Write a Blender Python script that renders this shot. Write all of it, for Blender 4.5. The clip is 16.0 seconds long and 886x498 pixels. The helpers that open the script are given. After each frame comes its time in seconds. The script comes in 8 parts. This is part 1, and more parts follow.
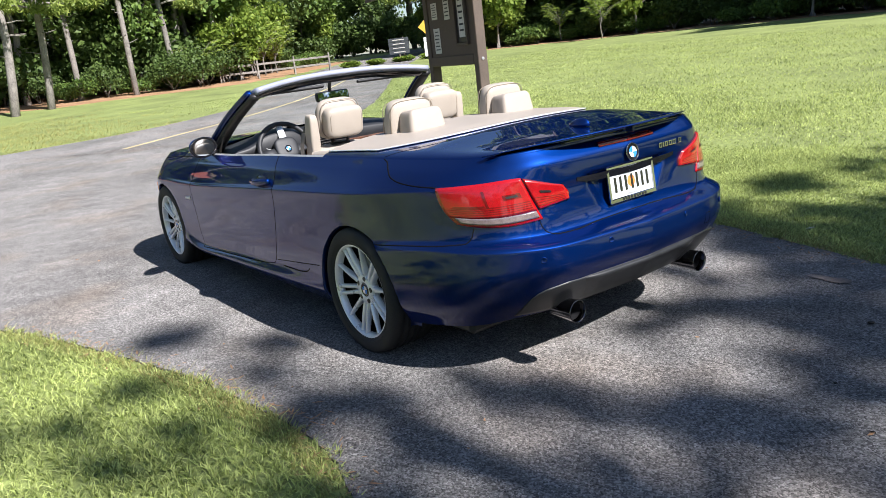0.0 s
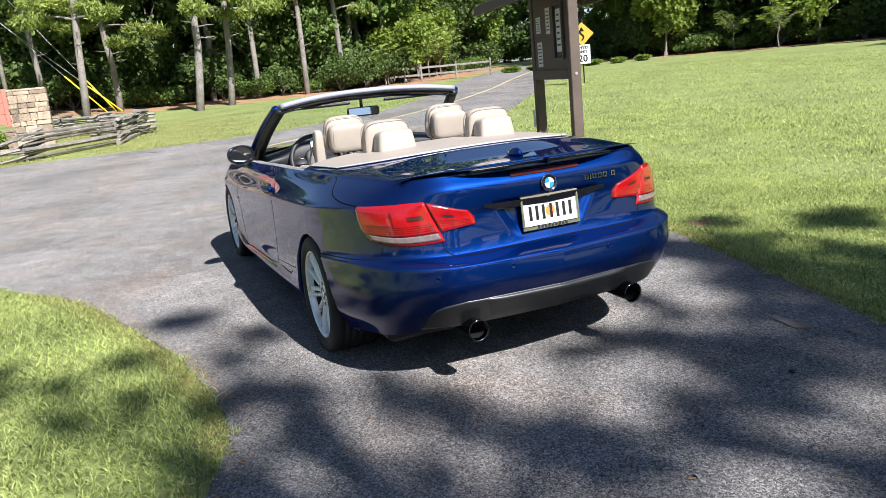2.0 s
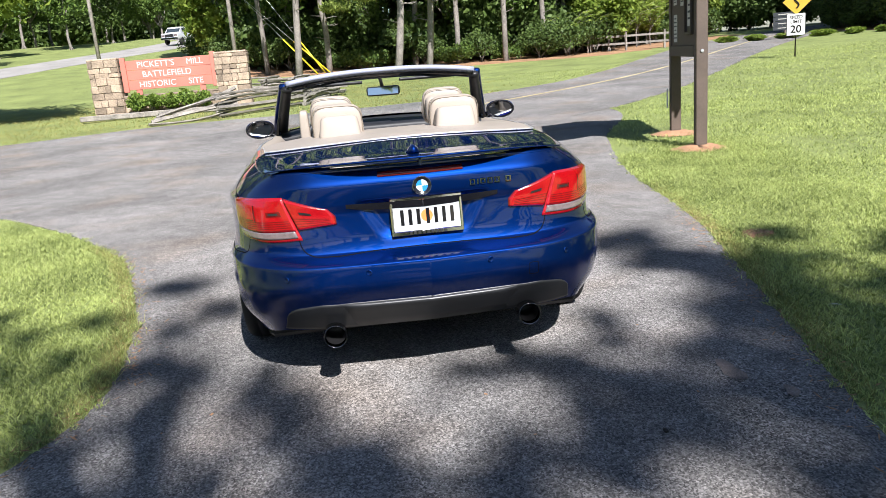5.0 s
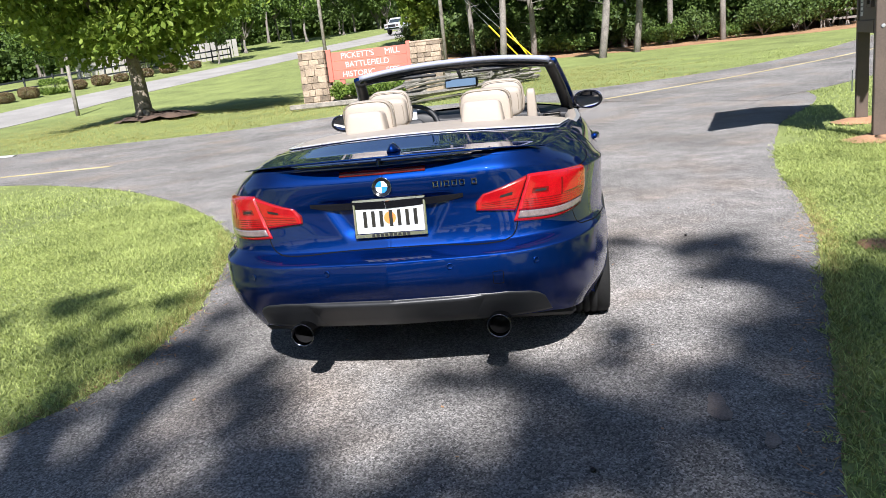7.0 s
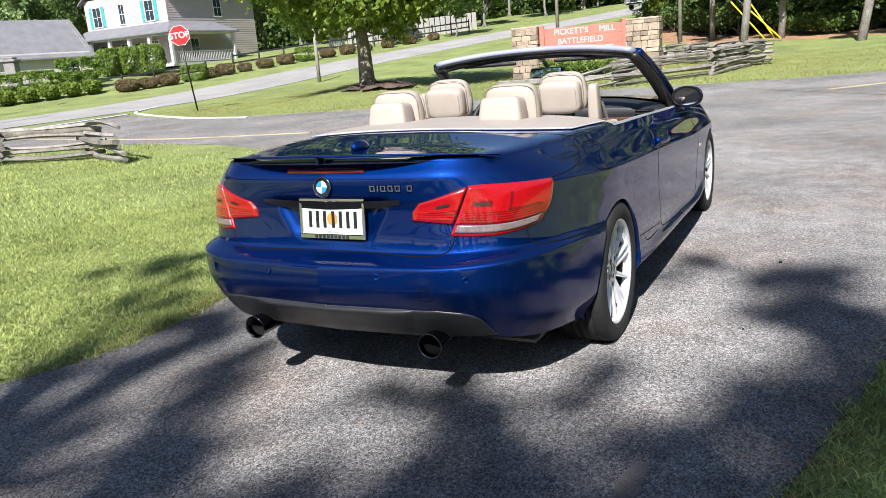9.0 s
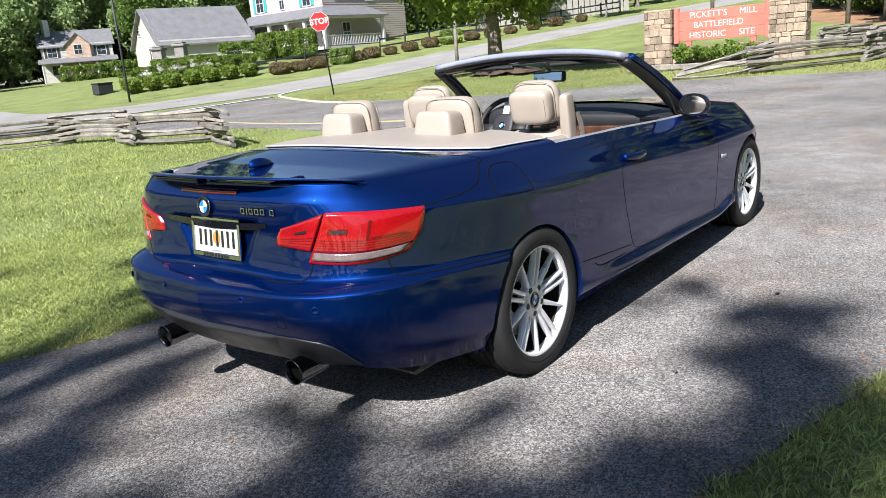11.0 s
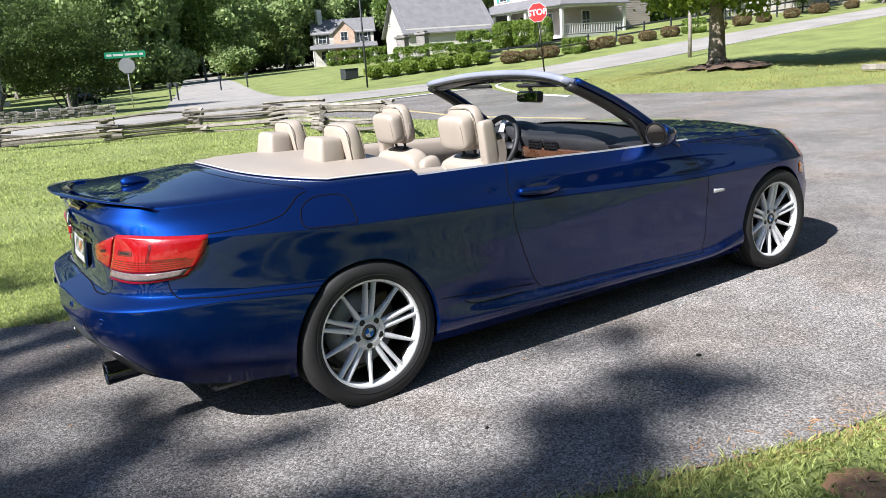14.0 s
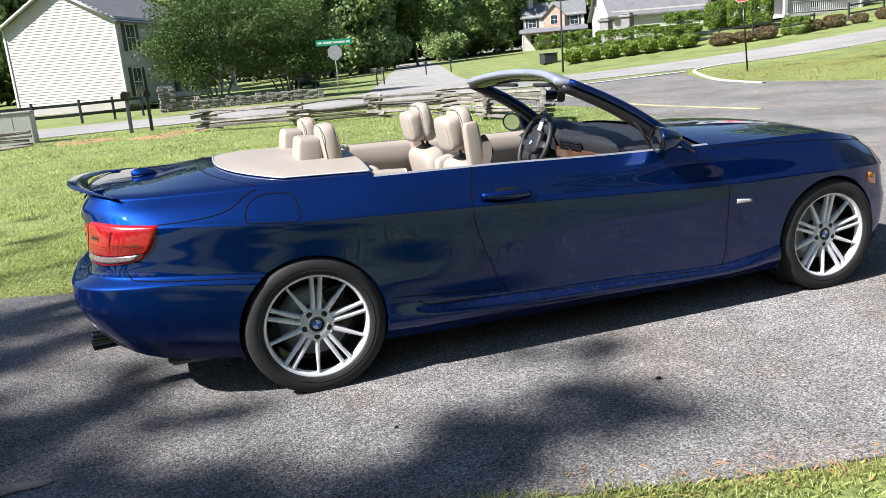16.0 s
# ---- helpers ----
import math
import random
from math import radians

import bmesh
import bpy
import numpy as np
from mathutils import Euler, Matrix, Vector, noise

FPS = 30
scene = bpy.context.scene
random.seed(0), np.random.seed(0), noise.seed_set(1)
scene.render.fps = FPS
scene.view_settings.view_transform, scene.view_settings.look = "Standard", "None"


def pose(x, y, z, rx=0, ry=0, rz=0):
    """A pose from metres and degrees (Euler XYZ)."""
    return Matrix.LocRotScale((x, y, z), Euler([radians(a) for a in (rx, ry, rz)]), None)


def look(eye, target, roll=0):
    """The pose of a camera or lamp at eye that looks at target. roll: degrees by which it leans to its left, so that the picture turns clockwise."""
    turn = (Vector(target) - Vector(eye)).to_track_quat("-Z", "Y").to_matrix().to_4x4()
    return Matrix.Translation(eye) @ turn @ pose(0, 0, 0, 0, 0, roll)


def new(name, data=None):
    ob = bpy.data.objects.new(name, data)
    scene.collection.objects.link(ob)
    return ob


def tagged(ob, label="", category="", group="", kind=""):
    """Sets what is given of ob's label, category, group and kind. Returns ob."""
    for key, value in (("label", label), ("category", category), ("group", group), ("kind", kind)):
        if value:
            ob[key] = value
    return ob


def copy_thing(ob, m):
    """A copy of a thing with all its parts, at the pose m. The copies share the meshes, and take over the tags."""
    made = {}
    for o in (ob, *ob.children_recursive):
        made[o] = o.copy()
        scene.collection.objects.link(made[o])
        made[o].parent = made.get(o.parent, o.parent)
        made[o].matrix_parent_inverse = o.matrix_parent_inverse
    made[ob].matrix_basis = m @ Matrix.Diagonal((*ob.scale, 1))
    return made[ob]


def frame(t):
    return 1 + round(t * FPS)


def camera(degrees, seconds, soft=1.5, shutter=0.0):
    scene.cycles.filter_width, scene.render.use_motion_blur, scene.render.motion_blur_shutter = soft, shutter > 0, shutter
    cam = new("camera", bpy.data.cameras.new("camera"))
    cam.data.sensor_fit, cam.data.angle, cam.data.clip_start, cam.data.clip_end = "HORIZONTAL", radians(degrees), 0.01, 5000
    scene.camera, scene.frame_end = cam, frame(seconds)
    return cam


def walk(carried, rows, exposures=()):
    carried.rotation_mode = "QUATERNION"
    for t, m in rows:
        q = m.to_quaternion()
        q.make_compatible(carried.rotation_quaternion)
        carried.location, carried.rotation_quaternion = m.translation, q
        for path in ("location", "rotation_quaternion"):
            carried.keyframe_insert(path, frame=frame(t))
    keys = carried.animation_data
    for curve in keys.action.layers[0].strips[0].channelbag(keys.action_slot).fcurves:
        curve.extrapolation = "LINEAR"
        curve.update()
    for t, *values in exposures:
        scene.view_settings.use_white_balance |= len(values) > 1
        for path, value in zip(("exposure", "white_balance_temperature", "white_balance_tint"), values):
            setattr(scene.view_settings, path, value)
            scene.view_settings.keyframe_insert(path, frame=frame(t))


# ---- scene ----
cam = camera(60.6, 16.0, soft=0.25)
PATH = [
    (0, (-3.0, 2.469, 1.357), (-1.419, 1.355, 0.848), -6.9),
    (0.5, (-3.266, 2.299, 1.36), (-1.619, 1.277, 0.867), -6.6),
    (1, (-3.409, 2.081, 1.356), (-1.72, 1.126, 0.872), -6.2),
    (1.5, (-3.553, 1.89, 1.377), (-1.809, 1.029, 0.909), -6.0),
    (2, (-3.729, 1.692, 1.362), (-1.932, 0.941, 0.908), -5.7),
    (2.5, (-3.776, 1.474, 1.373), (-1.935, 0.834, 0.923), -5.0),
    (3, (-3.877, 1.257, 1.366), (-2.005, 0.719, 0.911), -4.3),
    (3.5, (-3.917, 1.015, 1.339), (-2.036, 0.54, 0.856), -4.2),
    (4, (-3.889, 0.794, 1.362), (-1.996, 0.377, 0.871), -3.9),
    (6.5, (-3.853, -0.495, 1.287), (-1.921, -0.301, 0.807), -6.4),
    (7, (-3.726, -0.706, 1.292), (-1.813, -0.367, 0.815), -6.3),
    (7.5, (-3.643, -0.986, 1.285), (-1.762, -0.489, 0.822), -6.0),
    (8, (-3.454, -1.183, 1.269), (-1.621, -0.538, 0.797), -5.5),
    (8.5, (-3.301, -1.378, 1.273), (-1.523, -0.594, 0.796), -5.1),
    (9, (-3.188, -1.655, 1.272), (-1.467, -0.758, 0.789), -4.7),
    (11.5, (-2.391, -2.643, 1.345), (-0.944, -1.356, 0.846), -4.9),
    (12, (-2.235, -2.885, 1.355), (-0.85, -1.533, 0.849), -4.7),
    (12.5, (-1.987, -3.015, 1.35), (-0.667, -1.605, 0.831), -4.5),
    (13, (-1.772, -3.163, 1.374), (-0.539, -1.671, 0.871), -4.8),
    (13.5, (-1.575, -3.412, 1.391), (-0.43, -1.846, 0.905), -4.6),
    (14, (-1.321, -3.507, 1.377), (-0.273, -1.873, 0.897), -4.3),
    (14.5, (-1.104, -3.669, 1.383), (-0.186, -1.954, 0.919), -4.7),
    (15, (-0.872, -3.873, 1.393), (-0.076, -2.1, 0.918), -4.8),
    (15.5, (-0.608, -3.915, 1.383), (0.072, -2.097, 0.902), -4.9),
    (16, (-0.356, -4.011, 1.379), (0.208, -2.153, 0.9), -4.8),
]
walk(cam, [(t, look(eye, target, roll)) for t, eye, target, roll in PATH], exposures=((0.0, 1.22), (1.5, 1.2), (3.5, 1.15), (9.0, 1.1), (11.5, 1.04), (13.5, 1.14), (15.0, 1.14), (16.0, 1.2)))


# ---- world, sun ----
SUN_DIR = Vector((-1.08, -0.2, 1.0)).normalized()
world = bpy.data.worlds.new("sky")
scene.world = world
world.use_nodes = True
wn = world.node_tree.nodes
sky = wn.new("ShaderNodeTexSky")
sky.sky_type, sky.sun_disc = "NISHITA", False
sky.sun_elevation = math.asin(SUN_DIR.z)
sky.sun_rotation = math.atan2(SUN_DIR.x, SUN_DIR.y)
sky.air_density, sky.dust_density, sky.ozone_density = 1.0, 0.6, 4.0
world.node_tree.links.new(sky.outputs[0], wn["Background"].inputs[0])
wn["Background"].inputs[1].default_value = 0.060
sun_data = bpy.data.lights.new("sun", "SUN")
sun_data.energy, sun_data.angle, sun_data.color = 5.0, radians(0.53), (1.0, 0.967, 0.965)
sun_lamp = new("sun", sun_data)
sun_lamp.matrix_world = look(SUN_DIR * 60, (0, 0, 0))


# ---- materials ----
def mat(name, color, rough=0.6, metal=0.0, vary=0.25, scale=8.0, fine=60.0, bump=0.2, dist=0.004, tint=None,
        coat=0.0, spec=0.5, rand=0.0, coords="Object", trans=0.0, rough_vary=0.1, fine_amt=0.5, sharp=0.17):
    """A surface with coarse and fine variation of colour, gloss and relief."""
    m = bpy.data.materials.new(name)
    m.use_nodes = True
    nt = m.node_tree
    n, link = nt.nodes, nt.links.new
    b = n["Principled BSDF"]
    tc = n.new("ShaderNodeTexCoord")
    big, small = n.new("ShaderNodeTexNoise"), n.new("ShaderNodeTexNoise")
    big.inputs["Scale"].default_value, small.inputs["Scale"].default_value = scale, fine
    big.inputs["Detail"].default_value, small.inputs["Detail"].default_value = 4, 3
    for t in (big, small):
        link(tc.outputs[coords], t.inputs["Vector"])
    mix = n.new("ShaderNodeMix")
    mix.data_type = "FLOAT"
    mix.inputs[0].default_value = fine_amt
    link(big.outputs["Fac"], mix.inputs[2])
    link(small.outputs["Fac"], mix.inputs[3])
    ramp = n.new("ShaderNodeValToRGB")
    c = Vector(color)
    t = Vector(tint) if tint else c * (1 + vary)
    lo = c * (1 - vary)
    ramp.color_ramp.elements[0].position, ramp.color_ramp.elements[1].position = 0.5 - sharp, 0.5 + sharp
    ramp.color_ramp.elements[0].color = (*lo, 1)
    ramp.color_ramp.elements[1].color = (*t, 1)
    link(mix.outputs[0], ramp.inputs[0])
    last = ramp.outputs[0]
    if rand:
        info, hsv = n.new("ShaderNodeObjectInfo"), n.new("ShaderNodeHueSaturation")
        mr = n.new("ShaderNodeMapRange")
        mr.inputs[3].default_value, mr.inputs[4].default_value = 1 - rand, 1 + rand
        link(info.outputs["Random"], mr.inputs[0])
        link(mr.outputs[0], hsv.inputs["Value"])
        link(last, hsv.inputs["Color"])
        last = hsv.outputs[0]
    link(last, b.inputs["Base Color"])
    rr = n.new("ShaderNodeMapRange")
    rr.inputs[3].default_value, rr.inputs[4].default_value = max(0, rough - rough_vary), min(1, rough + rough_vary)
    link(big.outputs["Fac"], rr.inputs[0])
    link(rr.outputs[0], b.inputs["Roughness"])
    b.inputs["Metallic"].default_value = metal
    b.inputs["Specular IOR Level"].default_value = spec
    b.inputs["Coat Weight"].default_value = coat
    b.inputs["Coat Roughness"].default_value = 0.03
    b.inputs["Transmission Weight"].default_value = trans
    if bump:
        bp = n.new("ShaderNodeBump")
        bp.inputs["Strength"].default_value, bp.inputs["Distance"].default_value = bump, dist
        link(mix.outputs[0], bp.inputs["Height"])
        link(bp.outputs[0], b.inputs["Normal"])
    return m


def leaf_mat(name, dark, light, thin=0.35, scale=0.35):
    """Leaves: colour by island and by broad patches, with light let through."""
    m = bpy.data.materials.new(name)
    m.use_nodes = True
    n, link = m.node_tree.nodes, m.node_tree.links.new
    b = n["Principled BSDF"]
    geo, tc, nz = n.new("ShaderNodeNewGeometry"), n.new("ShaderNodeTexCoord"), n.new("ShaderNodeTexNoise")
    nz.inputs["Scale"].default_value = scale
    link(tc.outputs["Object"], nz.inputs["Vector"])
    mix = n.new("ShaderNodeMix")
    mix.data_type = "FLOAT"
    mix.inputs[0].default_value = 0.45
    link(geo.outputs["Random Per Island"], mix.inputs[2])
    link(nz.outputs["Fac"], mix.inputs[3])
    ramp = n.new("ShaderNodeValToRGB")
    ramp.color_ramp.elements[0].position, ramp.color_ramp.elements[1].position = 0.15, 0.85
    ramp.color_ramp.elements[0].color, ramp.color_ramp.elements[1].color = (*dark, 1), (*light, 1)
    link(mix.outputs[0], ramp.inputs[0])
    link(ramp.outputs[0], b.inputs["Base Color"])
    b.inputs["Roughness"].default_value = 0.55
    b.inputs["Specular IOR Level"].default_value = 0.3
    tr, add = n.new("ShaderNodeBsdfTranslucent"), n.new("ShaderNodeMixShader")
    link(ramp.outputs[0], tr.inputs["Color"])
    add.inputs[0].default_value = thin
    link(b.outputs[0], add.inputs[1])
    link(tr.outputs[0], add.inputs[2])
    link(add.outputs[0], n["Material Output"].inputs["Surface"])
    return m


def pane_mat(name, color):
    """Thin clear glass: see-through, with a faint mirror-like sheen."""
    m = bpy.data.materials.new(name)
    m.use_nodes = True
    n, link = m.node_tree.nodes, m.node_tree.links.new
    tr, gl, mx = n.new("ShaderNodeBsdfTransparent"), n.new("ShaderNodeBsdfGlossy"), n.new("ShaderNodeMixShader")
    tr.inputs[0].default_value = (*color, 1)
    gl.inputs["Roughness"].default_value = 0.01
    mx.inputs[0].default_value = 0.06
    link(tr.outputs[0], mx.inputs[1])
    link(gl.outputs[0], mx.inputs[2])
    link(mx.outputs[0], n["Material Output"].inputs["Surface"])
    return m


PAINT = mat("blue_metallic_paint", (0.0006, 0.019, 0.122), 0.50, 0.92, 0.14, 2.0, 900, 0.02, 0.0003, coat=1.0, rough_vary=0.04, fine_amt=0.7)


def dusty(m, top=0.55, color=(0.16, 0.15, 0.14), most=0.045):
    """Road dust in specks and runs on the lower part of a painted body."""
    n, link = m.node_tree.nodes, m.node_tree.links.new
    b = n["Principled BSDF"]
    b.inputs["Coat IOR"].default_value = 1.54
    b.inputs["Specular Tint"].default_value = (0.10, 0.22, 0.62, 1)
    b.inputs["Coat Roughness"].default_value = 0.012
    tc, sep = n.new("ShaderNodeTexCoord"), n.new("ShaderNodeSeparateXYZ")
    link(tc.outputs["Object"], sep.inputs[0])
    up = n.new("ShaderNodeMapRange")
    up.inputs[1].default_value, up.inputs[2].default_value, up.inputs[3].default_value, up.inputs[4].default_value = 0.22, top, 1.0, 0.0
    link(sep.outputs[2], up.inputs[0])
    mp, nz, mr = n.new("ShaderNodeMapping"), n.new("ShaderNodeTexNoise"), n.new("ShaderNodeMapRange")
    mp.inputs["Scale"].default_value = (70, 70, 22)
    link(tc.outputs["Object"], mp.inputs[0])
    link(mp.outputs[0], nz.inputs["Vector"])
    nz.inputs["Scale"].default_value, nz.inputs["Detail"].default_value = 1.0, 6
    mr.inputs[1].default_value, mr.inputs[2].default_value = 0.45, 0.75
    link(nz.outputs["Fac"], mr.inputs[0])
    mul, mul2 = n.new("ShaderNodeMath"), n.new("ShaderNodeMath")
    mul.operation = mul2.operation = "MULTIPLY"
    link(up.outputs[0], mul.inputs[0])
    link(mr.outputs[0], mul.inputs[1])
    link(mul.outputs[0], mul2.inputs[0])
    mul2.inputs[1].default_value = most * 2
    dust, mix = n.new("ShaderNodeBsdfDiffuse"), n.new("ShaderNodeMixShader")
    dust.inputs[0].default_value = (*color, 1)
    link(mul2.outputs[0], mix.inputs[0])
    link(b.outputs[0], mix.inputs[1])
    link(dust.outputs[0], mix.inputs[2])
    link(mix.outputs[0], n["Material Output"].inputs["Surface"])


dusty(PAINT)
BLACK = mat("black_plastic", (0.012, 0.012, 0.013), 0.45, 0, 0.3, 20, 300, 0.15, 0.0005)
GLOSS_BLACK = mat("gloss_black", (0.008, 0.008, 0.01), 0.12, 0, 0.2, 10, 100, 0, coat=0.5)
DIFFUSER = mat("dark_grey_bumper_plastic", (0.017, 0.018, 0.02), 0.38, 0, 0.2, 12, 400, 0.1, 0.0004)
JOINT = mat("joint_shadow_gap", (0.004, 0.004, 0.005), 0.95, 0, 0.2, 10, 100, 0, spec=0.1)
RUBBER = mat("tyre_rubber", (0.015, 0.015, 0.0155), 0.75, 0, 0.35, 14, 160, 0.3, 0.001)
ALLOY = mat("silver_alloy", (0.78, 0.79, 0.81), 0.3, 0.4, 0.1, 12, 200, 0.05, 0.0005, coat=0.4)
DARK_CHROME = mat("dark_chrome", (0.16, 0.16, 0.175), 0.1, 1.0, 0.2, 12, 120, 0, rough_vary=0.05)
CHROME = mat("chrome", (0.5, 0.5, 0.52), 0.08, 1.0, 0.05, 10, 100, 0, rough_vary=0.03)
DARK_METAL = mat("dark_metal", (0.05, 0.045, 0.04), 0.35, 0.9, 0.4, 12, 90, 0.2, 0.001)
LEATHER = mat("cream_leather", (0.36, 0.312, 0.262), 0.5, 0, 0.07, 9, 260, 0.35, 0.0008)
DECK_TRIM = mat("cream_vinyl", (0.34, 0.295, 0.25), 0.5, 0, 0.06, 5, 400, 0.3, 0.0006)
SEAM = mat("seam_thread", (0.2, 0.165, 0.125), 0.7, 0, 0.1, 20, 200, 0)
DASH = mat("black_dashboard", (0.014, 0.015, 0.018), 0.55, 0, 0.3, 14, 500, 0.3, 0.0006)
CARPET = mat("beige_carpet", (0.3, 0.25, 0.19), 0.95, 0, 0.25, 30, 500, 0.5, 0.002)
WOOD_TRIM = mat("dark_wood_trim", (0.09, 0.04, 0.022), 0.2, 0, 0.5, 12, 90, 0, coat=1.0)
RED_LENS = mat("red_lamp_lens", (0.31, 0.003, 0.006), 0.2, 0, 0.25, 60, 260, 0.35, 0.0015, coat=1.0, fine_amt=0.7)
DARK_RED = mat("dark_red_lens", (0.12, 0.006, 0.006), 0.15, 0, 0.3, 30, 170, 0.1, 0.001, coat=1.0)
CLEAR_LENS = mat("clear_lamp_lens", (0.18, 0.14, 0.14), 0.15, 0.2, 0.3, 50, 220, 0.4, 0.0015, coat=1.0)
AMBER = mat("amber_lens", (0.8, 0.22, 0.02), 0.2, 0, 0.2, 30, 100, 0, coat=1.0)
WHITE_PLATE = mat("white_plate", (0.44, 0.455, 0.47), 0.35, 0, 0.05, 20, 100, 0.02)
MIRROR = mat("mirror_glass", (0.6, 0.62, 0.63), 0.02, 1.0, 0.02, 5, 50, 0, rough_vary=0.01)
GLASS = pane_mat("windscreen_glass", (0.94, 0.97, 0.96))
BADGE_BLUE = mat("enamel_blue", (0.02, 0.2, 0.62), 0.2, 0, 0.1, 10, 50, 0, coat=1.0)
BADGE_WHITE = mat("enamel_white", (0.8, 0.8, 0.8), 0.2, 0, 0.05, 10, 50, 0, coat=1.0)
ORANGE = mat("orange_print", (0.72, 0.2, 0.045), 0.5, 0, 0.1, 10, 50, 0)

def asphalt_mat(name, color, stones=215.0):
    """Worn asphalt: pale and dark stones set in binder, with broad wear and fine grit."""
    m = bpy.data.materials.new(name)
    m.use_nodes = True
    n, link = m.node_tree.nodes, m.node_tree.links.new
    b = n["Principled BSDF"]
    tc = n.new("ShaderNodeTexCoord")
    cells, grit, wear, patch = n.new("ShaderNodeTexVoronoi"), n.new("ShaderNodeTexNoise"), n.new("ShaderNodeTexNoise"), n.new("ShaderNodeTexNoise")
    cells.inputs["Scale"].default_value = stones
    grit.inputs["Scale"].default_value, grit.inputs["Detail"].default_value = 70, 5
    wear.inputs["Scale"].default_value, wear.inputs["Detail"].default_value = 0.55, 5
    patch.inputs["Scale"].default_value, patch.inputs["Detail"].default_value = 5.0, 4
    for t in (cells, grit, wear, patch):
        link(tc.outputs["Object"], t.inputs["Vector"])
    sep = n.new("ShaderNodeSeparateColor")
    link(cells.outputs["Color"], sep.inputs[0])
    ramp = n.new("ShaderNodeValToRGB")
    e = ramp.color_ramp.elements
    e[0].position, e[1].position = 0.0, 1.0
    for pos, k in ((0.25, 0.58), (0.6, 0.97), (0.85, 1.3)):
        x = e.new(pos)
        x.color = (*(Vector(color) * k), 1)
    e[0].color, e[-1].color = (*(Vector(color) * 0.35), 1), (*(Vector(color) * 1.6), 1)
    link(sep.outputs[0], ramp.inputs[0])
    last = ramp.outputs[0]
    for tex, lo, hi, a, c in ((grit, 0.3, 0.7, 0.66, 1.34), (wear, 0.35, 0.65, 0.78, 1.2), (patch, 0.3, 0.7, 0.82, 1.16)):
        mr, mx = n.new("ShaderNodeMapRange"), n.new("ShaderNodeVectorMath")
        mx.operation = "SCALE"
        mr.inputs[1].default_value, mr.inputs[2].default_value, mr.inputs[3].default_value, mr.inputs[4].default_value = lo, hi, a, c
        link(tex.outputs["Fac"], mr.inputs[0])
        link(last, mx.inputs[0])
        link(mr.outputs[0], mx.inputs["Scale"])
        last = mx.outputs[0]
    # clay dust in broad patches
    dust, dr, tint = n.new("ShaderNodeTexNoise"), n.new("ShaderNodeMapRange"), n.new("ShaderNodeMix")
    dust.inputs["Scale"].default_value, dust.inputs["Detail"].default_value = 0.9, 6
    link(tc.outputs["Object"], dust.inputs["Vector"])
    dr.inputs[1].default_value, dr.inputs[2].default_value, dr.inputs[4].default_value = 0.5, 0.72, 0.6
    link(dust.outputs["Fac"], dr.inputs[0])
    tint.data_type, tint.blend_type = "RGBA", "MULTIPLY"
    link(dr.outputs[0], tint.inputs["Factor"])
    link(last, tint.inputs["A"])
    tint.inputs["B"].default_value = (1.12, 0.93, 0.76, 1)
    link(tint.outputs["Result"], b.inputs["Base Color"])
    b.inputs["Roughness"].default_value = 0.82
    b.inputs["Specular IOR Level"].default_value = 0.2
    b.inputs["Diffuse Roughness"].default_value = 0.8
    bp = n.new("ShaderNodeBump")
    bp.inputs["Strength"].default_value, bp.inputs["Distance"].default_value = 0.8, 0.004
    bp.invert = True
    link(cells.outputs["Distance"], bp.inputs["Height"])
    link(bp.outputs[0], b.inputs["Normal"])
    return m


ASPHALT = asphalt_mat("asphalt", (0.166, 0.160, 0.155), 165.0)
GRASS_SOIL = mat("lawn_ground", (0.13, 0.165, 0.045), 0.95, 0, 0.45, 0.6, 26, 0.8, 0.03, tint=(0.28, 0.335, 0.10), fine_amt=0.65)
BLADES = leaf_mat("grass_blades", (0.085, 0.125, 0.028), (0.71, 0.79, 0.30), 0.5, 1.6)
# Blue paint made paler to carry the rail's sky and sun reflection in its colour.
HEADER = mat("sheen_lightened_blue_paint", (0.26, 0.28, 0.36), 0.45, 0.1, 0.15, 6, 200, 0.03, 0.0005, coat=0.6)
DRY_BLADES = leaf_mat("dry_grass_blades", (0.16, 0.17, 0.04), (0.5, 0.46, 0.18), 0.35, 0.8)
PALE_ROAD = mat("pale_road_asphalt", (0.28, 0.268, 0.252), 0.9, 0, 0.25, 0.5, 60, 0.4, 0.004)
PALE_BARK = mat("pale_bark", (0.2, 0.17, 0.135), 0.95, 0, 0.6, 2.5, 18, 1.0, 0.03)
BARK = mat("pine_bark", (0.19, 0.172, 0.155), 0.95, 0, 0.5, 2.5, 18, 1.0, 0.03)
LEAF_PINE = leaf_mat("pine_needles", (0.10, 0.16, 0.03), (0.38, 0.44, 0.11), 0.35)
LEAF_OAK = leaf_mat("broad_leaves", (0.06, 0.125, 0.02), (0.28, 0.38, 0.075), 0.4)
LEAF_LIGHT = leaf_mat("light_leaves", (0.09, 0.16, 0.02), (0.3, 0.38, 0.07), 0.45)
LEAF_DARK = leaf_mat("dark_leaves", (0.04, 0.085, 0.018), (0.18, 0.27, 0.06), 0.33)
LEAF_DEEP = leaf_mat("deep_green_leaves", (0.028, 0.058, 0.014), (0.12, 0.18, 0.045), 0.3)
LEAF_RED = leaf_mat("brown_shrub_leaves", (0.10, 0.075, 0.04), (0.27, 0.20, 0.105), 0.3)
# Paler leaf colour that stands in for sky light on the far trees.
LEAF_FAR = leaf_mat("skylight_tinted_far_leaves", (0.10, 0.165, 0.065), (0.42, 0.53, 0.22), 0.45)
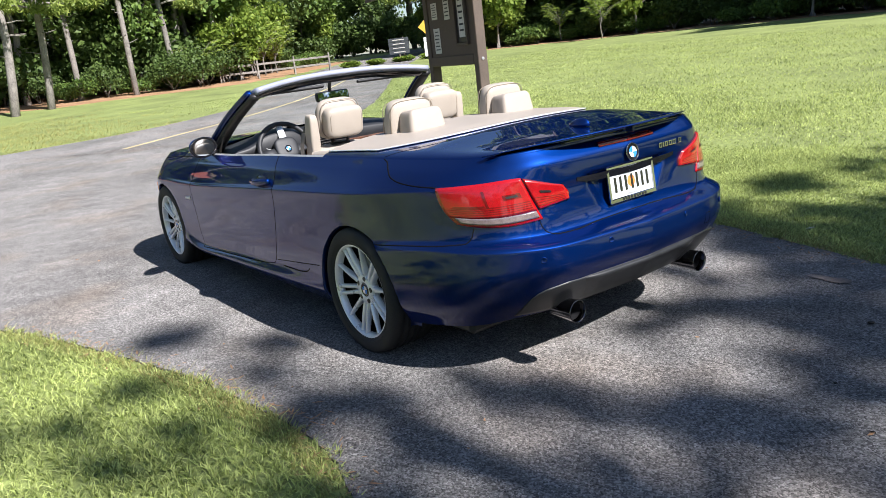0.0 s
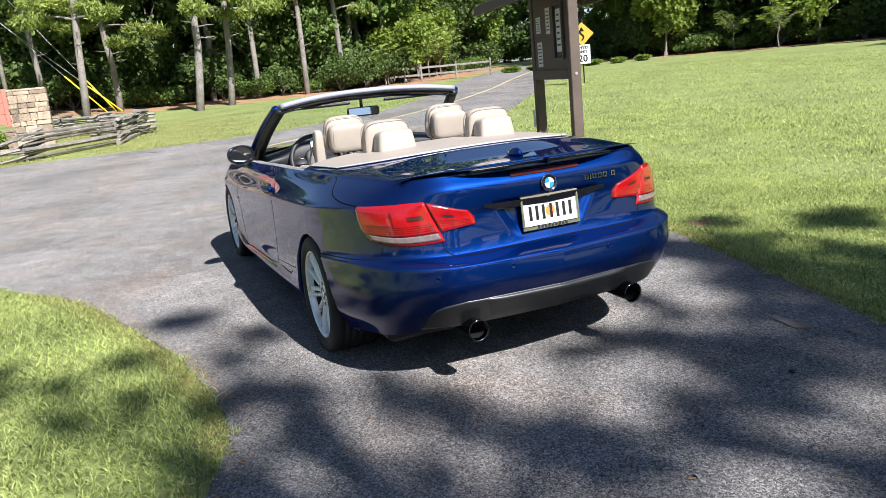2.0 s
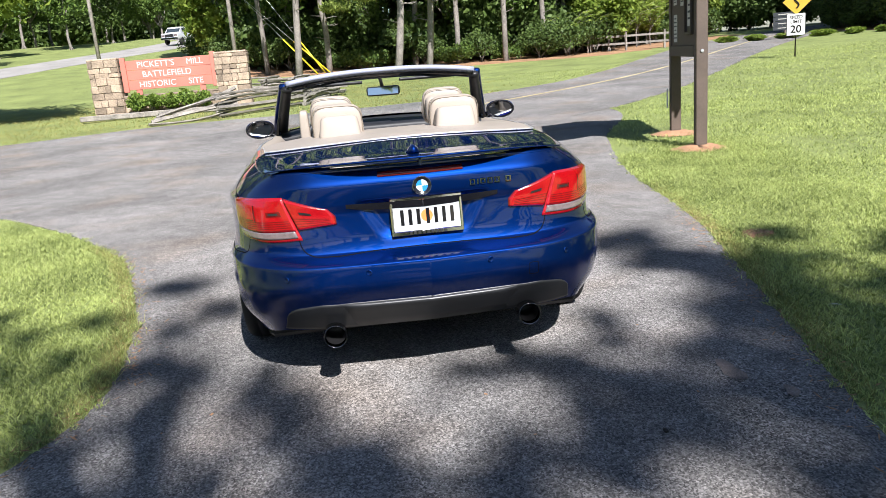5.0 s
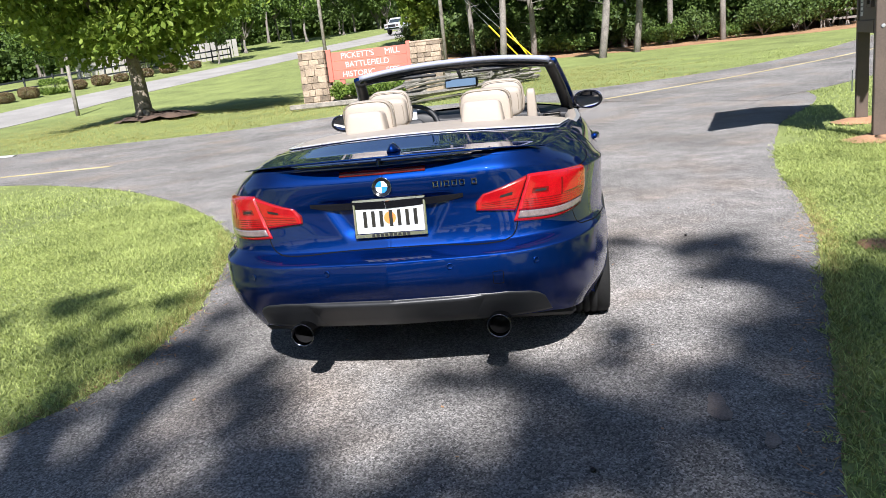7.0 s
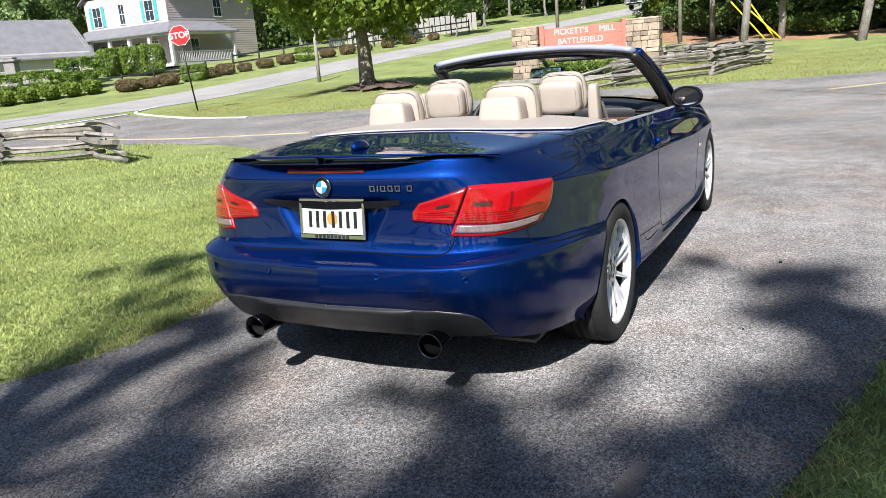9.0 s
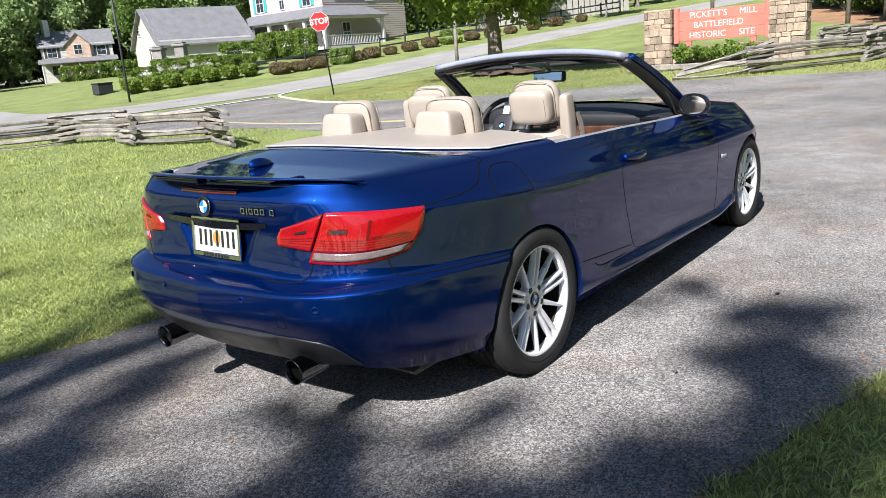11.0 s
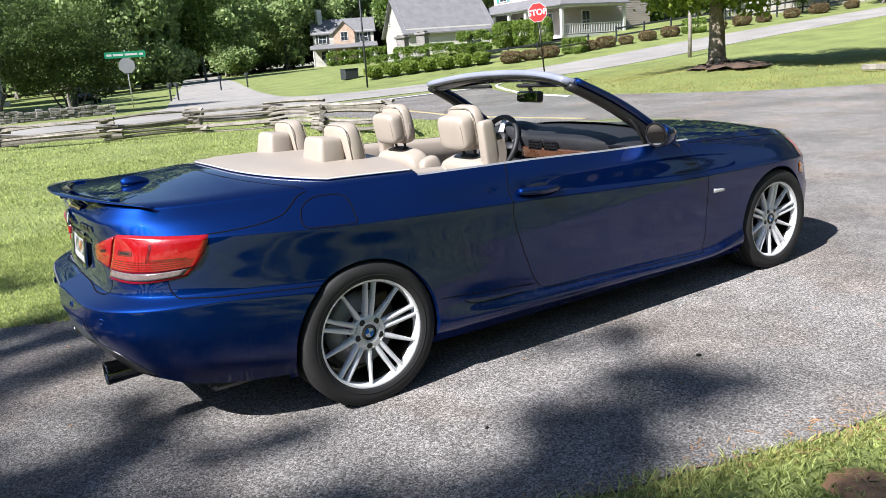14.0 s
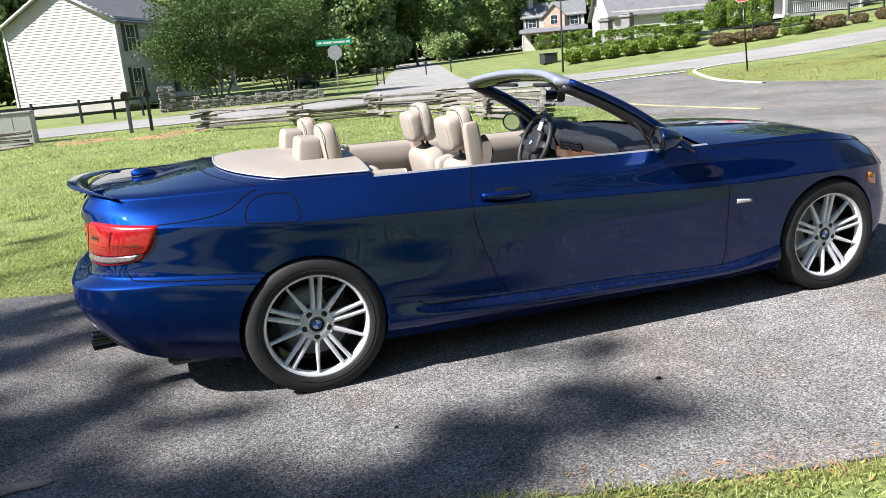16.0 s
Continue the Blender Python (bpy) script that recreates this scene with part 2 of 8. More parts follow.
STONE = mat("field_stone", (0.29, 0.225, 0.165), 0.9, 0, 0.45, 3, 22, 1.0, 0.02, rand=0.42)
MORTAR = mat("mortar", (0.2, 0.17, 0.14), 0.95, 0, 0.2, 6, 60, 0.5, 0.005)
OLD_WOOD = mat("weathered_grey_wood", (0.205, 0.187, 0.164), 0.95, 0, 0.6, 3, 26, 1.0, 0.012, rand=0.22)
BROWN_PAINT = mat("brown_painted_wood", (0.085, 0.062, 0.048), 0.65, 0, 0.22, 4, 70, 0.3, 0.002)
SIGN_RED = mat("faded_red_sign_board", (0.46, 0.15, 0.11), 0.6, 0, 0.14, 1.5, 60, 0.1, 0.002)
WHITE_PAINT = mat("white_paint", (0.56, 0.56, 0.55), 0.55, 0, 0.06, 3, 60, 0.1, 0.001)
SIGN_BACK = mat("galvanised_steel", (0.42, 0.43, 0.44), 0.45, 0.6, 0.15, 8, 60, 0.1, 0.001)
STOP_RED = mat("stop_sign_red", (0.6, 0.02, 0.02), 0.4, 0, 0.08, 4, 40, 0.02)
SIGN_YELLOW = mat("yellow_sign", (0.56, 0.34, 0.045), 0.4, 0, 0.08, 4, 40, 0.02)
SIGN_GREEN = mat("green_sign", (0.01, 0.24, 0.12), 0.4, 0, 0.08, 4, 40, 0.02)
YELLOW_LINE = mat("worn_yellow_road_paint", (0.40, 0.335, 0.17), 0.8, 0, 0.45, 1.2, 40, 0.3, 0.002)
WHITE_LINE = mat("white_road_paint", (0.62, 0.62, 0.6), 0.8, 0, 0.25, 1.2, 40, 0.3, 0.002)
SIDING_WHITE = mat("cream_siding", (0.47, 0.455, 0.42), 0.6, 0, 0.06, 1.5, 30, 0.1, 0.002)
SIDING_PINK = mat("pale_pink_siding", (0.44, 0.385, 0.37), 0.6, 0, 0.06, 1.5, 30, 0.1, 0.002)
BRICK_WALL = mat("tan_brick", (0.5, 0.36, 0.28), 0.85, 0, 0.25, 3, 40, 0.4, 0.004)
ROOF = mat("grey_shingles", (0.16, 0.16, 0.17), 0.9, 0, 0.25, 1.5, 25, 0.5, 0.006)
WINDOW_GLASS = mat("dark_window_glass", (0.03, 0.04, 0.05), 0.06, 0, 0.3, 2, 20, 0, spec=0.8)
SHUTTER = mat("dark_shutter", (0.03, 0.035, 0.04), 0.6, 0, 0.2, 4, 50, 0.1)
TEAL = mat("teal_shutter", (0.05, 0.3, 0.3), 0.6, 0, 0.2, 4, 50, 0.1)
YELLOW_PLASTIC = mat("yellow_guy_guard", (0.85, 0.62, 0.03), 0.45, 0, 0.1, 4, 40, 0.02)
MULCH = mat("dark_bark_mulch", (0.085, 0.055, 0.04), 0.95, 0, 0.6, 3, 40, 1.0, 0.03)
STRAW = mat("pine_straw", (0.3, 0.17, 0.09), 0.95, 0, 0.4, 1.0, 25, 0.8, 0.03)
CLAY_STAIN = mat("clay_stained_asphalt", (0.175, 0.142, 0.122), 0.95, 0, 0.5, 9, 160, 0.5, 0.003)
CLAY = mat("red_clay_dirt", (0.36, 0.2, 0.11), 0.95, 0, 0.3, 4, 40, 0.6, 0.02)
CONCRETE = mat("concrete", (0.42, 0.4, 0.37), 0.85, 0, 0.15, 2, 40, 0.3, 0.003)
PAPER = mat("paper_notice", (0.62, 0.62, 0.58), 0.7, 0, 0.1, 8, 40, 0)
TRUCK_WHITE = mat("silver_truck_paint", (0.55, 0.56, 0.58), 0.3, 0.3, 0.05, 4, 60, 0, coat=0.8)


# ---- mesh helpers ----
def put_mesh(name, me, material, parent=None, label="", smooth=False):
    if material and not me.materials:
        me.materials.append(material)
    if smooth:
        me.polygons.foreach_set("use_smooth", [True] * len(me.polygons))
    ob = new(name, me)
    if parent is not None:
        ob.parent = parent
    if label:
        ob["label"] = label
    return ob


def part(name, bm, material, parent=None, label="", smooth=False):
    me = bpy.data.meshes.new(name)
    bm.normal_update()
    bm.to_mesh(me)
    bm.free()
    return put_mesh(name, me, material, parent, label, smooth)


def from_arrays(name, verts, faces, material, parent=None, label="", smooth=False):
    me = bpy.data.meshes.new(name)
    me.from_pydata([tuple(map(float, v)) for v in verts], [], [tuple(map(int, f)) for f in faces])
    me.update()
    return put_mesh(name, me, material, parent, label, smooth)


def empty(name, m=None, label="", category="", group="", kind=""):
    ob = new(name)
    ob.empty_display_size = 0.1
    if m is not None:
        ob.matrix_basis = m
    return tagged(ob, label, category, group, kind)


def box_bm(bm, size, m=None, bevel=0.0, seg=1):
    r = bmesh.ops.create_cube(bm, size=1.0, matrix=(m or Matrix()) @ Matrix.Diagonal((*size, 1)))
    if bevel:
        edges = list({e for v in r["verts"] for e in v.link_edges})
        bmesh.ops.bevel(bm, geom=edges, offset=bevel, segments=seg, affect="EDGES", profile=0.5)
    return bm


def box(name, size, m, material, parent=None, label="", bevel=0.004, seg=1, smooth=False):
    return part(name, box_bm(bmesh.new(), size, m, bevel, seg), material, parent, label, smooth)


def tube_bm(bm, pts, radius, sides=8, cap=True):
    """A round bar along a line of points; radius: one number or one a point."""
    pts = [Vector(p) for p in pts]
    rings = []
    prev = None
    for i, p in enumerate(pts):
        d = (pts[min(i + 1, len(pts) - 1)] - pts[max(i - 1, 0)]).normalized()
        a = prev - d * prev.dot(d) if prev is not None else d.orthogonal()
        if a.length < 1e-6:
            a = d.orthogonal()
        a.normalize()
        prev = a
        b = d.cross(a)
        r = radius[i] if hasattr(radius, "__len__") else radius
        rings.append([bm.verts.new(p + (a * math.cos(k * 2 * math.pi / sides) + b * math.sin(k * 2 * math.pi / sides)) * r) for k in range(sides)])
    for r0, r1 in zip(rings, rings[1:]):
        for k in range(sides):
            bm.faces.new((r0[k], r0[(k + 1) % sides], r1[(k + 1) % sides], r1[k]))
    if cap:
        bm.faces.new(rings[0][::-1])
        bm.faces.new(rings[-1])
    return bm


def tube(name, pts, radius, material, parent=None, label="", sides=8):
    return part(name, tube_bm(bmesh.new(), pts, radius, sides), material, parent, label, True)


def lathe_bm(bm, profile, m=None, sides=32, close=False):
    """Turns (radius, height) pairs round the z axis."""
    m = m or Matrix()
    rings = []
    for r, h in profile:
        rings.append([bm.verts.new(m @ Vector((r * math.cos(a), r * math.sin(a), h))) for a in (2 * math.pi * k / sides for k in range(sides))])
    for r0, r1 in zip(rings, rings[1:]):
        for k in range(sides):
            bm.faces.new((r0[k], r0[(k + 1) % sides], r1[(k + 1) % sides], r1[k]))
    if close:
        bm.faces.new(rings[0][::-1])
        bm.faces.new(rings[-1])
    return bm


def pchip(xs, ys, x):
    """Monotone cubic through the given points."""
    xs, ys, x = np.asarray(xs, float), np.asarray(ys, float), np.asarray(x, float)
    h, d = np.diff(xs), np.diff(ys) / np.diff(xs)
    m = np.zeros(len(xs))
    for i in range(1, len(xs) - 1):
        if d[i - 1] * d[i] > 0:
            w1, w2 = 2 * h[i] + h[i - 1], h[i] + 2 * h[i - 1]
            m[i] = (w1 + w2) / (w1 / d[i - 1] + w2 / d[i])
    m[0], m[-1] = d[0], d[-1]
    k = np.clip(np.searchsorted(xs, x) - 1, 0, len(xs) - 2)
    s = np.clip((x - xs[k]) / h[k], 0, 1)
    return ((1 + 2 * s) * (1 - s) ** 2 * ys[k] + s * (1 - s) ** 2 * h[k] * m[k] + s * s * (3 - 2 * s) * ys[k + 1] + s * s * (s - 1) * h[k] * m[k + 1])


def grid_faces(nu, nv, flip=False):
    f = []
    for i in range(nu - 1):
        for j in range(nv - 1):
            q = (i * nv + j, (i + 1) * nv + j, (i + 1) * nv + j + 1, i * nv + j + 1)
            f.append(q[::-1] if flip else q)
    return f


def text_mesh(words, size, material, parent, m, name="lettering", bold=0.0, depth=0.001, align="CENTER", label=""):
    cu = bpy.data.curves.new(name, "FONT")
    cu.body, cu.size, cu.align_x, cu.align_y, cu.extrude, cu.offset = words, size, align, "CENTER", depth, bold
    ob = bpy.data.objects.new("tmp", cu)
    scene.collection.objects.link(ob)
    me = bpy.data.meshes.new_from_object(ob.evaluated_get(bpy.context.evaluated_depsgraph_get()))
    bpy.data.objects.remove(ob)
    me.name = name
    me.transform(m)
    me.materials.clear()
    return put_mesh(name, me, material, parent, label)


# ---- terrain ----
def height(x, y):
    """The lie of the land: level round the drive, rising to the woods and up the main road."""
    x, y = np.asarray(x, float), np.asarray(y, float)
    soft = lambda v, k: np.log1p(np.exp(np.clip(v / k, -30, 30))) * k
    s, u = 0.8 * x - 0.6 * y, 0.95 * x + 0.3 * y
    fade = 1 / (1 + np.exp(-(y + 12) / 7))
    hill = 0.075 * np.minimum(soft(u - 34, 4), 75) * fade
    hill = hill * (0.45 + 0.55 / (1 + np.exp((y - 78) / 10)))
    mound = 0.2 * np.exp(-(((x - 23) / 6) ** 2 + ((y - 6) / 5) ** 2)) + 1.0 * np.exp(-(((x - 52) / 16) ** 2 + ((y - 56) / 14) ** 2)) + 0.8 * np.exp(-(((x - 34) / 8) ** 2 + ((y - 50) / 6) ** 2)) + 0.42 * np.exp(-(((x - 23.2) / 3.2) ** 2 + ((y - 14.6) / 2.8) ** 2)) + 0.06 * np.exp(-(((x - 5.5) / 1.5) ** 2 + ((y + 4.1) / 0.9) ** 2))
    return 0.02 * np.minimum(soft(s - 9, 3), 90) + hill + mound - 0.004


def h(x, y):
    return float(height(x, y))


def spread(n, near, far):
    t = np.linspace(-1, 1, n)
    k = math.asinh(far / near)
    return near * np.sinh(k * t)


gx, gy = spread(190, 22, 900) + 12, spread(190, 22, 900) + 8
X, Y = np.meshgrid(gx, gy, indexing="ij")
Z = height(X, Y)
ground = from_arrays("ground", np.stack([X, Y, Z], -1).reshape(-1, 3), grid_faces(190, 190), GRASS_SOIL, smooth=True)
tagged(ground, "mown green lawn rolling up to the woods", "ground", kind="structure")


def dense(points, n):
    p = np.array(points, float)
    t = np.r_[0, np.cumsum(np.hypot(*np.diff(p, axis=0).T))]
    return p, t / t[-1]


def ribbon(name, left, right, material, lift=0.012, n=120, across=10, label="", wobble=0.0):
    (a, ta), (b, tb) = dense(left, n), dense(right, n)
    k = np.arange(len(left)) / (len(left) - 1)
    t = np.linspace(0, 1, n)
    la = np.stack([pchip(k, a[:, 0], t), pchip(k, a[:, 1], t)], -1)
    rb = np.stack([pchip(k, b[:, 0], t), pchip(k, b[:, 1], t)], -1)
    if wobble:
        rng = np.random.RandomState(3)
        la += rng.uniform(-wobble, wobble, la.shape)
        rb += rng.uniform(-wobble, wobble, rb.shape)
    w = np.linspace(0, 1, across)[None, :, None]
    p = la[:, None] * (1 - w) + rb[:, None] * w
    z = height(p[..., 0], p[..., 1]) + lift
    # turned-down edges
    p, z = np.concatenate([p[:, :1], p, p[:, -1:]], 1), np.concatenate([z[:, :1] - 0.06, z, z[:, -1:] - 0.06], 1)
    ob = from_arrays(name, np.concatenate([p, z[..., None]], -1).reshape(-1, 3), grid_faces(n, across + 2), material)
    return tagged(ob, label, name.split(".")[0].replace("_", " "), kind="structure")


DRIVE_L = [(-16, 5.6), (-6, 3.1), (-1.8, 1.85), (-0.6, 1.45), (0.2, 1.53), (1.2, 1.78), (2.0, 2.05), (3.1, 2.7), (4.6, 3.9), (6.9, 6.6), (8.3, 9.5), (8.8, 13), (8.3, 18), (6.5, 22), (4, 25)]
DRIVE_R = [(-16, 2.2), (-6, -0.3), (-1.7, -1.41), (-0.6, -1.72), (0.6, -2.05), (1.3, -2.23), (1.9, -2.34), (3.6, -2.6), (6.6, -3.4), (11.0, -5.0), (17.6, -2.2), (17.2, 4.5), (15.9, 9.5), (15.9, 16), (20.5, 26)]
ribbon("drive", DRIVE_L, DRIVE_R, ASPHALT, 0.010, 320, 16, "worn grey asphalt drive with dappled tree shade", 0.008)
ROAD_L = [(17.3, 1.5), (18.0, -2.2), (20.2, -6.0), (24.0, -9.2), (31, -13.6), (41, -20), (58, -34), (70, -48)]
ROAD_R = [(10.2, -4.0), (11.2, -5.2), (14.2, -7.9), (18.6, -11.2), (27, -17.2), (37, -25), (53, -39), (64, -52)]
ribbon("road", ROAD_L, ROAD_R, ASPHALT, 0.016, 160, 12, "grey asphalt park road climbing to the woods", 0.03)
MAIN_N = [(-120, 22), (-40, 27), (-10, 30), (8, 32.5), (20, 34.5), (40, 33.5), (62, 28.5), (90, 20.5), (120, 17)]
MAIN_S = [(-120, 15), (-40, 20), (-10, 23), (8, 25.5), (20, 27.3), (39, 27.0), (60, 22.5), (88, 14), (118, 10)]
ribbon("road", MAIN_N, MAIN_S, PALE_ROAD, 0.03, 260, 8, "pale asphalt main road running uphill behind the sign")
STREET_L = [(2, 30), (8, 36), (11, 46), (15.3, 61), (26, 98), (36, 135)]
STREET_R = [(22, 32.5), (15.5, 37), (17.6, 47), (21.5, 61.5), (32, 98), (42, 135)]
ribbon("road", STREET_L, STREET_R, PALE_ROAD, 0.036, 120, 8, "pale side street between houses and lawns")


def stripe(name, points, width, material, label, lift=0.03):
    p = np.array(points, float)
    d = np.gradient(p, axis=0)
    nrm = np.stack([-d[:, 1], d[:, 0]], -1) / np.hypot(*d.T)[:, None] * width / 2
    return ribbon(name, p + nrm, p - nrm, material, lift, 80, 2, label)


stripe("road_marking", [(13.9, -1.6), (15.0, -3.0), (16.2, -4.6), (19.6, -8.3), (25.3, -13.1), (34, -19.4), (47, -29.5), (61, -43.5)], 0.11, YELLOW_LINE, "worn yellow centre line of the park road", 0.022)
stripe("road_marking", [(9.8, 8.0), (9.6, 11.5), (10.2, 15), (10.9, 18.2)], 0.12, YELLOW_LINE, "worn yellow line at the junction", 0.020)
stripe("road_marking", [(24.5, 28.0), (21.5, 26.1), (19.2, 22.8), (17.6, 20.1), (16.2, 17.4), (15.2, 14.3)], 0.14, WHITE_LINE, "white edge line curving round the corner", 0.042)
stripe("road_marking", [(11.6, 23.0), (15, 24.0), (20.3, 25.3)], 0.3, WHITE_LINE, "white stop line at the junction", 0.044)


# ---- blue convertible ----
# Stations run from the middle of the tail round one side to the middle of the nose.
ST = np.arange(12)
OUT_X = [-1.025, -0.99, -0.875, -0.61, 0.0, 0.8, 1.5, 2.1, 2.76, 3.16, 3.42, 3.51]
OUT_Y = [0.0, 0.45, 0.685, 0.812, 0.880, 0.882, 0.88, 0.878, 0.876, 0.80, 0.50, 0.0]
# height and inward offset of ten lines along the body: lower edge, bumper, bumper crease,
# panel joint, flank, swage line (two), shoulder, top edge
LV_Z = [
    [0.285, 0.285, 0.275, 0.232, 0.195, 0.165, 0.16, 0.155, 0.18, 0.17, 0.15, 0.15],
    [0.40, 0.40, 0.39, 0.36, 0.29, 0.258, 0.238, 0.222, 0.30, 0.30, 0.30, 0.30],
    [0.50, 0.50, 0.50, 0.48, 0.42, 0.318, 0.292, 0.262, 0.42, 0.45, 0.45, 0.45],
    [0.572, 0.573, 0.578, 0.578, 0.51, 0.40, 0.38, 0.365, 0.50, 0.52, 0.51, 0.50],
    [0.612, 0.614, 0.622, 0.615, 0.575, 0.50, 0.48, 0.475, 0.55, 0.56, 0.55, 0.54],
    [0.68, 0.68, 0.69, 0.70, 0.68, 0.62, 0.59, 0.58, 0.60, 0.60, 0.58, 0.57],
    [0.76, 0.765, 0.80, 0.812, 0.775, 0.735, 0.695, 0.665, 0.655, 0.635, 0.615, 0.605],
    [0.80, 0.805, 0.828, 0.832, 0.803, 0.766, 0.724, 0.694, 0.69, 0.67, 0.65, 0.64],
    [0.875, 0.875, 0.872, 0.875, 0.875, 0.85, 0.82, 0.80, 0.785, 0.735, 0.705, 0.695],
    [0.930, 0.930, 0.925, 0.920, 0.917, 0.906, 0.88, 0.866, 0.85, 0.79, 0.735, 0.72],
]
LV_D = [
    [0.13, 0.13, 0.12, 0.095, 0.06, 0.075, 0.075, 0.075, 0.05, 0.05, 0.08, 0.08],
    [0.045, 0.045, 0.04, 0.02, 0.008, -0.006, -0.008, -0.008, 0.008, 0.01, 0.02, 0.02],
    [0.004, 0.004, 0.004, 0.002, 0.0, 0.016, 0.018, 0.018, 0.0, 0.0, 0.0, 0.0],
    [0.008, 0.006, 0.004, 0.004, 0.006, 0.010, 0.012, 0.011, 0.004, 0.01, 0.018, 0.018],
    [0.105, 0.092, 0.068, 0.040, 0.020, 0.008, 0.010, 0.008, 0.008, 0.015, 0.022, 0.022],
    [0.12, 0.102, 0.078, 0.047, 0.018, 0.003, 0.003, 0.003, 0.006, 0.02, 0.03, 0.03],
    [0.12, 0.108, 0.095, 0.055, 0.012, 0.0, 0.0, 0.0, 0.004, 0.022, 0.034, 0.034],
    [0.108, 0.104, 0.102, 0.068, 0.036, 0.016, 0.014, 0.014, 0.02, 0.04, 0.06, 0.06],
    [0.10, 0.102, 0.118, 0.105, 0.092, 0.05, 0.047, 0.05, 0.07, 0.09, 0.10, 0.10],
    [0.132, 0.137, 0.155, 0.165, 0.145, 0.09, 0.085, 0.09, 0.13, 0.15, 0.16, 0.15],
]


def outline(t):
    t = np.asarray(t, float)
    x, y = pchip(ST, OUT_X, t), pchip(ST, OUT_Y, t)
    e = 0.02
    dx = pchip(ST, OUT_X, np.clip(t + e, 0, 11)) - pchip(ST, OUT_X, np.clip(t - e, 0, 11))
    dy = pchip(ST, OUT_Y, np.clip(t + e, 0, 11)) - pchip(ST, OUT_Y, np.clip(t - e, 0, 11))
    n = np.stack([-dy, dx], -1)
    n /= np.linalg.norm(n, axis=-1, keepdims=True)
    return x, y, n


T_TAB = np.linspace(0, 11, 1101)
X_TAB = pchip(ST, OUT_X, T_TAB)


def t_at(x):
    return float(np.interp(x, X_TAB, T_TAB))


def levels(t):
    return np.array([float(pchip(ST, z, t)) for z in LV_Z]), np.array([float(pchip(ST, d, t)) for d in LV_D])


def skin(t, z, off=0.0, side=1):
    """A point on the body's side at station t and height z, moved outward by off."""
    zz, dd = levels(t)
    d = float(pchip(zz, dd, np.clip(z, zz[0], zz[-1]))) - off
    x, y, n = outline(t)
    return Vector((float(x - n[0] * d), side * float(y - n[1] * d), z))


def ease(v):
    v = np.clip(v, 0, 1)
    return v * v * (3 - 2 * v)


def skin_column(t, v):
    """A column of points from the bottom edge to the top edge; v runs over 0..9."""
    zz, dd = levels(t)
    z = np.interp(v, np.arange(10), zz)
    d = pchip(zz, dd, z)
    x, y, n = outline(t)
    # hollow round the number plate
    edge = np.interp(z, [0.66, 0.81], [0.20, 0.295])
    d = d + 0.019 * ease((edge - y) / 0.07) * ease((z - 0.64) / 0.05) * ease((0.814 - z) / 0.016) * (x < -0.8)
    return np.stack([x - n[0] * d, y - n[1] * d, z], -1)


def rail(t, inset=0.0):
    """The top edge of the side."""
    zz, dd = levels(t)
    x, y, n = outline(t)
    return float(x - n[0] * (dd[-1] + inset)), float(y - n[1] * (dd[-1] + inset)), float(zz[-1])


car = empty("convertible_car", pose(0, 0, 0), "dark blue metallic convertible with its top down on the drive", "car")

# body side shell on a fine net; wheel openings are cut to circles
tt = np.interp(np.linspace(0, 1, 330), np.linspace(0, 1, 1101), T_TAB)
arc = np.r_[0, np.cumsum(np.hypot(np.diff(X_TAB), np.diff(pchip(ST, OUT_Y, T_TAB))))]
tt = np.interp(np.concatenate([np.linspace(0, 0.5, 90)[:-1], np.linspace(0.5, arc[-1], 320)]), arc, T_TAB)
vv = np.unique(np.concatenate([np.linspace(k, k + 1, 14 if k in (3, 6) else 8) for k in range(9)]))
NET = np.stack([skin_column(t, vv) for t in tt])
ARCHES = ((0.0, 0.305, 0.324), (2.76, 0.305, 0.327))
du, dv = np.gradient(NET, axis=0), np.gradient(NET, axis=1)
NRM = np.cross(dv, du)
NRM /= np.linalg.norm(NRM, axis=-1, keepdims=True) + 1e-9
if NRM[len(tt) // 2, 20, 1] < 0:
    NRM = -NRM
NRM[0, :, 1] = 0
NRM[-1, :, 1] = 0
NRM[(0, -1), :] /= np.linalg.norm(NRM[(0, -1), :], axis=-1, keepdims=True)
SNAP = NET.copy()
keep = np.ones((len(tt) - 1, len(vv) - 1), bool)
cen = (NET[:-1, :-1] + NET[1:, :-1] + NET[:-1, 1:] + NET[1:, 1:]) / 4
on_side = cen[..., 1] > 0.6
for ax, az, ar in ARCHES:
    keep &= ~((np.hypot(cen[..., 0] - ax, cen[..., 2] - az) < ar) & on_side)
touch_cut, touch_keep = np.zeros(NET.shape[:2], bool), np.zeros(NET.shape[:2], bool)
for di in (0, 1):
    for dj in (0, 1):
        touch_keep[di:di + keep.shape[0], dj:dj + keep.shape[1]] |= keep
        touch_cut[di:di + keep.shape[0], dj:dj + keep.shape[1]] |= ~keep
for i, j in zip(*np.where(touch_cut & touch_keep)):
    p = SNAP[i, j]
    ax, az, ar = min(ARCHES, key=lambda a: abs(a[0] - p[0]))
    d = np.array([p[0] - ax, p[2] - az])
    d *= ar / np.linalg.norm(d)
    p[0], p[2] = ax + d[0], az + d[1]

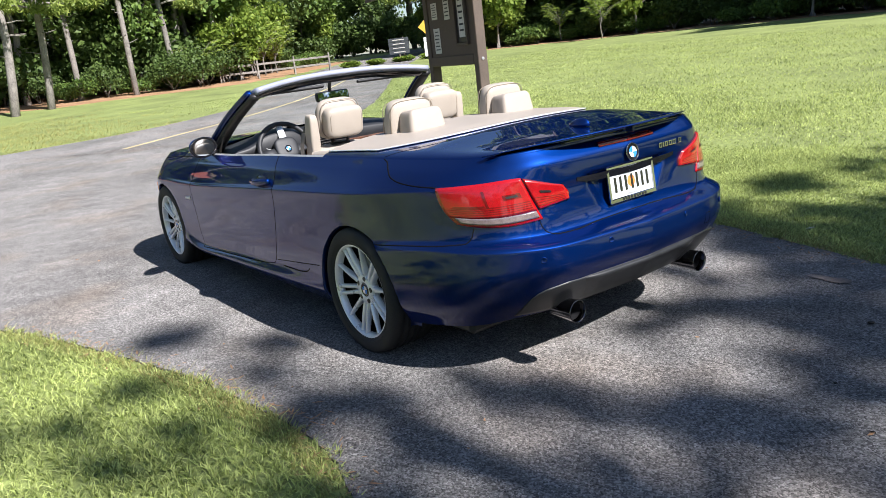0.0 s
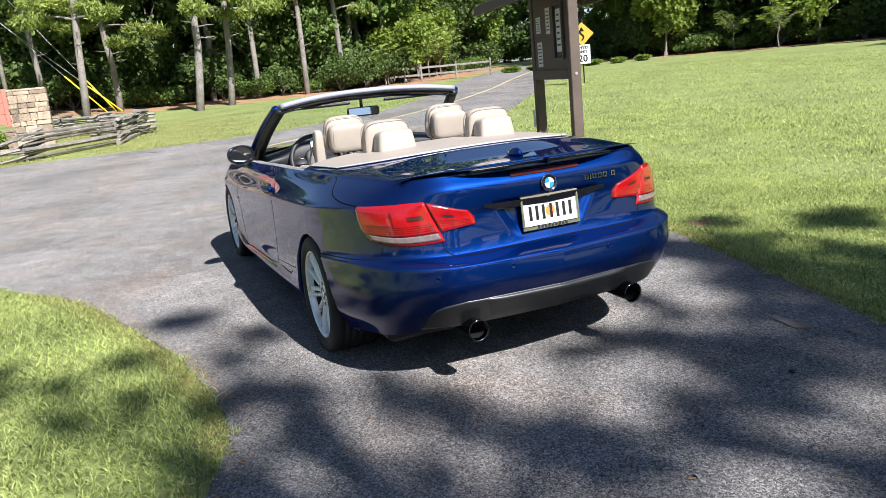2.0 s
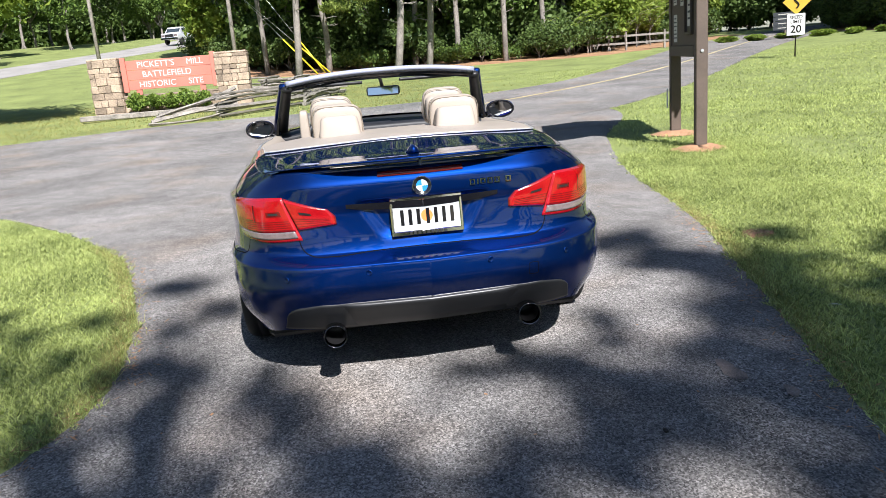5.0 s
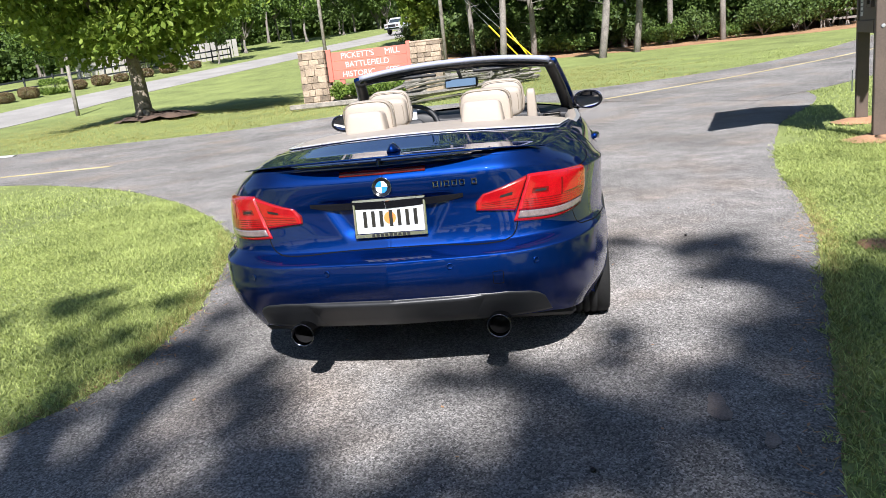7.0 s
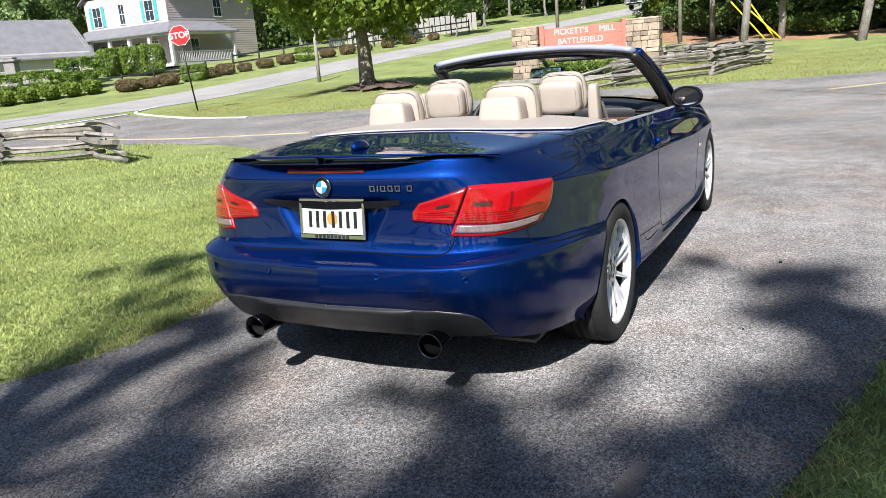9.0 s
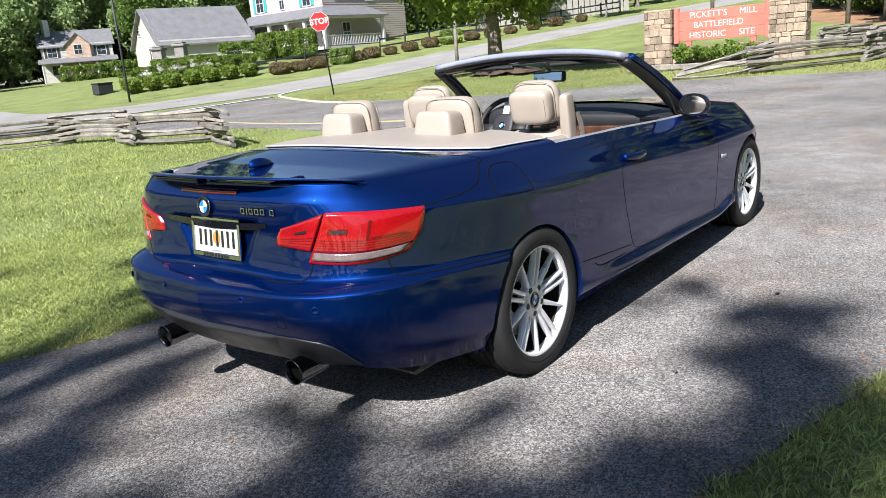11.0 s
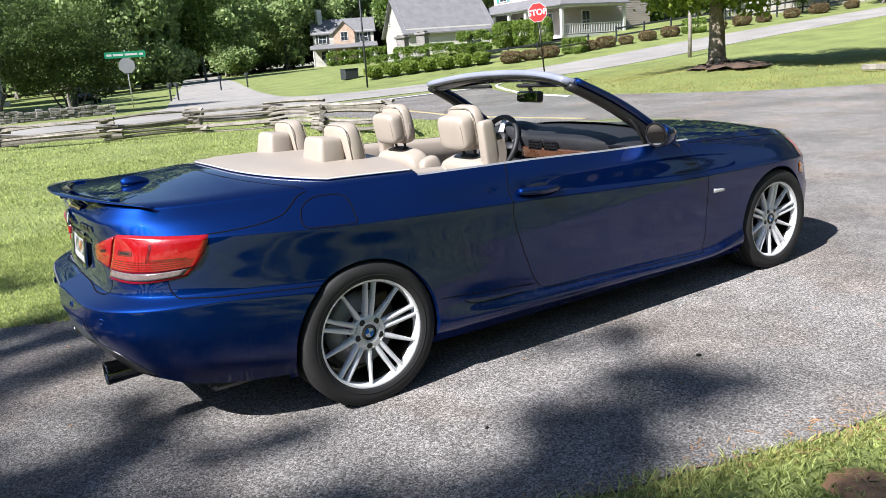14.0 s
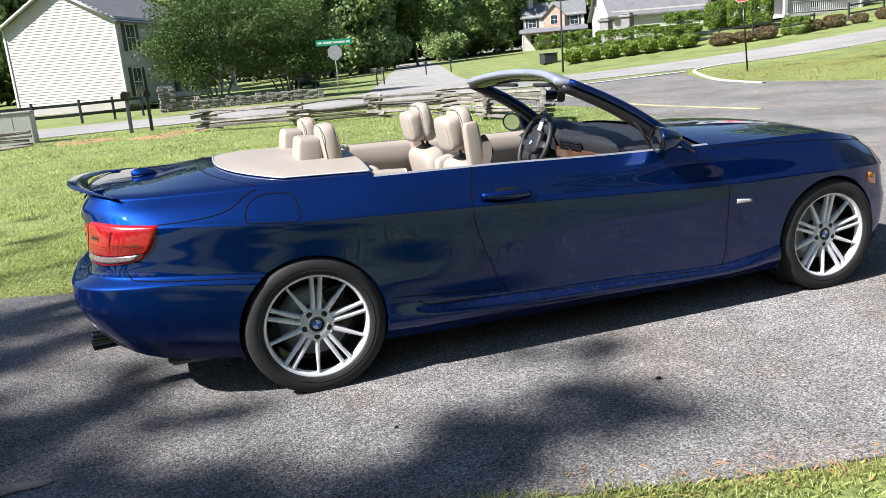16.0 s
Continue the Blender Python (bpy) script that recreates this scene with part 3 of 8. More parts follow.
# which panel each face of the net belongs to
cx, cz = cen[..., 0], cen[..., 2]
ct = ((tt[:-1] + tt[1:]) / 2)[:, None] * np.ones_like(cx)
DOOR_R = lambda z: np.interp(z, [0.298, 0.31, 0.335, 0.392, 0.564, 0.70, 0.80, 0.92], [0.99, 0.92, 0.887, 0.85, 0.787, 0.752, 0.752, 0.79])
DOOR_F = lambda z: np.interp(z, [0.24, 0.34, 0.61, 0.66, 0.87], [2.08, 2.10, 2.112, 2.11, 1.98])
DOOR_LOW = lambda x: np.interp(x, [0.92, 1.14, 1.457, 2.08], [0.303, 0.287, 0.271, 0.241])
BUMP_TOP = lambda t: np.interp(t, [0, 1.6, 2.0, 3.0, 4], [0.605, 0.62, 0.625, 0.60, 0.56])
panel = np.full(cx.shape, "quarter_panel", dtype=object)
panel[cx > DOOR_F(cz)] = "front_wing"
panel[(cx > DOOR_R(cz)) & (cx < DOOR_F(cz)) & (cz > DOOR_LOW(cx))] = "door"
panel[(cz < DOOR_LOW(cx)) & (cx > 0.2) & (cx < 2.6)] = "side_sill"
panel[(cx < -0.2) & (cz < BUMP_TOP(ct))] = "rear_bumper"
panel[(ct < 1.35) & (cz > BUMP_TOP(ct))] = "trunk_face"
panel[(ct > 9.6) & (cz < 0.64)] = "front_bumper"


def net_part(name, mask, side, material, label=""):
    used, verts, norms, faces = {}, [], [], []
    s = np.array([1, side, 1])
    for i, j in zip(*np.where(mask)):
        q = []
        for a, b in ((i, j), (i + 1, j), (i + 1, j + 1), (i, j + 1)):
            if (a, b) not in used:
                used[a, b] = len(verts)
                verts.append(SNAP[a, b] * s)
                norms.append(NRM[a, b] * s)
            q.append(used[a, b])
        faces.append(q[::-1] if side > 0 else q)
    me = bpy.data.meshes.new(name)
    me.from_pydata([tuple(v) for v in verts], [], faces)
    me.polygons.foreach_set("use_smooth", [True] * len(me.polygons))
    me.update()
    me.normals_split_custom_set_from_vertices([tuple(n) for n in norms])
    return put_mesh(name, me, material, car, label)


for side in (1, -1):
    for name in ("quarter_panel", "front_wing", "door", "side_sill", "rear_bumper", "trunk_face", "front_bumper"):
        net_part(name, keep & (panel == name), side, PAINT)
    # lips and liners of the wheel openings
    for ax, az, ar in ARCHES:
        lip, liner = bmesh.new(), bmesh.new()
        rows = []
        for k in range(49):
            a = math.radians(-22 + 224 * k / 48)
            x, z = ax + ar * math.cos(a), az + ar * math.sin(a)
            zc = max(z, 0.17)
            p = skin(t_at(x), zc)
            rows.append([Vector((x, side * (p.y - dy), zc)) + Vector((math.cos(a), 0, math.sin(a))) * dr for dy, dr in ((0, 0), (0.012, -0.006), (0.035, 0.0), (0.045, 0.02), (0.33, 0.02))])
        vs = [[lip.verts.new(p) for p in r[:4]] for r in rows]
        vl = [[liner.verts.new(p) for p in r[3:]] for r in rows]
        for some, mesh in ((vs, lip), (vl, liner)):
            for r0, r1 in zip(some, some[1:]):
                for a, b, c, d in zip(r0, r0[1:], r1[1:], r1):
                    mesh.faces.new((a, b, c, d))
        part("wheel_arch_lip", lip, PAINT, car, smooth=True)
        part("wheel_arch_liner", liner, BLACK, car, "black plastic wheel arch liner", smooth=True)


SHOULDER = lambda y, yy: 0.016 * np.sqrt(1 - (1 - np.clip((yy - np.abs(y)) / 0.075, 0, 1)) ** 2)


def across_rows(ts, crown, n=41, inset=0.0, dz=0.0, shoulder=0.0):
    """Rows straight across between the two top edges, bowed upward, with rounded shoulders."""
    rows = []
    w = np.sin(np.linspace(-math.pi / 2, math.pi / 2, n))
    for t in ts:
        x, y, z = rail(t, inset)
        c = crown(x) if callable(crown) else crown
        rows.append(np.stack([np.full(n, x), y * w, z + dz + c * (1 - np.abs(w) ** 2.4) + shoulder * SHOULDER(y * w, y)], -1))
    return np.array(rows)


def sheet(name, rows, material, label="", flip=False):
    nu, nv = rows.shape[:2]
    return from_arrays(name, rows.reshape(-1, 3), grid_faces(nu, nv, flip), material, car, label, True)


TRUNK_X, DECK_X = -0.36, 0.30
crown_rear = lambda x: np.interp(x, [-0.95, -0.85, -0.6, -0.36, 0.3], [0.0, 0.008, 0.022, 0.052, 0.04])
ts = np.linspace(0.0, t_at(TRUNK_X) - 0.15, 40)
trunk_top = across_rows(ts, crown_rear, shoulder=1.0)
sheet("trunk_lid", trunk_top, PAINT)


def skin_patch(name, tz, nu, nv, off, material, parent, side=1, label="", thick=0.0):
    """A piece that lies on the body: tz(u, v) gives station and height for u, v in 0..1."""
    pts = [[skin(*tz(u / (nu - 1), v / (nv - 1)), off, side) for v in range(nv)] for u in range(nu)]
    bm = bmesh.new()
    vs = [[bm.verts.new(p) for p in row] for row in pts]
    for i in range(nu - 1):
        for j in range(nv - 1):
            q = (vs[i][j], vs[i + 1][j], vs[i + 1][j + 1], vs[i][j + 1])
            bm.faces.new(q[::-1] if side > 0 else q)
    if thick:
        ring = [e for e in bm.edges if e.is_boundary]
        r = bmesh.ops.extrude_edge_only(bm, edges=ring)
        for v in r["geom"]:
            if isinstance(v, bmesh.types.BMVert):
                i = Vector((v.co.x - 0.9, v.co.y, 0))
                v.co -= i.normalized() * thick
    return part(name, bm, material, parent, label, True)


def gap_line(points, side=1, r=0.0036, name="panel_gap", material=None, off=0.0005, parent=None, n=10):
    """A thin dark joint drawn on the body through (station, height) points."""
    k = np.arange(len(points))
    t = np.linspace(0, len(points) - 1, n * (len(points) - 1) + 1)
    a, b = pchip(k, [p[0] for p in points], t), pchip(k, [p[1] for p in points], t)
    pts = [skin(float(x), float(y), off - r * 0.8, side) for x, y in zip(a, b)]
    return tube(name, pts, r, material or JOINT, parent or car, sides=6)


# top surfaces
blue_deck = across_rows(np.linspace(t_at(TRUNK_X) - 0.15, t_at(0.34), 26), crown_rear, shoulder=1.0)
sheet("rear_deck", blue_deck, PAINT)
rows = []
for r in np.linspace(0, 1, 22):
    row = []
    for w in np.linspace(-1, 1, 41):
        xr = -0.31 + 0.27 * abs(w) ** 3.4
        x = xr + r * (0.335 - xr)
        _, yy, zz = rail(t_at(x))
        y = w * (yy - 0.035 - 0.02 * (1 - r))
        row.append((x, y, zz + 0.006 + crown_rear(x) * (1 - abs(y / yy) ** 2.4) + SHOULDER(y, yy) + 0.010 * (1 - abs(w) ** 8) * min(1, r * 6)))
    rows.append(row)
sheet("deck_cover", np.array(rows), DECK_TRIM, "cream vinyl rear deck cover")
for side in (1, -1):
    bm, prev = bmesh.new(), None
    for x in np.linspace(0.325, 0.50, 12):
        k = (x - 0.325) / 0.175
        _, ry, rz = rail(t_at(x))
        cur = [bm.verts.new((x, side * (ry - d), rz + dz)) for d, dz in ((0.034, 0.004), (0.040, 0.014), (0.085 - 0.03 * k ** 3, 0.017), (0.118 - 0.05 * k ** 3, 0.012), (0.124 - 0.05 * k ** 3, -0.012))]
        if prev:
            for j in range(4):
                bm.faces.new((prev[j], cur[j], cur[j + 1], prev[j + 1]))
        prev = cur
    bm.faces.new(prev)
    part("deck_flap", bm, DECK_TRIM, car, "cream flap at the deck cover's corner", True)
edge = [Vector(p) for p in rows[0]]
tube("deck_trim_strip", [Vector(r[0]) for r in rows[::-1]] + edge[1:-1] + [Vector(r[-1]) for r in rows], 0.0038, ALLOY, car, "brushed silver trim strip", 6)
lid_edge = []
for w in np.linspace(-0.985, 0.985, 61):
    x = -0.385 + 0.24 * abs(w) ** 3.6
    _, yy, zz = rail(t_at(x))
    lid_edge.append(Vector((x, w * yy, zz + crown_rear(x) * (1 - abs(w) ** 2.4) + SHOULDER(w * yy, yy) - 0.003)))
tube("panel_gap", lid_edge, 0.0044, JOINT, car, sides=5)
HOOD_T = np.linspace(t_at(2.02), 11, 44)
crown_hood = lambda x: np.interp(x, [1.9, 2.05, 2.4, 3.0, 3.3, 3.45], [0.086, 0.080, 0.060, 0.038, 0.022, 0.012])
sheet("bonnet", across_rows(HOOD_T, crown_hood), PAINT)
cowl = across_rows(np.linspace(t_at(1.72), t_at(2.03), 8), lambda x: np.interp(x, [1.7, 2.03], [0.03, 0.078]), dz=-0.012, inset=0.03)
sheet("cowl", cowl, BLACK, "black plastic windscreen cowl")
for side in (1, -1):
    # door caps and inner walls
    bm = bmesh.new()
    prev = None
    for x in np.linspace(0.3, 2.05, 40):
        rx, ry, rz = rail(t_at(x))
        prof = [(ry, rz), (ry - 0.012, rz + 0.006), (ry - 0.02, rz + 0.006)]
        cur = [bm.verts.new((x, side * a, b)) for a, b in prof]
        if prev:
            for k in range(2):
                bm.faces.new((prev[k], cur[k], cur[k + 1], prev[k + 1]))
        prev = cur
    part("door_cap", bm, SIGN_BACK, car, "satin silver belt moulding", True)
    bm = bmesh.new()
    prev = None
    for x in np.linspace(0.28, 1.95, 40):
        rx, ry, rz = rail(t_at(x))
        prof = [(ry - 0.02, rz + 0.004), (ry - 0.06, rz - 0.002), (ry - 0.085, rz - 0.03), (ry - 0.09, 0.76), (ry - 0.05, 0.70), (ry - 0.11, 0.63), (ry - 0.12, 0.58), (ry - 0.07, 0.52), (ry - 0.1, 0.25)]
        cur = [bm.verts.new((x, side * a, b)) for a, b in prof]
        if prev:
            for k in range(len(prof) - 1):
                bm.faces.new((prev[k], cur[k], cur[k + 1], prev[k + 1]))
        prev = cur
    part("door_trim_panel", bm, LEATHER, car, "cream leather door lining", True)
    # joints
    gap_line([(t_at(DOOR_R(z)), z) for z in (0.905, 0.80, 0.70, 0.564, 0.45, 0.392, 0.335, 0.31)] + [(t_at(x), DOOR_LOW(x)) for x in (1.0, 1.14, 1.457, 1.8, 2.08)], side)
    gap_line([(t_at(DOOR_F(z)), z) for z in (0.86, 0.76, 0.66, 0.61, 0.45, 0.34, 0.243)], side)
    gap_line([(3.05, 0.825), (3.28, 0.828), (3.45, 0.836), (3.567, 0.852), (3.64, 0.88), (3.70, 0.905), (3.76, 0.917)], side)
    gap_line([(2.56, 0.668), (2.60, 0.632), (2.68, 0.608), (2.83, 0.603), (3.1, 0.594), (3.32, 0.586), (3.55, 0.574), (3.72, 0.564)], side)
    gap_line([(1.30, 0.676), (1.26, 0.645), (1.17, 0.618), (1.02, 0.605), (0.75, 0.602), (0.4, 0.608), (0.0, 0.611)], side)
    gap_line([(1.29, 0.70), (1.36, 0.74), (1.46, 0.785), (1.575, 0.84)], side, 0.004)
    gap_line([(t_at(0.34), 0.389), (t_at(0.616), 0.361), (t_at(0.86), 0.338)], side, 0.0035)
    gap_line([(t_at(0.46), 0.352), (t_at(0.50), 0.33), (t_at(0.60), 0.318), (t_at(0.80), 0.312)], side, 0.006)
    gap_line([(t_at(2.03), 0.853), (t_at(2.4), 0.835), (t_at(2.9), 0.80), (9.4, 0.755)], side)
        # door handle
    handle = empty("door_handle")
    handle.parent = car
    cup = bmesh.new()
    bmesh.ops.create_uvsphere(cup, u_segments=20, v_segments=10, radius=1, matrix=Matrix.Translation(skin(t_at(0.92), 0.766, -0.010, side)) @ Matrix.Diagonal((0.082, 0.016, 0.040, 1)))
    part("handle_cup", cup, GLOSS_BLACK, handle, smooth=True)
    bm = bmesh.new()
    n = 15
    pts = [skin(t_at(0.80 + 0.235 * k / (n - 1)), 0.781 - 0.014 * k / (n - 1), 0.020 * math.sin(math.pi * min(1, max(0, (k + 0.6) / n))) + 0.004, side) for k in range(n)]
    tube_bm(bm, pts, [0.015 + 0.006 * math.sin(math.pi * k / (n - 1)) for k in range(n)], 10)
    part("handle_bar", bm, PAINT, handle, smooth=True)
    # side marker lamp on the wing, amber reflector at the nose
    skin_patch("side_marker_lamp", lambda u, v: (t_at(2.16 + 0.085 * u), 0.566 + 0.024 * v * (1 - 0.4 * u)), 6, 3, 0.006, ALLOY, car, side, "clear side marker lamp", 0.006)
    skin_patch("corner_reflector", lambda u, v: (t_at(3.045 + 0.07 * u), 0.56 + 0.055 * v - 0.02 * u), 6, 3, 0.005, AMBER, car, side, "amber corner reflector", 0.005)
    skin_patch("headlamp", lambda u, v: (9.3 + 0.95 * u, 0.625 + (0.10 - 0.03 * u) * v), 14, 8, 0.006, CLEAR_LENS, car, side, "clear headlamp lens", 0.008)
    # tail lamps: one on the wing, one on the lid
    lamp = empty("tail_lamp")
    lamp.parent = car
    top, low = lambda u: 0.841 - 0.018 * max(0, u) ** 1.5, lambda u: 0.679 - 0.007 * math.sin(math.pi * u) + 0.010 * u ** 6
    tmap = lambda u, v: ((1.25 + 0.335 * v) * (1 - u) + (2.93 + 0.11 * v - 0.15 * (1 - min(1, max(0, v))) ** 3.5) * u, low(u) + (top(u) - low(u)) * v)
    skin_patch("lens", lambda u, v: tmap(u, 0.215 + 0.785 * v), 34, 18, 0.010, RED_LENS, lamp, side, "red tail lamp lens", 0.014)
    skin_patch("reversing_lens", lambda u, v: tmap(0.02 + 0.93 * u, 0.045 + 0.16 * v), 30, 5, 0.0095, CLEAR_LENS, lamp, side, "clear reversing lamp lens", 0.012)
    skin_patch("bezel", lambda u, v: tmap(-0.008 + 1.018 * u, -0.03 + 1.055 * v), 34, 18, 0.005, RED_LENS, lamp, side, "red rim round the lamp", 0.009)
    for sv in (0.25, 0.30, 0.35, 0.40, 0.45):
        skin_patch("lamp_stripe", lambda u, v: tmap(0.03 + 0.93 * u, sv + 0.016 * v), 26, 2, 0.0118, DARK_RED, lamp, side)
    skin_patch("lamp_divider", lambda u, v: tmap(0.555 + 0.03 * u, 0.46 + 0.40 * v), 3, 8, 0.0118, DARK_RED, lamp, side, "dark divider inside the lamp")
    skin_patch("lamp_divider", lambda u, v: tmap(0.60 + 0.30 * u, 0.485 + 0.035 * v), 8, 3, 0.0118, DARK_RED, lamp, side, "dark divider inside the lamp")
    skin_patch("lamp_reflector", lambda u, v: tmap(0.10 + 0.24 * u, 0.58 + 0.12 * v), 10, 4, 0.0114, DARK_RED, lamp, side, "dark recess behind the lens")
    skin_patch("lamp_slot", lambda u, v: tmap(0.14 + 0.16 * u, 0.615 + 0.05 * v), 6, 3, 0.0125, BLACK, lamp, side)
    lamp2 = empty("tail_lamp")
    lamp2.parent = car
    imap = lambda u, v: ((1.272 + 0.262 * v) * (1 - u) + (0.762 + 0.075 * v) * u + 0.03 * u ** 8 * (1 - 2 * abs(v - 0.5)) * -1, 0.716 + 0.013 * u + (0.122 - 0.052 * u - 0.01 * u * u) * v)
    skin_patch("lens", imap, 20, 12, 0.010, RED_LENS, lamp2, -side, "red inner tail lamp lens", 0.012).scale = (1, -1, 1)
    skin_patch("bezel", lambda u, v: imap(-0.012 + 1.03 * u, -0.035 + 1.07 * v), 20, 12, 0.005, DARK_RED, lamp2, -side, "", 0.009).scale = (1, -1, 1)
    for sv in (0.10, 0.19, 0.28, 0.37):
        skin_patch("lamp_stripe", lambda u, v: imap(0.03 + 0.90 * u, sv + 0.022 * v), 14, 2, 0.0118, DARK_RED, lamp2, -side).scale = (1, -1, 1)
    skin_patch("lamp_slot", lambda u, v: imap(0.30 + 0.32 * u, 0.55 + 0.10 * v), 6, 3, 0.0125, BLACK, lamp2, -side).scale = (1, -1, 1)
    # black strip laid on as the overhang's shadow above the plate
    skin_patch("handle_recess", lambda u, v: (0.02 + 0.63 * u, 0.797 + 0.006 * u ** 2 - (0.030 - 0.014 * u ** 4) * (1 - v)), 18, 4, 0.0025, GLOSS_BLACK, car, side, "black handle strip standing for the overhang's shadow above the plate")
    # grey lower bumper with its slanted outer edge
    dtop = lambda t: float(np.interp(t, [0, 0.70, 0.80, 1.0, 1.35, 1.5, 1.62], [0.419, 0.418, 0.416, 0.417, 0.404, 0.390, 0.369]))
    dmap = lambda u, v: ((1.99 - 0.37 * v ** 0.8) * u, 0.2865 + 0.002 * u + (dtop(1.62 * u) - 0.2865) * max(0, v))
    skin_patch("rear_diffuser", dmap, 60, 10, 0.004, DIFFUSER, car, side, "dark grey plastic lower bumper", 0.006)
    if side < 0:
        gap_line([(0.86 + 0.11 * cx_, 0.462 + 0.045 * cz_) for cx_, cz_ in ((0, 0), (0, 1), (0.5, 1.08), (1, 1), (1, 0), (0.5, -0.05), (0, 0))], side, 0.002)
    # lower bumper: corner wings of the grey insert, parking sensors, exhaust
    for ty, tz in ((0.50, 0.545), (1.42, 0.535)):
        bm = bmesh.new()
        c = skin(ty, tz, 0.001, side)
        nrm = (c - Vector((-0.2, 0, tz))).normalized()
        lathe_bm(bm, [(0.0, 0.002), (0.010, 0.002), (0.0115, 0.003), (0.013, 0.0)], Matrix.Translation(c) @ nrm.to_track_quat("Z", "Y").to_matrix().to_4x4(), 16)
        part("parking_sensor", bm, PAINT, car, smooth=True)
    ex = bmesh.new()
    em = pose(-0.80, side * 0.402, 0.278, 0, -90, 0)
    lathe_bm(ex, [(0.035, -0.25), (0.04, 0.0), (0.043, 0.07), (0.0465, 0.145), (0.048, 0.15), (0.0465, 0.153), (0.043, 0.148), (0.040, 0.08), (0.036, 0.0), (0.0, -0.01)], em, 28)
    tip = part("exhaust_tip", ex, DARK_CHROME, car, "dark chrome exhaust tip with sooty inside", True)
    bm = lathe_bm(bmesh.new(), [(0.0425, 0.135), (0.0395, 0.075), (0.0355, 0.0), (0.0, 0.02)], em, 28)
    part("soot_lining", bm, BLACK, tip, smooth=True)
    sp = gap_line([(0.80, 0.413), (1.05, 0.412)], side, 0.002)

# diffuser insert: a proud middle panel with a bright lip
bm = bmesh.new()
vs = []
for i in range(41):
    y = (i / 40 - 0.5) * 2
    col = []
    for z, off in ((0.275, -0.03), (0.292, 0.006), (0.33, 0.012), (0.372, 0.016), (0.395, 0.028), (0.405, 0.028), (0.414, 0.006), (0.416, -0.01)):
        w = 0.365 - 0.05 * (0.41 - z) / 0.13
        off = off if off < 0 else off * 0.6 * (1 - abs(y) ** 8) + 0.002
        yy = abs(y) * w
        t = float(np.interp(yy, pchip(ST, OUT_Y, T_TAB[:250]), T_TAB[:250]))
        p = skin(t, max(z, 0.286), off)
        col.append(bm.verts.new((p.x, math.copysign(yy, y), z)))
    vs.append(col)
for a, b in zip(vs, vs[1:]):
    for k in range(len(a) - 1):
        bm.faces.new((a[k], a[k + 1], b[k + 1], b[k]))
part("diffuser_insert", bm, DIFFUSER, car, "dark grey diffuser insert", True)

# spoiler: thin blade over three feet, swept into the wings
spoiler = empty("boot_spoiler")
spoiler.parent = car
bm = bmesh.new()
prev = None
for y in np.linspace(-0.625, 0.625, 49):
    a = abs(y) / 0.625
    xr = -0.980 + 0.25 * a ** 2.3
    ch = 0.075 * (1 - 0.85 * a ** 3)
    z = 0.972 - 0.036 * a ** 2.6
    th = 1 - 0.6 * a ** 3
    prof = [(xr, z + 0.004 * th), (xr - 0.004, z), (xr + 0.008, z - 0.005 * th), (xr + ch, z - 0.013 * th), (xr + ch + 0.008, z - 0.008 * th), (xr + ch * 0.5, z + 0.001)]
    cur = [bm.verts.new((px, y, pz)) for px, pz in prof]
    if prev:
        for k in range(6):
            bm.faces.new((prev[k], prev[(k + 1) % 6], cur[(k + 1) % 6], cur[k]))
    else:
        bm.faces.new(cur[::-1])
    prev = cur
bm.faces.new(prev)
part("blade", bm, PAINT, spoiler, smooth=True)
for y in (-0.40, 0.0, 0.40):
    box("foot", (0.045, 0.012 if y == 0 else 0.03, 0.028), pose(-0.925 + (0.115 if y else 0), y, 0.950 - (0.006 if y else 0)), PAINT, spoiler, bevel=0.004)
# solid black strip added as the shade under the blade
box("shadow_gap", (0.03, 0.70, 0.006), pose(-0.880, 0, 0.946), GLOSS_BLACK, spoiler, bevel=0.001)
# high brake lamp, badge, bars of a nameplate
skin_c = lambda y, z, off: Vector((skin(float(np.interp(abs(y), pchip(ST, OUT_Y, T_TAB[:250]), T_TAB[:250])), z, off).x, y, z))
bm = bmesh.new()
vs = [[bm.verts.new(skin_c(y, z, o)) for z, o in ((0.899, -0.004), (0.902, 0.005), (0.918, 0.006), (0.921, -0.004))] for y in np.linspace(-0.17, 0.17, 15)]
for a, b in zip(vs, vs[1:]):
    for k in range(3):
        bm.faces.new((a[k], b[k], b[k + 1], a[k + 1]))
part("high_brake_lamp", bm, DARK_RED, car, "dark red high brake lamp", True)


def roundel(parent, m, r):
    b = empty("badge", m)
    b.parent = parent
    part("rim", lathe_bm(bmesh.new(), [(0.0, 0.0), (r, 0.0), (r, 0.004), (r * 0.93, 0.006), (r * 0.90, 0.005), (0.0, 0.0048)], None, 28), GLOSS_BLACK, b, smooth=True)
    part("ring", lathe_bm(bmesh.new(), [(r * 0.97, 0.004), (r, 0.0058), (r * 1.03, 0.003)], None, 28), CHROME, b, smooth=True)
    for q in range(4):
        bm = bmesh.new()
        c = bm.verts.new((0, 0, 0.0062))
        ring = [bm.verts.new((0.62 * r * math.cos(a), 0.62 * r * math.sin(a), 0.0060)) for a in np.linspace(q * math.pi / 2, (q + 1) * math.pi / 2, 8)]
        for a, d in zip(ring, ring[1:]):
            bm.faces.new((c, a, d))
        part("quarter", bm, BADGE_BLUE if q % 2 else BADGE_WHITE, b)
    return b


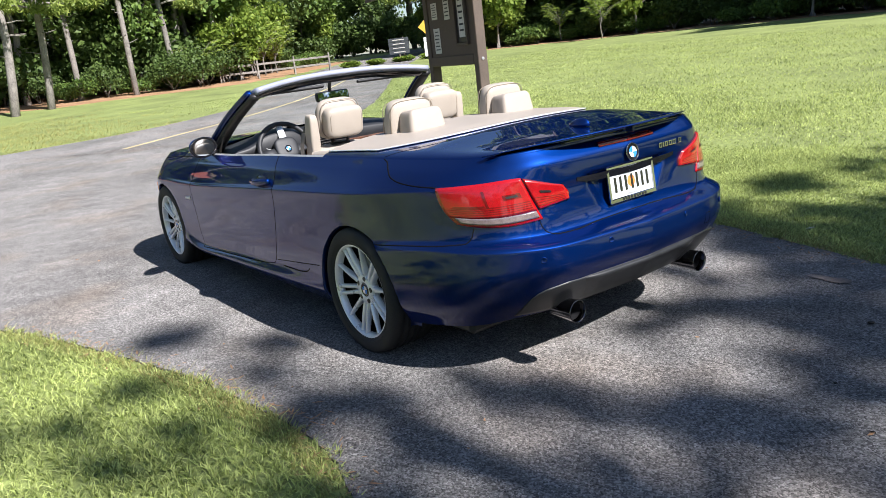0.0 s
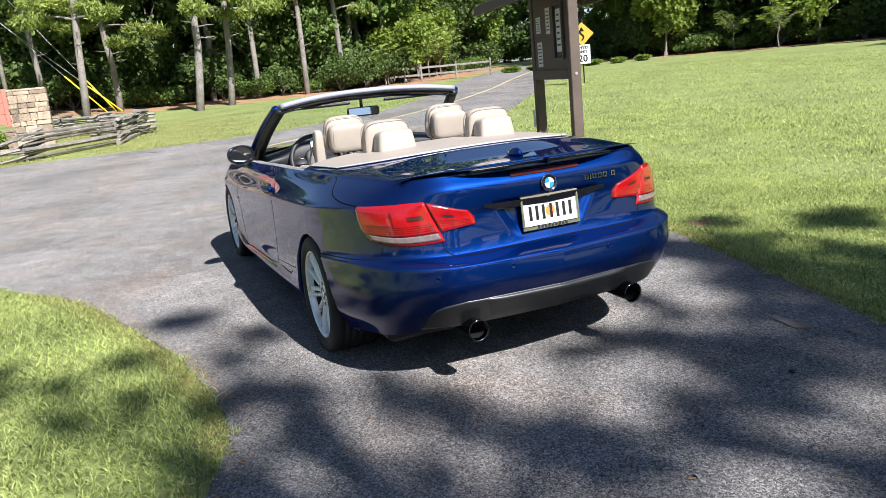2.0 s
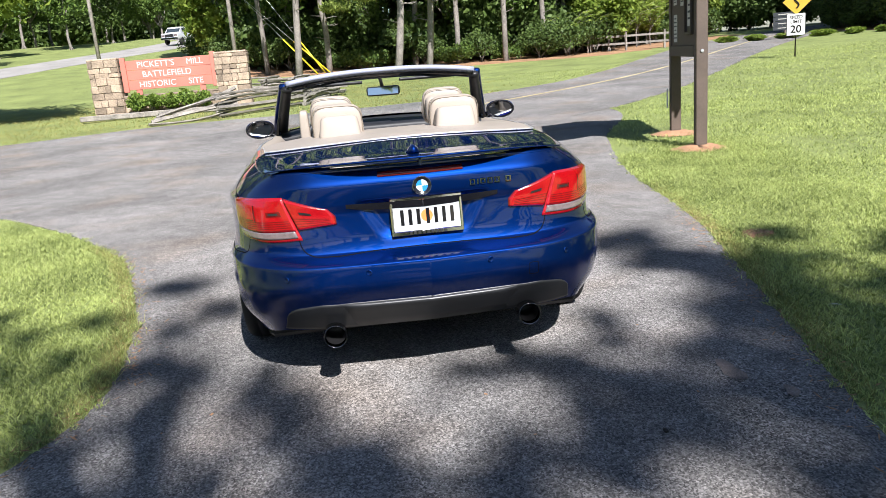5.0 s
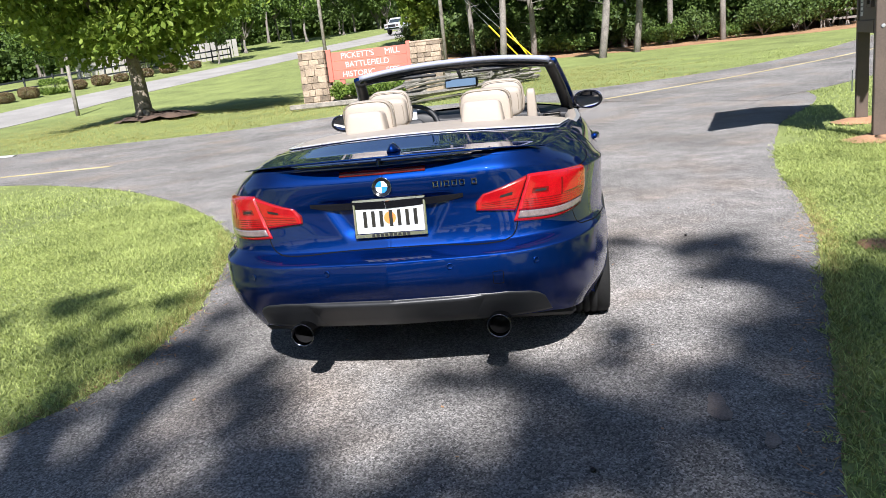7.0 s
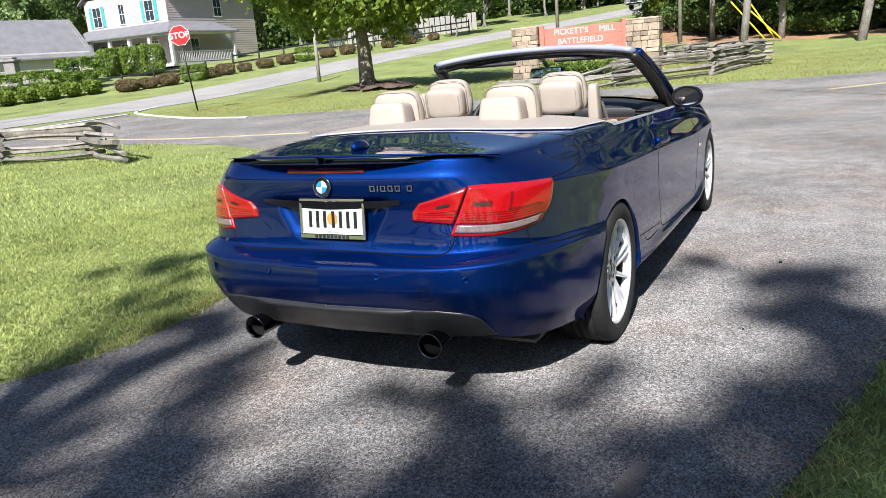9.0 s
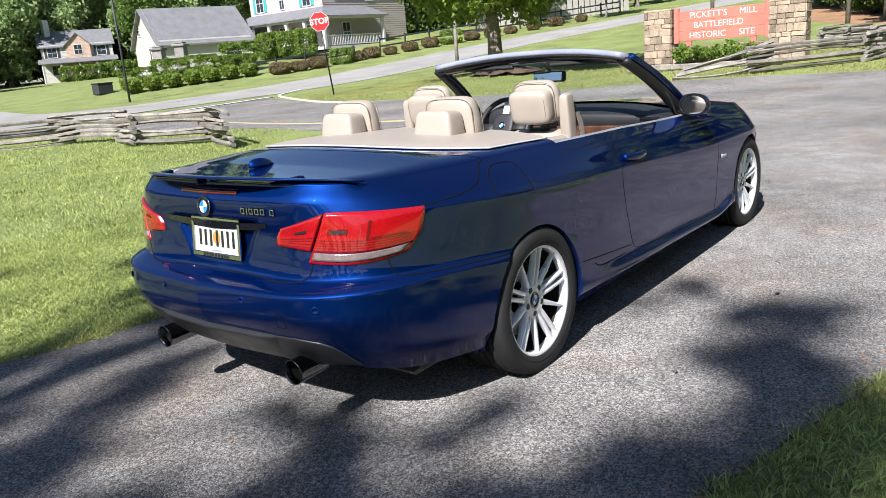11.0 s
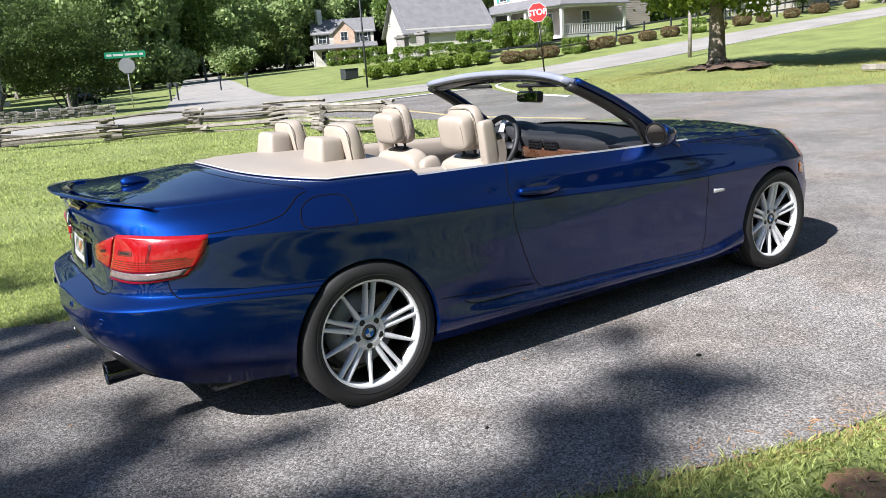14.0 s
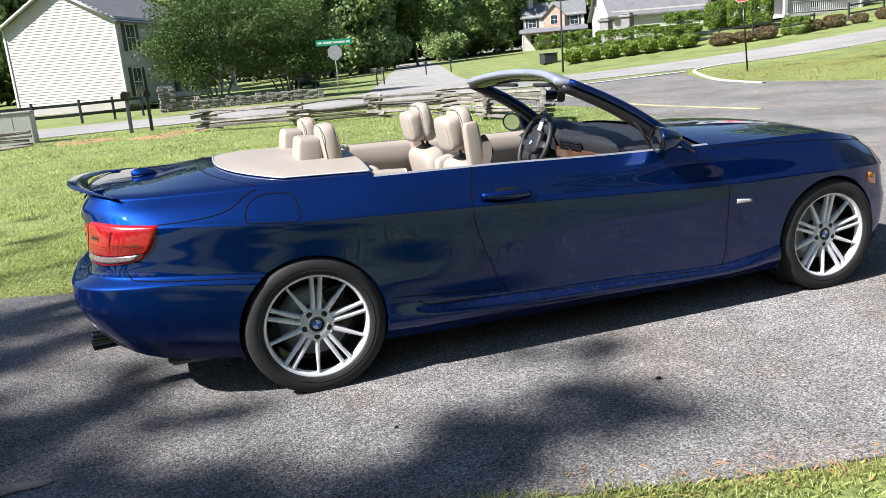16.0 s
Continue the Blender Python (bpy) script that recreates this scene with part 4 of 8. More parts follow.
rear_m = lambda y, z, off: Matrix.Translation(skin_c(y, z, off)) @ Matrix(((0, 0, -1, 0), (-1, 0, 0, 0), (0, 1, 0, 0), (0, 0, 0, 1)))
roundel(car, rear_m(0, 0.854, 0.004) @ pose(0, 0, 0, -8), 0.037)
name_plate = empty("nameplate")
name_plate.parent = car
for k, (w, y) in enumerate(((0.022, -0.205), (0.006, -0.227), (0.022, -0.248), (0.022, -0.277), (0.022, -0.306), (0.022, -0.352))):
    for dz in ((-0.009, 0.009) if w > 0.01 else (0.0,)):
        box("bar", (w, 0.006 if dz else 0.024, 0.004), rear_m(y, 0.846 + dz, 0.004), CHROME, name_plate, bevel=0.001)
    if w > 0.01:
        for dy in (-0.008, 0.008):
            box("bar", (0.005, 0.022, 0.004), rear_m(y + dy, 0.846, 0.0042), CHROME, name_plate, bevel=0.001)

# number plate in a printed frame
PM = Matrix.Translation((-0.905, -0.012, 0.731)) @ pose(0, 0, 0, 0, 6, 0) @ Matrix(((0, 0, -1, 0), (-1, 0, 0, 0), (0, 1, 0, 0), (0, 0, 0, 1))) @ Matrix.Diagonal((0.92, 0.95, 1, 1))
plate = empty("number_plate", PM)
plate.parent = car
box("plate", (0.300, 0.150, 0.004), pose(0, 0, 0), WHITE_PLATE, plate, bevel=0.0015)
for sz, px, py in (((0.316, 0.016, 0.012), 0, 0.073), ((0.316, 0.020, 0.012), 0, -0.071), ((0.012, 0.13, 0.012), 0.152, 0), ((0.012, 0.13, 0.012), -0.152, 0)):
    box("frame_bar", sz, pose(px, py, 0.004), CHROME, plate, "chrome plate frame", 0.003)
text_mesh("GEORGIA", 0.026, GLOSS_BLACK, plate, pose(0, 0.053, 0.0022), "plate_lettering", 0.0004, 0.0004)
for k in range(7):
    x = -0.108 + 0.0355 * k + (0.006 if k > 2 else 0)
    box("plate_bar", (0.0155, 0.066, 0.0012), pose(x, -0.004, 0.0026), GLOSS_BLACK, plate, bevel=0.0004)
part("plate_emblem", lathe_bm(bmesh.new(), [(0.0, 0.0004), (0.024, 0.0004), (0.026, 0.0)], pose(0, -0.002, 0.0020), 20), ORANGE, plate)
box("plate_bar", (0.07, 0.007, 0.001), pose(0, -0.054, 0.0024), SIGN_BACK, plate, bevel=0.0003)
for k in range(9):
    box("plate_bar", (0.013, 0.012, 0.001), pose(-0.076 + 0.019 * k, -0.071, 0.0106), BLACK, plate, bevel=0.0003)

# fin aerial
bm = bmesh.new()
bmesh.ops.create_uvsphere(bm, u_segments=16, v_segments=10, radius=1)
for v in bm.verts:
    taper = 1 - 0.45 * max(0, v.co.x)
    v.co = Vector((v.co.x * 0.062 - 0.02 * max(0, v.co.z), v.co.y * 0.03 * taper * (1 - 0.5 * max(0, v.co.z)), v.co.z * 0.034 if v.co.z > 0 else 0))
    v.co += Vector((-0.64, 0, 0.958))
part("fin_aerial", bm, PAINT, car, smooth=True)
# fuel flap
for pts in ([(-0.228, 0.800), (-0.232, 0.82), (-0.222, 0.855), (-0.175, 0.888), (-0.125, 0.896), (-0.05, 0.893), (-0.02, 0.880), (-0.010, 0.850), (-0.008, 0.80), (-0.030, 0.783), (-0.13, 0.788), (-0.21, 0.795), (-0.228, 0.800)],):
    gap_line([(t_at(x), z) for x, z in pts], -1, 0.0034, n=8)

# ---- glass and screen frame ----
HEAD = lambda w: Vector((1.452 - 0.075 * abs(w) ** 2.2, 0.635 * w, 1.268 - 0.045 * abs(w) ** 2.4))
BASE = lambda w: Vector((2.20 - 0.27 * abs(w) ** 2.4, 0.752 * w, 0.938 - 0.078 * abs(w) ** 2.6))
screen = empty("windscreen")
screen.parent = car
bm = bmesh.new()
vs = [[bm.verts.new(HEAD(w).lerp(BASE(w), k / 8) + Vector((0.02, 0, 0.016)) * math.sin(math.pi * k / 8)) for k in range(9)] for w in np.linspace(-0.97, 0.97, 25)]
for a, b in zip(vs, vs[1:]):
    for k in range(8):
        bm.faces.new((a[k], a[k + 1], b[k + 1], b[k]))
g = part("pane", bm, GLASS, screen, "clear windscreen glass", True)
g.visible_shadow = False


def bar_section(name, path, wid, material, parent, prof, label=""):
    """A bar with a flat profile (u across, v up) along a path; up is kept near z."""
    bm = bmesh.new()
    prev = None
    for i, p in enumerate(path):
        d = (path[min(i + 1, len(path) - 1)] - path[max(0, i - 1)]).normalized()
        up = Vector((0.35, 0, 1.0))
        s = d.cross(up).normalized()
        u2 = s.cross(d).normalized()
        k = wid(i / (len(path) - 1))
        cur = [bm.verts.new(p + s * a * k + u2 * b * k) for a, b in prof]
        if prev:
            for j in range(len(prof)):
                bm.faces.new((prev[j], prev[(j + 1) % len(prof)], cur[(j + 1) % len(prof)], cur[j]))
        else:
            bm.faces.new(cur[::-1])
        prev = cur
    bm.faces.new(prev)
    bmesh.ops.recalc_face_normals(bm, faces=bm.faces)
    return part(name, bm, material, parent, label, True)


oval = [(math.cos(a) * (1.0 if abs(math.cos(a)) > 0.3 else 1.0), 0.36 * math.sin(a)) for a in np.linspace(0, 2 * math.pi, 13)[:-1]]
slab = [(math.copysign(abs(math.cos(a)) ** 0.6, math.cos(a)), 0.34 * math.copysign(abs(math.sin(a)) ** 0.5, math.sin(a))) for a in np.linspace(0, 2 * math.pi, 25)[:-1]]
bar_section("header_rail", [HEAD(w) + Vector((-0.022, 0, 0.004)) for w in np.linspace(-1, 1, 31)], lambda k: 0.058, HEADER, screen, slab, "blue header rail, coloured pale for its sky and sun sheen")
bar_section("header_trim", [HEAD(w) + Vector((-0.012, 0, -0.019)) for w in np.linspace(-0.99, 0.99, 31)], lambda k: 0.046, GLOSS_BLACK, screen, oval, "black inner header trim")
for side in (1, -1):
    path = [HEAD(side).lerp(BASE(side), k) + Vector((0.018, 0, 0.022)) * math.sin(math.pi * k) for k in np.linspace(-0.02, 1.06, 18)]
    bar_section("screen_pillar", [p + Vector((0.004, side * 0.012, 0.004)) for p in path], lambda k: 0.034 + 0.012 * k, PAINT, screen, [(a, b * 1.5) for a, b in oval])
    bar_section("pillar_trim", [p + Vector((-0.03, -side * 0.006, -0.016)) for p in path], lambda k: 0.034 + 0.01 * k, BLACK, screen, [(a, b * 1.7) for a, b in oval], "black inner pillar trim")
    # small fixed quarter post at the door's front
    tube("quarter_post", [(1.62, side * 0.70, 1.08), (1.70, side * 0.735, 0.98), (1.74, side * 0.76, 0.885)], 0.009, BLACK, screen)
    # sun visor under the header
    box("sun_visor", (0.03, 0.42, 0.018), pose(1.425, side * 0.335, 1.212, 0, 20, 0), DASH, screen, bevel=0.007, seg=2)
    # outside mirror
    mir = empty("wing_mirror")
    mir.parent = car
    bm = bmesh.new()
    bmesh.ops.create_uvsphere(bm, u_segments=24, v_segments=16, radius=1)
    for v in bm.verts:
        x, y, z = v.co
        x2 = x * 0.125 if x > 0 else max(x * 0.14, -0.012)
        sq = 1 - 0.25 * max(0, x)
        v.co = Vector((1.715 + x2 - 0.03 * y, side * (0.872 + math.copysign(abs(y) ** 0.8, y) * 0.096 * sq), 0.936 + math.copysign(abs(z) ** 0.8, z) * 0.061 * sq - 0.012 * x))
    part("housing", bm, PAINT, mir, smooth=True)
    bm = lathe_bm(bmesh.new(), [(0.0, 0.0), (0.9, 0.0)], pose(1.6995, side * 0.872, 0.936, 0, -90, 17.4 * side) @ Matrix.Diagonal((0.068, 0.109, 1, 1)), 28)
    part("glass_surround", bm, GLOSS_BLACK, mir)
    bm = lathe_bm(bmesh.new(), [(0.0, 0.0), (0.8, 0.0)], pose(1.6965, side * 0.872, 0.936, 0, -90, 17.4 * side) @ Matrix.Diagonal((0.064, 0.102, 1, 1)), 28)
    part("mirror_glass", bm, MIRROR, mir, "silvered mirror glass")
    part("rim", tube_bm(bmesh.new(), [(1.701 - 0.029 * math.cos(a), side * (0.872 + 0.093 * math.cos(a)), 0.936 + 0.059 * math.sin(a)) for a in np.linspace(0, 2 * math.pi, 29)], 0.006, 6, False), GLOSS_BLACK, mir, smooth=True)
    tube("arm", [(1.80, side * 0.745, 0.882), (1.79, side * 0.80, 0.895), (1.77, side * 0.85, 0.90)], [0.03, 0.024, 0.022], GLOSS_BLACK, mir)
# rear-view mirror
rv = empty("rear_view_mirror")
rv.parent = car
box("shell", (0.045, 0.235, 0.066), pose(1.60, -0.02, 1.138, 0, 8, -8), BLACK, rv, bevel=0.018, seg=3, smooth=True)
box("glass", (0.002, 0.215, 0.050), pose(1.5765, -0.017, 1.140, 0, 8, -8), MIRROR, rv, bevel=0.0005)
tube("stalk", [(1.62, -0.02, 1.15), (1.60, -0.01, 1.20), (1.56, 0, 1.235)], 0.012, BLACK, rv)


# ---- cabin ----
def cushion(name, size, m, material, parent, label="", e1=0.35, e2=0.35, nu=28, nv=16, bend=None):
    """A padded block with soft edges."""
    bm = bmesh.new()
    p = lambda c, e: math.copysign(abs(c) ** e, c)
    rows = []
    for j in range(nv + 1):
        v = -math.pi / 2 + math.pi * j / nv
        row = []
        for i in range(nu):
            u = 2 * math.pi * i / nu
            c = Vector((p(math.cos(v), e1) * p(math.cos(u), e2) * size[0] / 2, p(math.cos(v), e1) * p(math.sin(u), e2) * size[1] / 2, p(math.sin(v), e1) * size[2] / 2))
            if bend:
                c = bend(c)
            row.append(bm.verts.new(m @ c))
        rows.append(row)
    for a, b in zip(rows, rows[1:]):
        for i in range(nu):
            bm.faces.new((a[i], a[(i + 1) % nu], b[(i + 1) % nu], b[i]))
    bmesh.ops.remove_doubles(bm, verts=bm.verts, dist=0.0004)
    bmesh.ops.recalc_face_normals(bm, faces=bm.faces)
    return part(name, bm, material, parent, label, True)


under = box("underbody", (3.9, 1.40, 0.12), pose(1.32, 0, 0.25), BLACK, car, "black underbody", 0.02)
# silencer box added to keep the sun off the ground under the tail
box("rear_silencer", (0.30, 1.10, 0.12), pose(-0.46, 0, 0.275), BLACK, car, "black silencer box added to deepen the shade under the tail", 0.05, 3, True)
for sx in (0.0, 2.76):
    box("axle_shroud", (0.55, 1.0, 0.3), pose(sx, 0, 0.40), BLACK, car, bevel=0.02)
box("cabin_floor", (1.9, 1.5, 0.04), pose(1.2, 0, 0.30), CARPET, car, "beige carpeted floor", 0.005)
box("rear_bulkhead", (0.03, 1.5, 0.60), pose(0.33, 0, 0.62), LEATHER, car, bevel=0.005)
def piping(cx, y, cz, wy, hz, tilt, parent, r=0.0022, e=0.45):
    """A seam that runs round the edge of a pad."""
    p = lambda c: math.copysign(abs(c) ** e, c)
    m = pose(cx, y, cz, 0, tilt, 0)
    pts = [m @ Vector((0, p(math.cos(a)) * wy / 2, p(math.sin(a)) * hz / 2)) for a in np.linspace(0, 2 * math.pi, 37)]
    part("piping", tube_bm(bmesh.new(), pts, r, 5, False), SEAM, parent, "darker stitched seam", True)


def narrow_top(k):
    return lambda c: Vector((c.x * (1 - k * 0.7 * max(0, c.z) / 0.1), c.y * (1 - k * max(0, c.z) / 0.1), c.z))


for y in (0.31, -0.31):
    s = empty("rear_seat")
    s.parent = car
    cushion("seat_cushion", (0.50, 0.58, 0.18), pose(0.68, y, 0.50, 0, -6, 0), LEATHER, s)
    cushion("backrest", (0.16, 0.56, 0.46), pose(0.43, y, 0.69, 0, -18, 0), LEATHER, s)
    hr = cushion("head_restraint", (0.095, 0.27, 0.215), pose(0.228, y, 1.030, 0, -7, 0), LEATHER, s, e1=0.42, e2=0.5, bend=narrow_top(0.10))
    piping(0.262, y, 1.030, 0.262, 0.205, -7, hr)
    piping(0.194, y, 1.030, 0.258, 0.200, -7, hr)
    cushion("roll_bar_cover", (0.13, 0.215, 0.19), pose(0.125, y * 0.97, 0.990, 0, 5, 0), DECK_TRIM, s, e1=0.26, e2=0.32, bend=narrow_top(0.13))
for y, sgn in ((0.345, 1), (-0.345, -1)):
    s = empty("front_seat")
    s.parent = car
    cushion("seat_cushion", (0.54, 0.52, 0.18), pose(1.25, y, 0.50, 0, -6, 0), LEATHER, s)
    for dy in (-0.225, 0.225):
        cushion("side_bolster", (0.50, 0.10, 0.17), pose(1.25, y + dy, 0.55, 0, -6, 0), LEATHER, s, e1=0.5, e2=0.5)
        cushion("back_bolster", (0.15, 0.095, 0.40), pose(1.0, y + dy * 0.98, 0.665, 0, -16, 0), LEATHER, s, e1=0.5, e2=0.5)
    cushion("backrest", (0.16, 0.46, 0.50), pose(0.965, y, 0.655, 0, -16, 0), LEATHER, s, e1=0.42, e2=0.45)
    hr = cushion("head_restraint", (0.085, 0.27, 0.225), pose(0.905, y, 1.045, 0, -9, 0), LEATHER, s, e1=0.5, e2=0.55, bend=narrow_top(0.08))
    pad = cushion("pad", (0.10, 0.235, 0.175), pose(0.842, y, 1.026, 0, -9, 0), LEATHER, hr, e1=0.42, e2=0.5)
    piping(0.866, y, 1.045, 0.245, 0.205, -9, hr)
    piping(0.802, y, 1.020, 0.20, 0.135, -9, pad)
    for dy in (-1, 1):
        cushion("side_button", (0.022, 0.008, 0.04), pose(0.905, y + dy * 0.133, 1.03, 0, -9, 0), DECK_TRIM, hr)
    for dy in (-0.05, 0.05):
        tube("headrest_post", [(0.92, y + dy, 0.84), (0.905, y + dy, 0.97)], 0.008, BLACK, s)
    cushion("headrest_socket", (0.045, 0.12, 0.03), pose(0.915, y, 0.895, 0, -9, 0), BLACK, s)
    cushion("belt_tower", (0.085, 0.06, 0.26), pose(0.905, y + sgn * 0.172, 0.955, 0, -6, 0), LEATHER, s, e1=0.3, e2=0.4, bend=narrow_top(0.12))
    cushion("belt_guide", (0.05, 0.022, 0.105), pose(0.962, y + sgn * 0.182, 0.965, 0, -24, 0), BLACK, s)
    bm = bmesh.new()
    pts = [(0.965, y + sgn * 0.195, 0.985), (0.955, y + sgn * 0.22, 0.92), (0.915, y + sgn * 0.25, 0.84), (0.90, y + sgn * 0.27, 0.5)]
    for a, b in zip(pts, pts[1:]):
        q = [bm.verts.new(Vector(p) + Vector((d, 0, 0))) for p, d in ((a, -0.024), (a, 0.024), (b, 0.024), (b, -0.024))]
        bm.faces.new(q)
    bmesh.ops.solidify(bm, geom=bm.faces[:], thickness=0.002)
    part("seat_belt", bm, LEATHER, s, "cream seat belt webbing")
    box("seat_base", (0.5, 0.44, 0.14), pose(1.22, y, 0.37), BLACK, s, bevel=0.02)
# dashboard: a long moulded shape
dash = empty("dashboard")
dash.parent = car
bm = bmesh.new()
prev = None
for y in np.linspace(-0.73, 0.73, 41):
    a = abs(y) / 0.73
    hood = 0.055 * math.exp(-((y - 0.37) / 0.16) ** 4)
    prof = [(2.12 - 0.24 * a ** 2.5, 0.93 - 0.07 * a ** 3), (1.95 - 0.14 * a ** 3, 0.935 - 0.05 * a ** 3), (1.80, 0.925 + hood * 0.9 - 0.04 * a ** 3), (1.70, 0.905 + hood - 0.04 * a ** 3), (1.675, 0.885 + hood - 0.03 * a ** 3), (1.70, 0.83), (1.71, 0.76), (1.67, 0.74), (1.66, 0.68), (1.74, 0.56), (1.9, 0.45)]
    cur = [bm.verts.new((px, y, pz)) for px, pz in prof]
    if prev:
        for k in range(len(prof) - 1):
            bm.faces.new((prev[k], prev[k + 1], cur[k + 1], cur[k]))
    prev = cur
part("upper_dash", bm, DASH, dash, "black soft dashboard top", True)
box("wood_strip", (0.02, 0.86, 0.065), pose(1.693, -0.24, 0.795, 0, -6, 0), WOOD_TRIM, dash, "glossy dark wood strip", 0.006, 2)
for yc in (-0.09, 0.05, -0.62):
    box("air_vent", (0.02, 0.12, 0.06), pose(1.684, yc, 0.845), GLOSS_BLACK, dash, bevel=0.006)
    for k in range(3):
        box("vent_slat", (0.022, 0.105, 0.004), pose(1.676, yc, 0.828 + 0.017 * k, 0, 20, 0), DARK_METAL, dash, bevel=0.001)
box("lower_dash", (0.16, 0.66, 0.13), pose(1.73, -0.36, 0.66), LEATHER, dash, "cream lower dashboard", 0.03, 3, True)
box("radio_panel", (0.02, 0.24, 0.12), pose(1.672, -0.01, 0.70, 0, -10, 0), GLOSS_BLACK, dash, bevel=0.005)
for k in range(4):
    box("button", (0.012, 0.03, 0.012), pose(1.662, -0.085 + 0.05 * k, 0.715), SIGN_BACK, dash, bevel=0.003)
for yc in (0.31, 0.43):
    part("gauge", lathe_bm(bmesh.new(), [(0.0, 0.0), (0.046, 0.0), (0.05, 0.008), (0.054, 0.0)], pose(1.705, yc, 0.895, 0, -78, 0), 24), SIGN_BACK, dash, "round dial with grey rim", True)
    part("dial", lathe_bm(bmesh.new(), [(0.0, 0.001), (0.042, 0.001)], pose(1.7035, yc, 0.895, 0, -78, 0), 24), GLOSS_BLACK, dash)
box("console", (0.85, 0.22, 0.24), pose(1.35, 0, 0.46), LEATHER, car, "cream centre console", 0.03, 3, True)
cushion("armrest", (0.30, 0.19, 0.10), pose(1.08, 0, 0.62), LEATHER, car)
tube("gear_lever", [(1.48, 0, 0.57), (1.45, 0, 0.68)], [0.02, 0.026], BLACK, car)
# steering wheel
sw = empty("steering_wheel", pose(1.625, 0.355, 0.835, 0, -66, 0))
sw.parent = car
part("rim", tube_bm(bmesh.new(), [(0.183 * math.cos(a), 0.183 * math.sin(a), 0) for a in np.linspace(0, 2 * math.pi, 41)], 0.0165, 10, False), DASH, sw, smooth=True)
cushion("hub", (0.15, 0.16, 0.05), pose(0.01, 0, 0.0), DASH, sw, e1=0.5, e2=0.6)
roundel(sw, pose(0.0, 0, 0.024, 0, 0, 90), 0.024)
for a in (90, -90, 0):
    d = Vector((math.cos(radians(a)), math.sin(radians(a)), 0))
    bar_section("spoke", [d * 0.05, d * 0.11, d * 0.175], lambda k: 0.03 - 0.008 * k, ALLOY if a == 0 else DASH, sw, [(x, y * 0.8) for x, y in oval])
tube("column", [(0, 0, -0.02), (0, 0, -0.2)], [0.05, 0.06], DASH, sw)
for s in (1, -1):
    tube("stalk", [(0, s * 0.05, -0.04), (-0.01, s * 0.17, -0.03)], 0.008, DASH, sw)

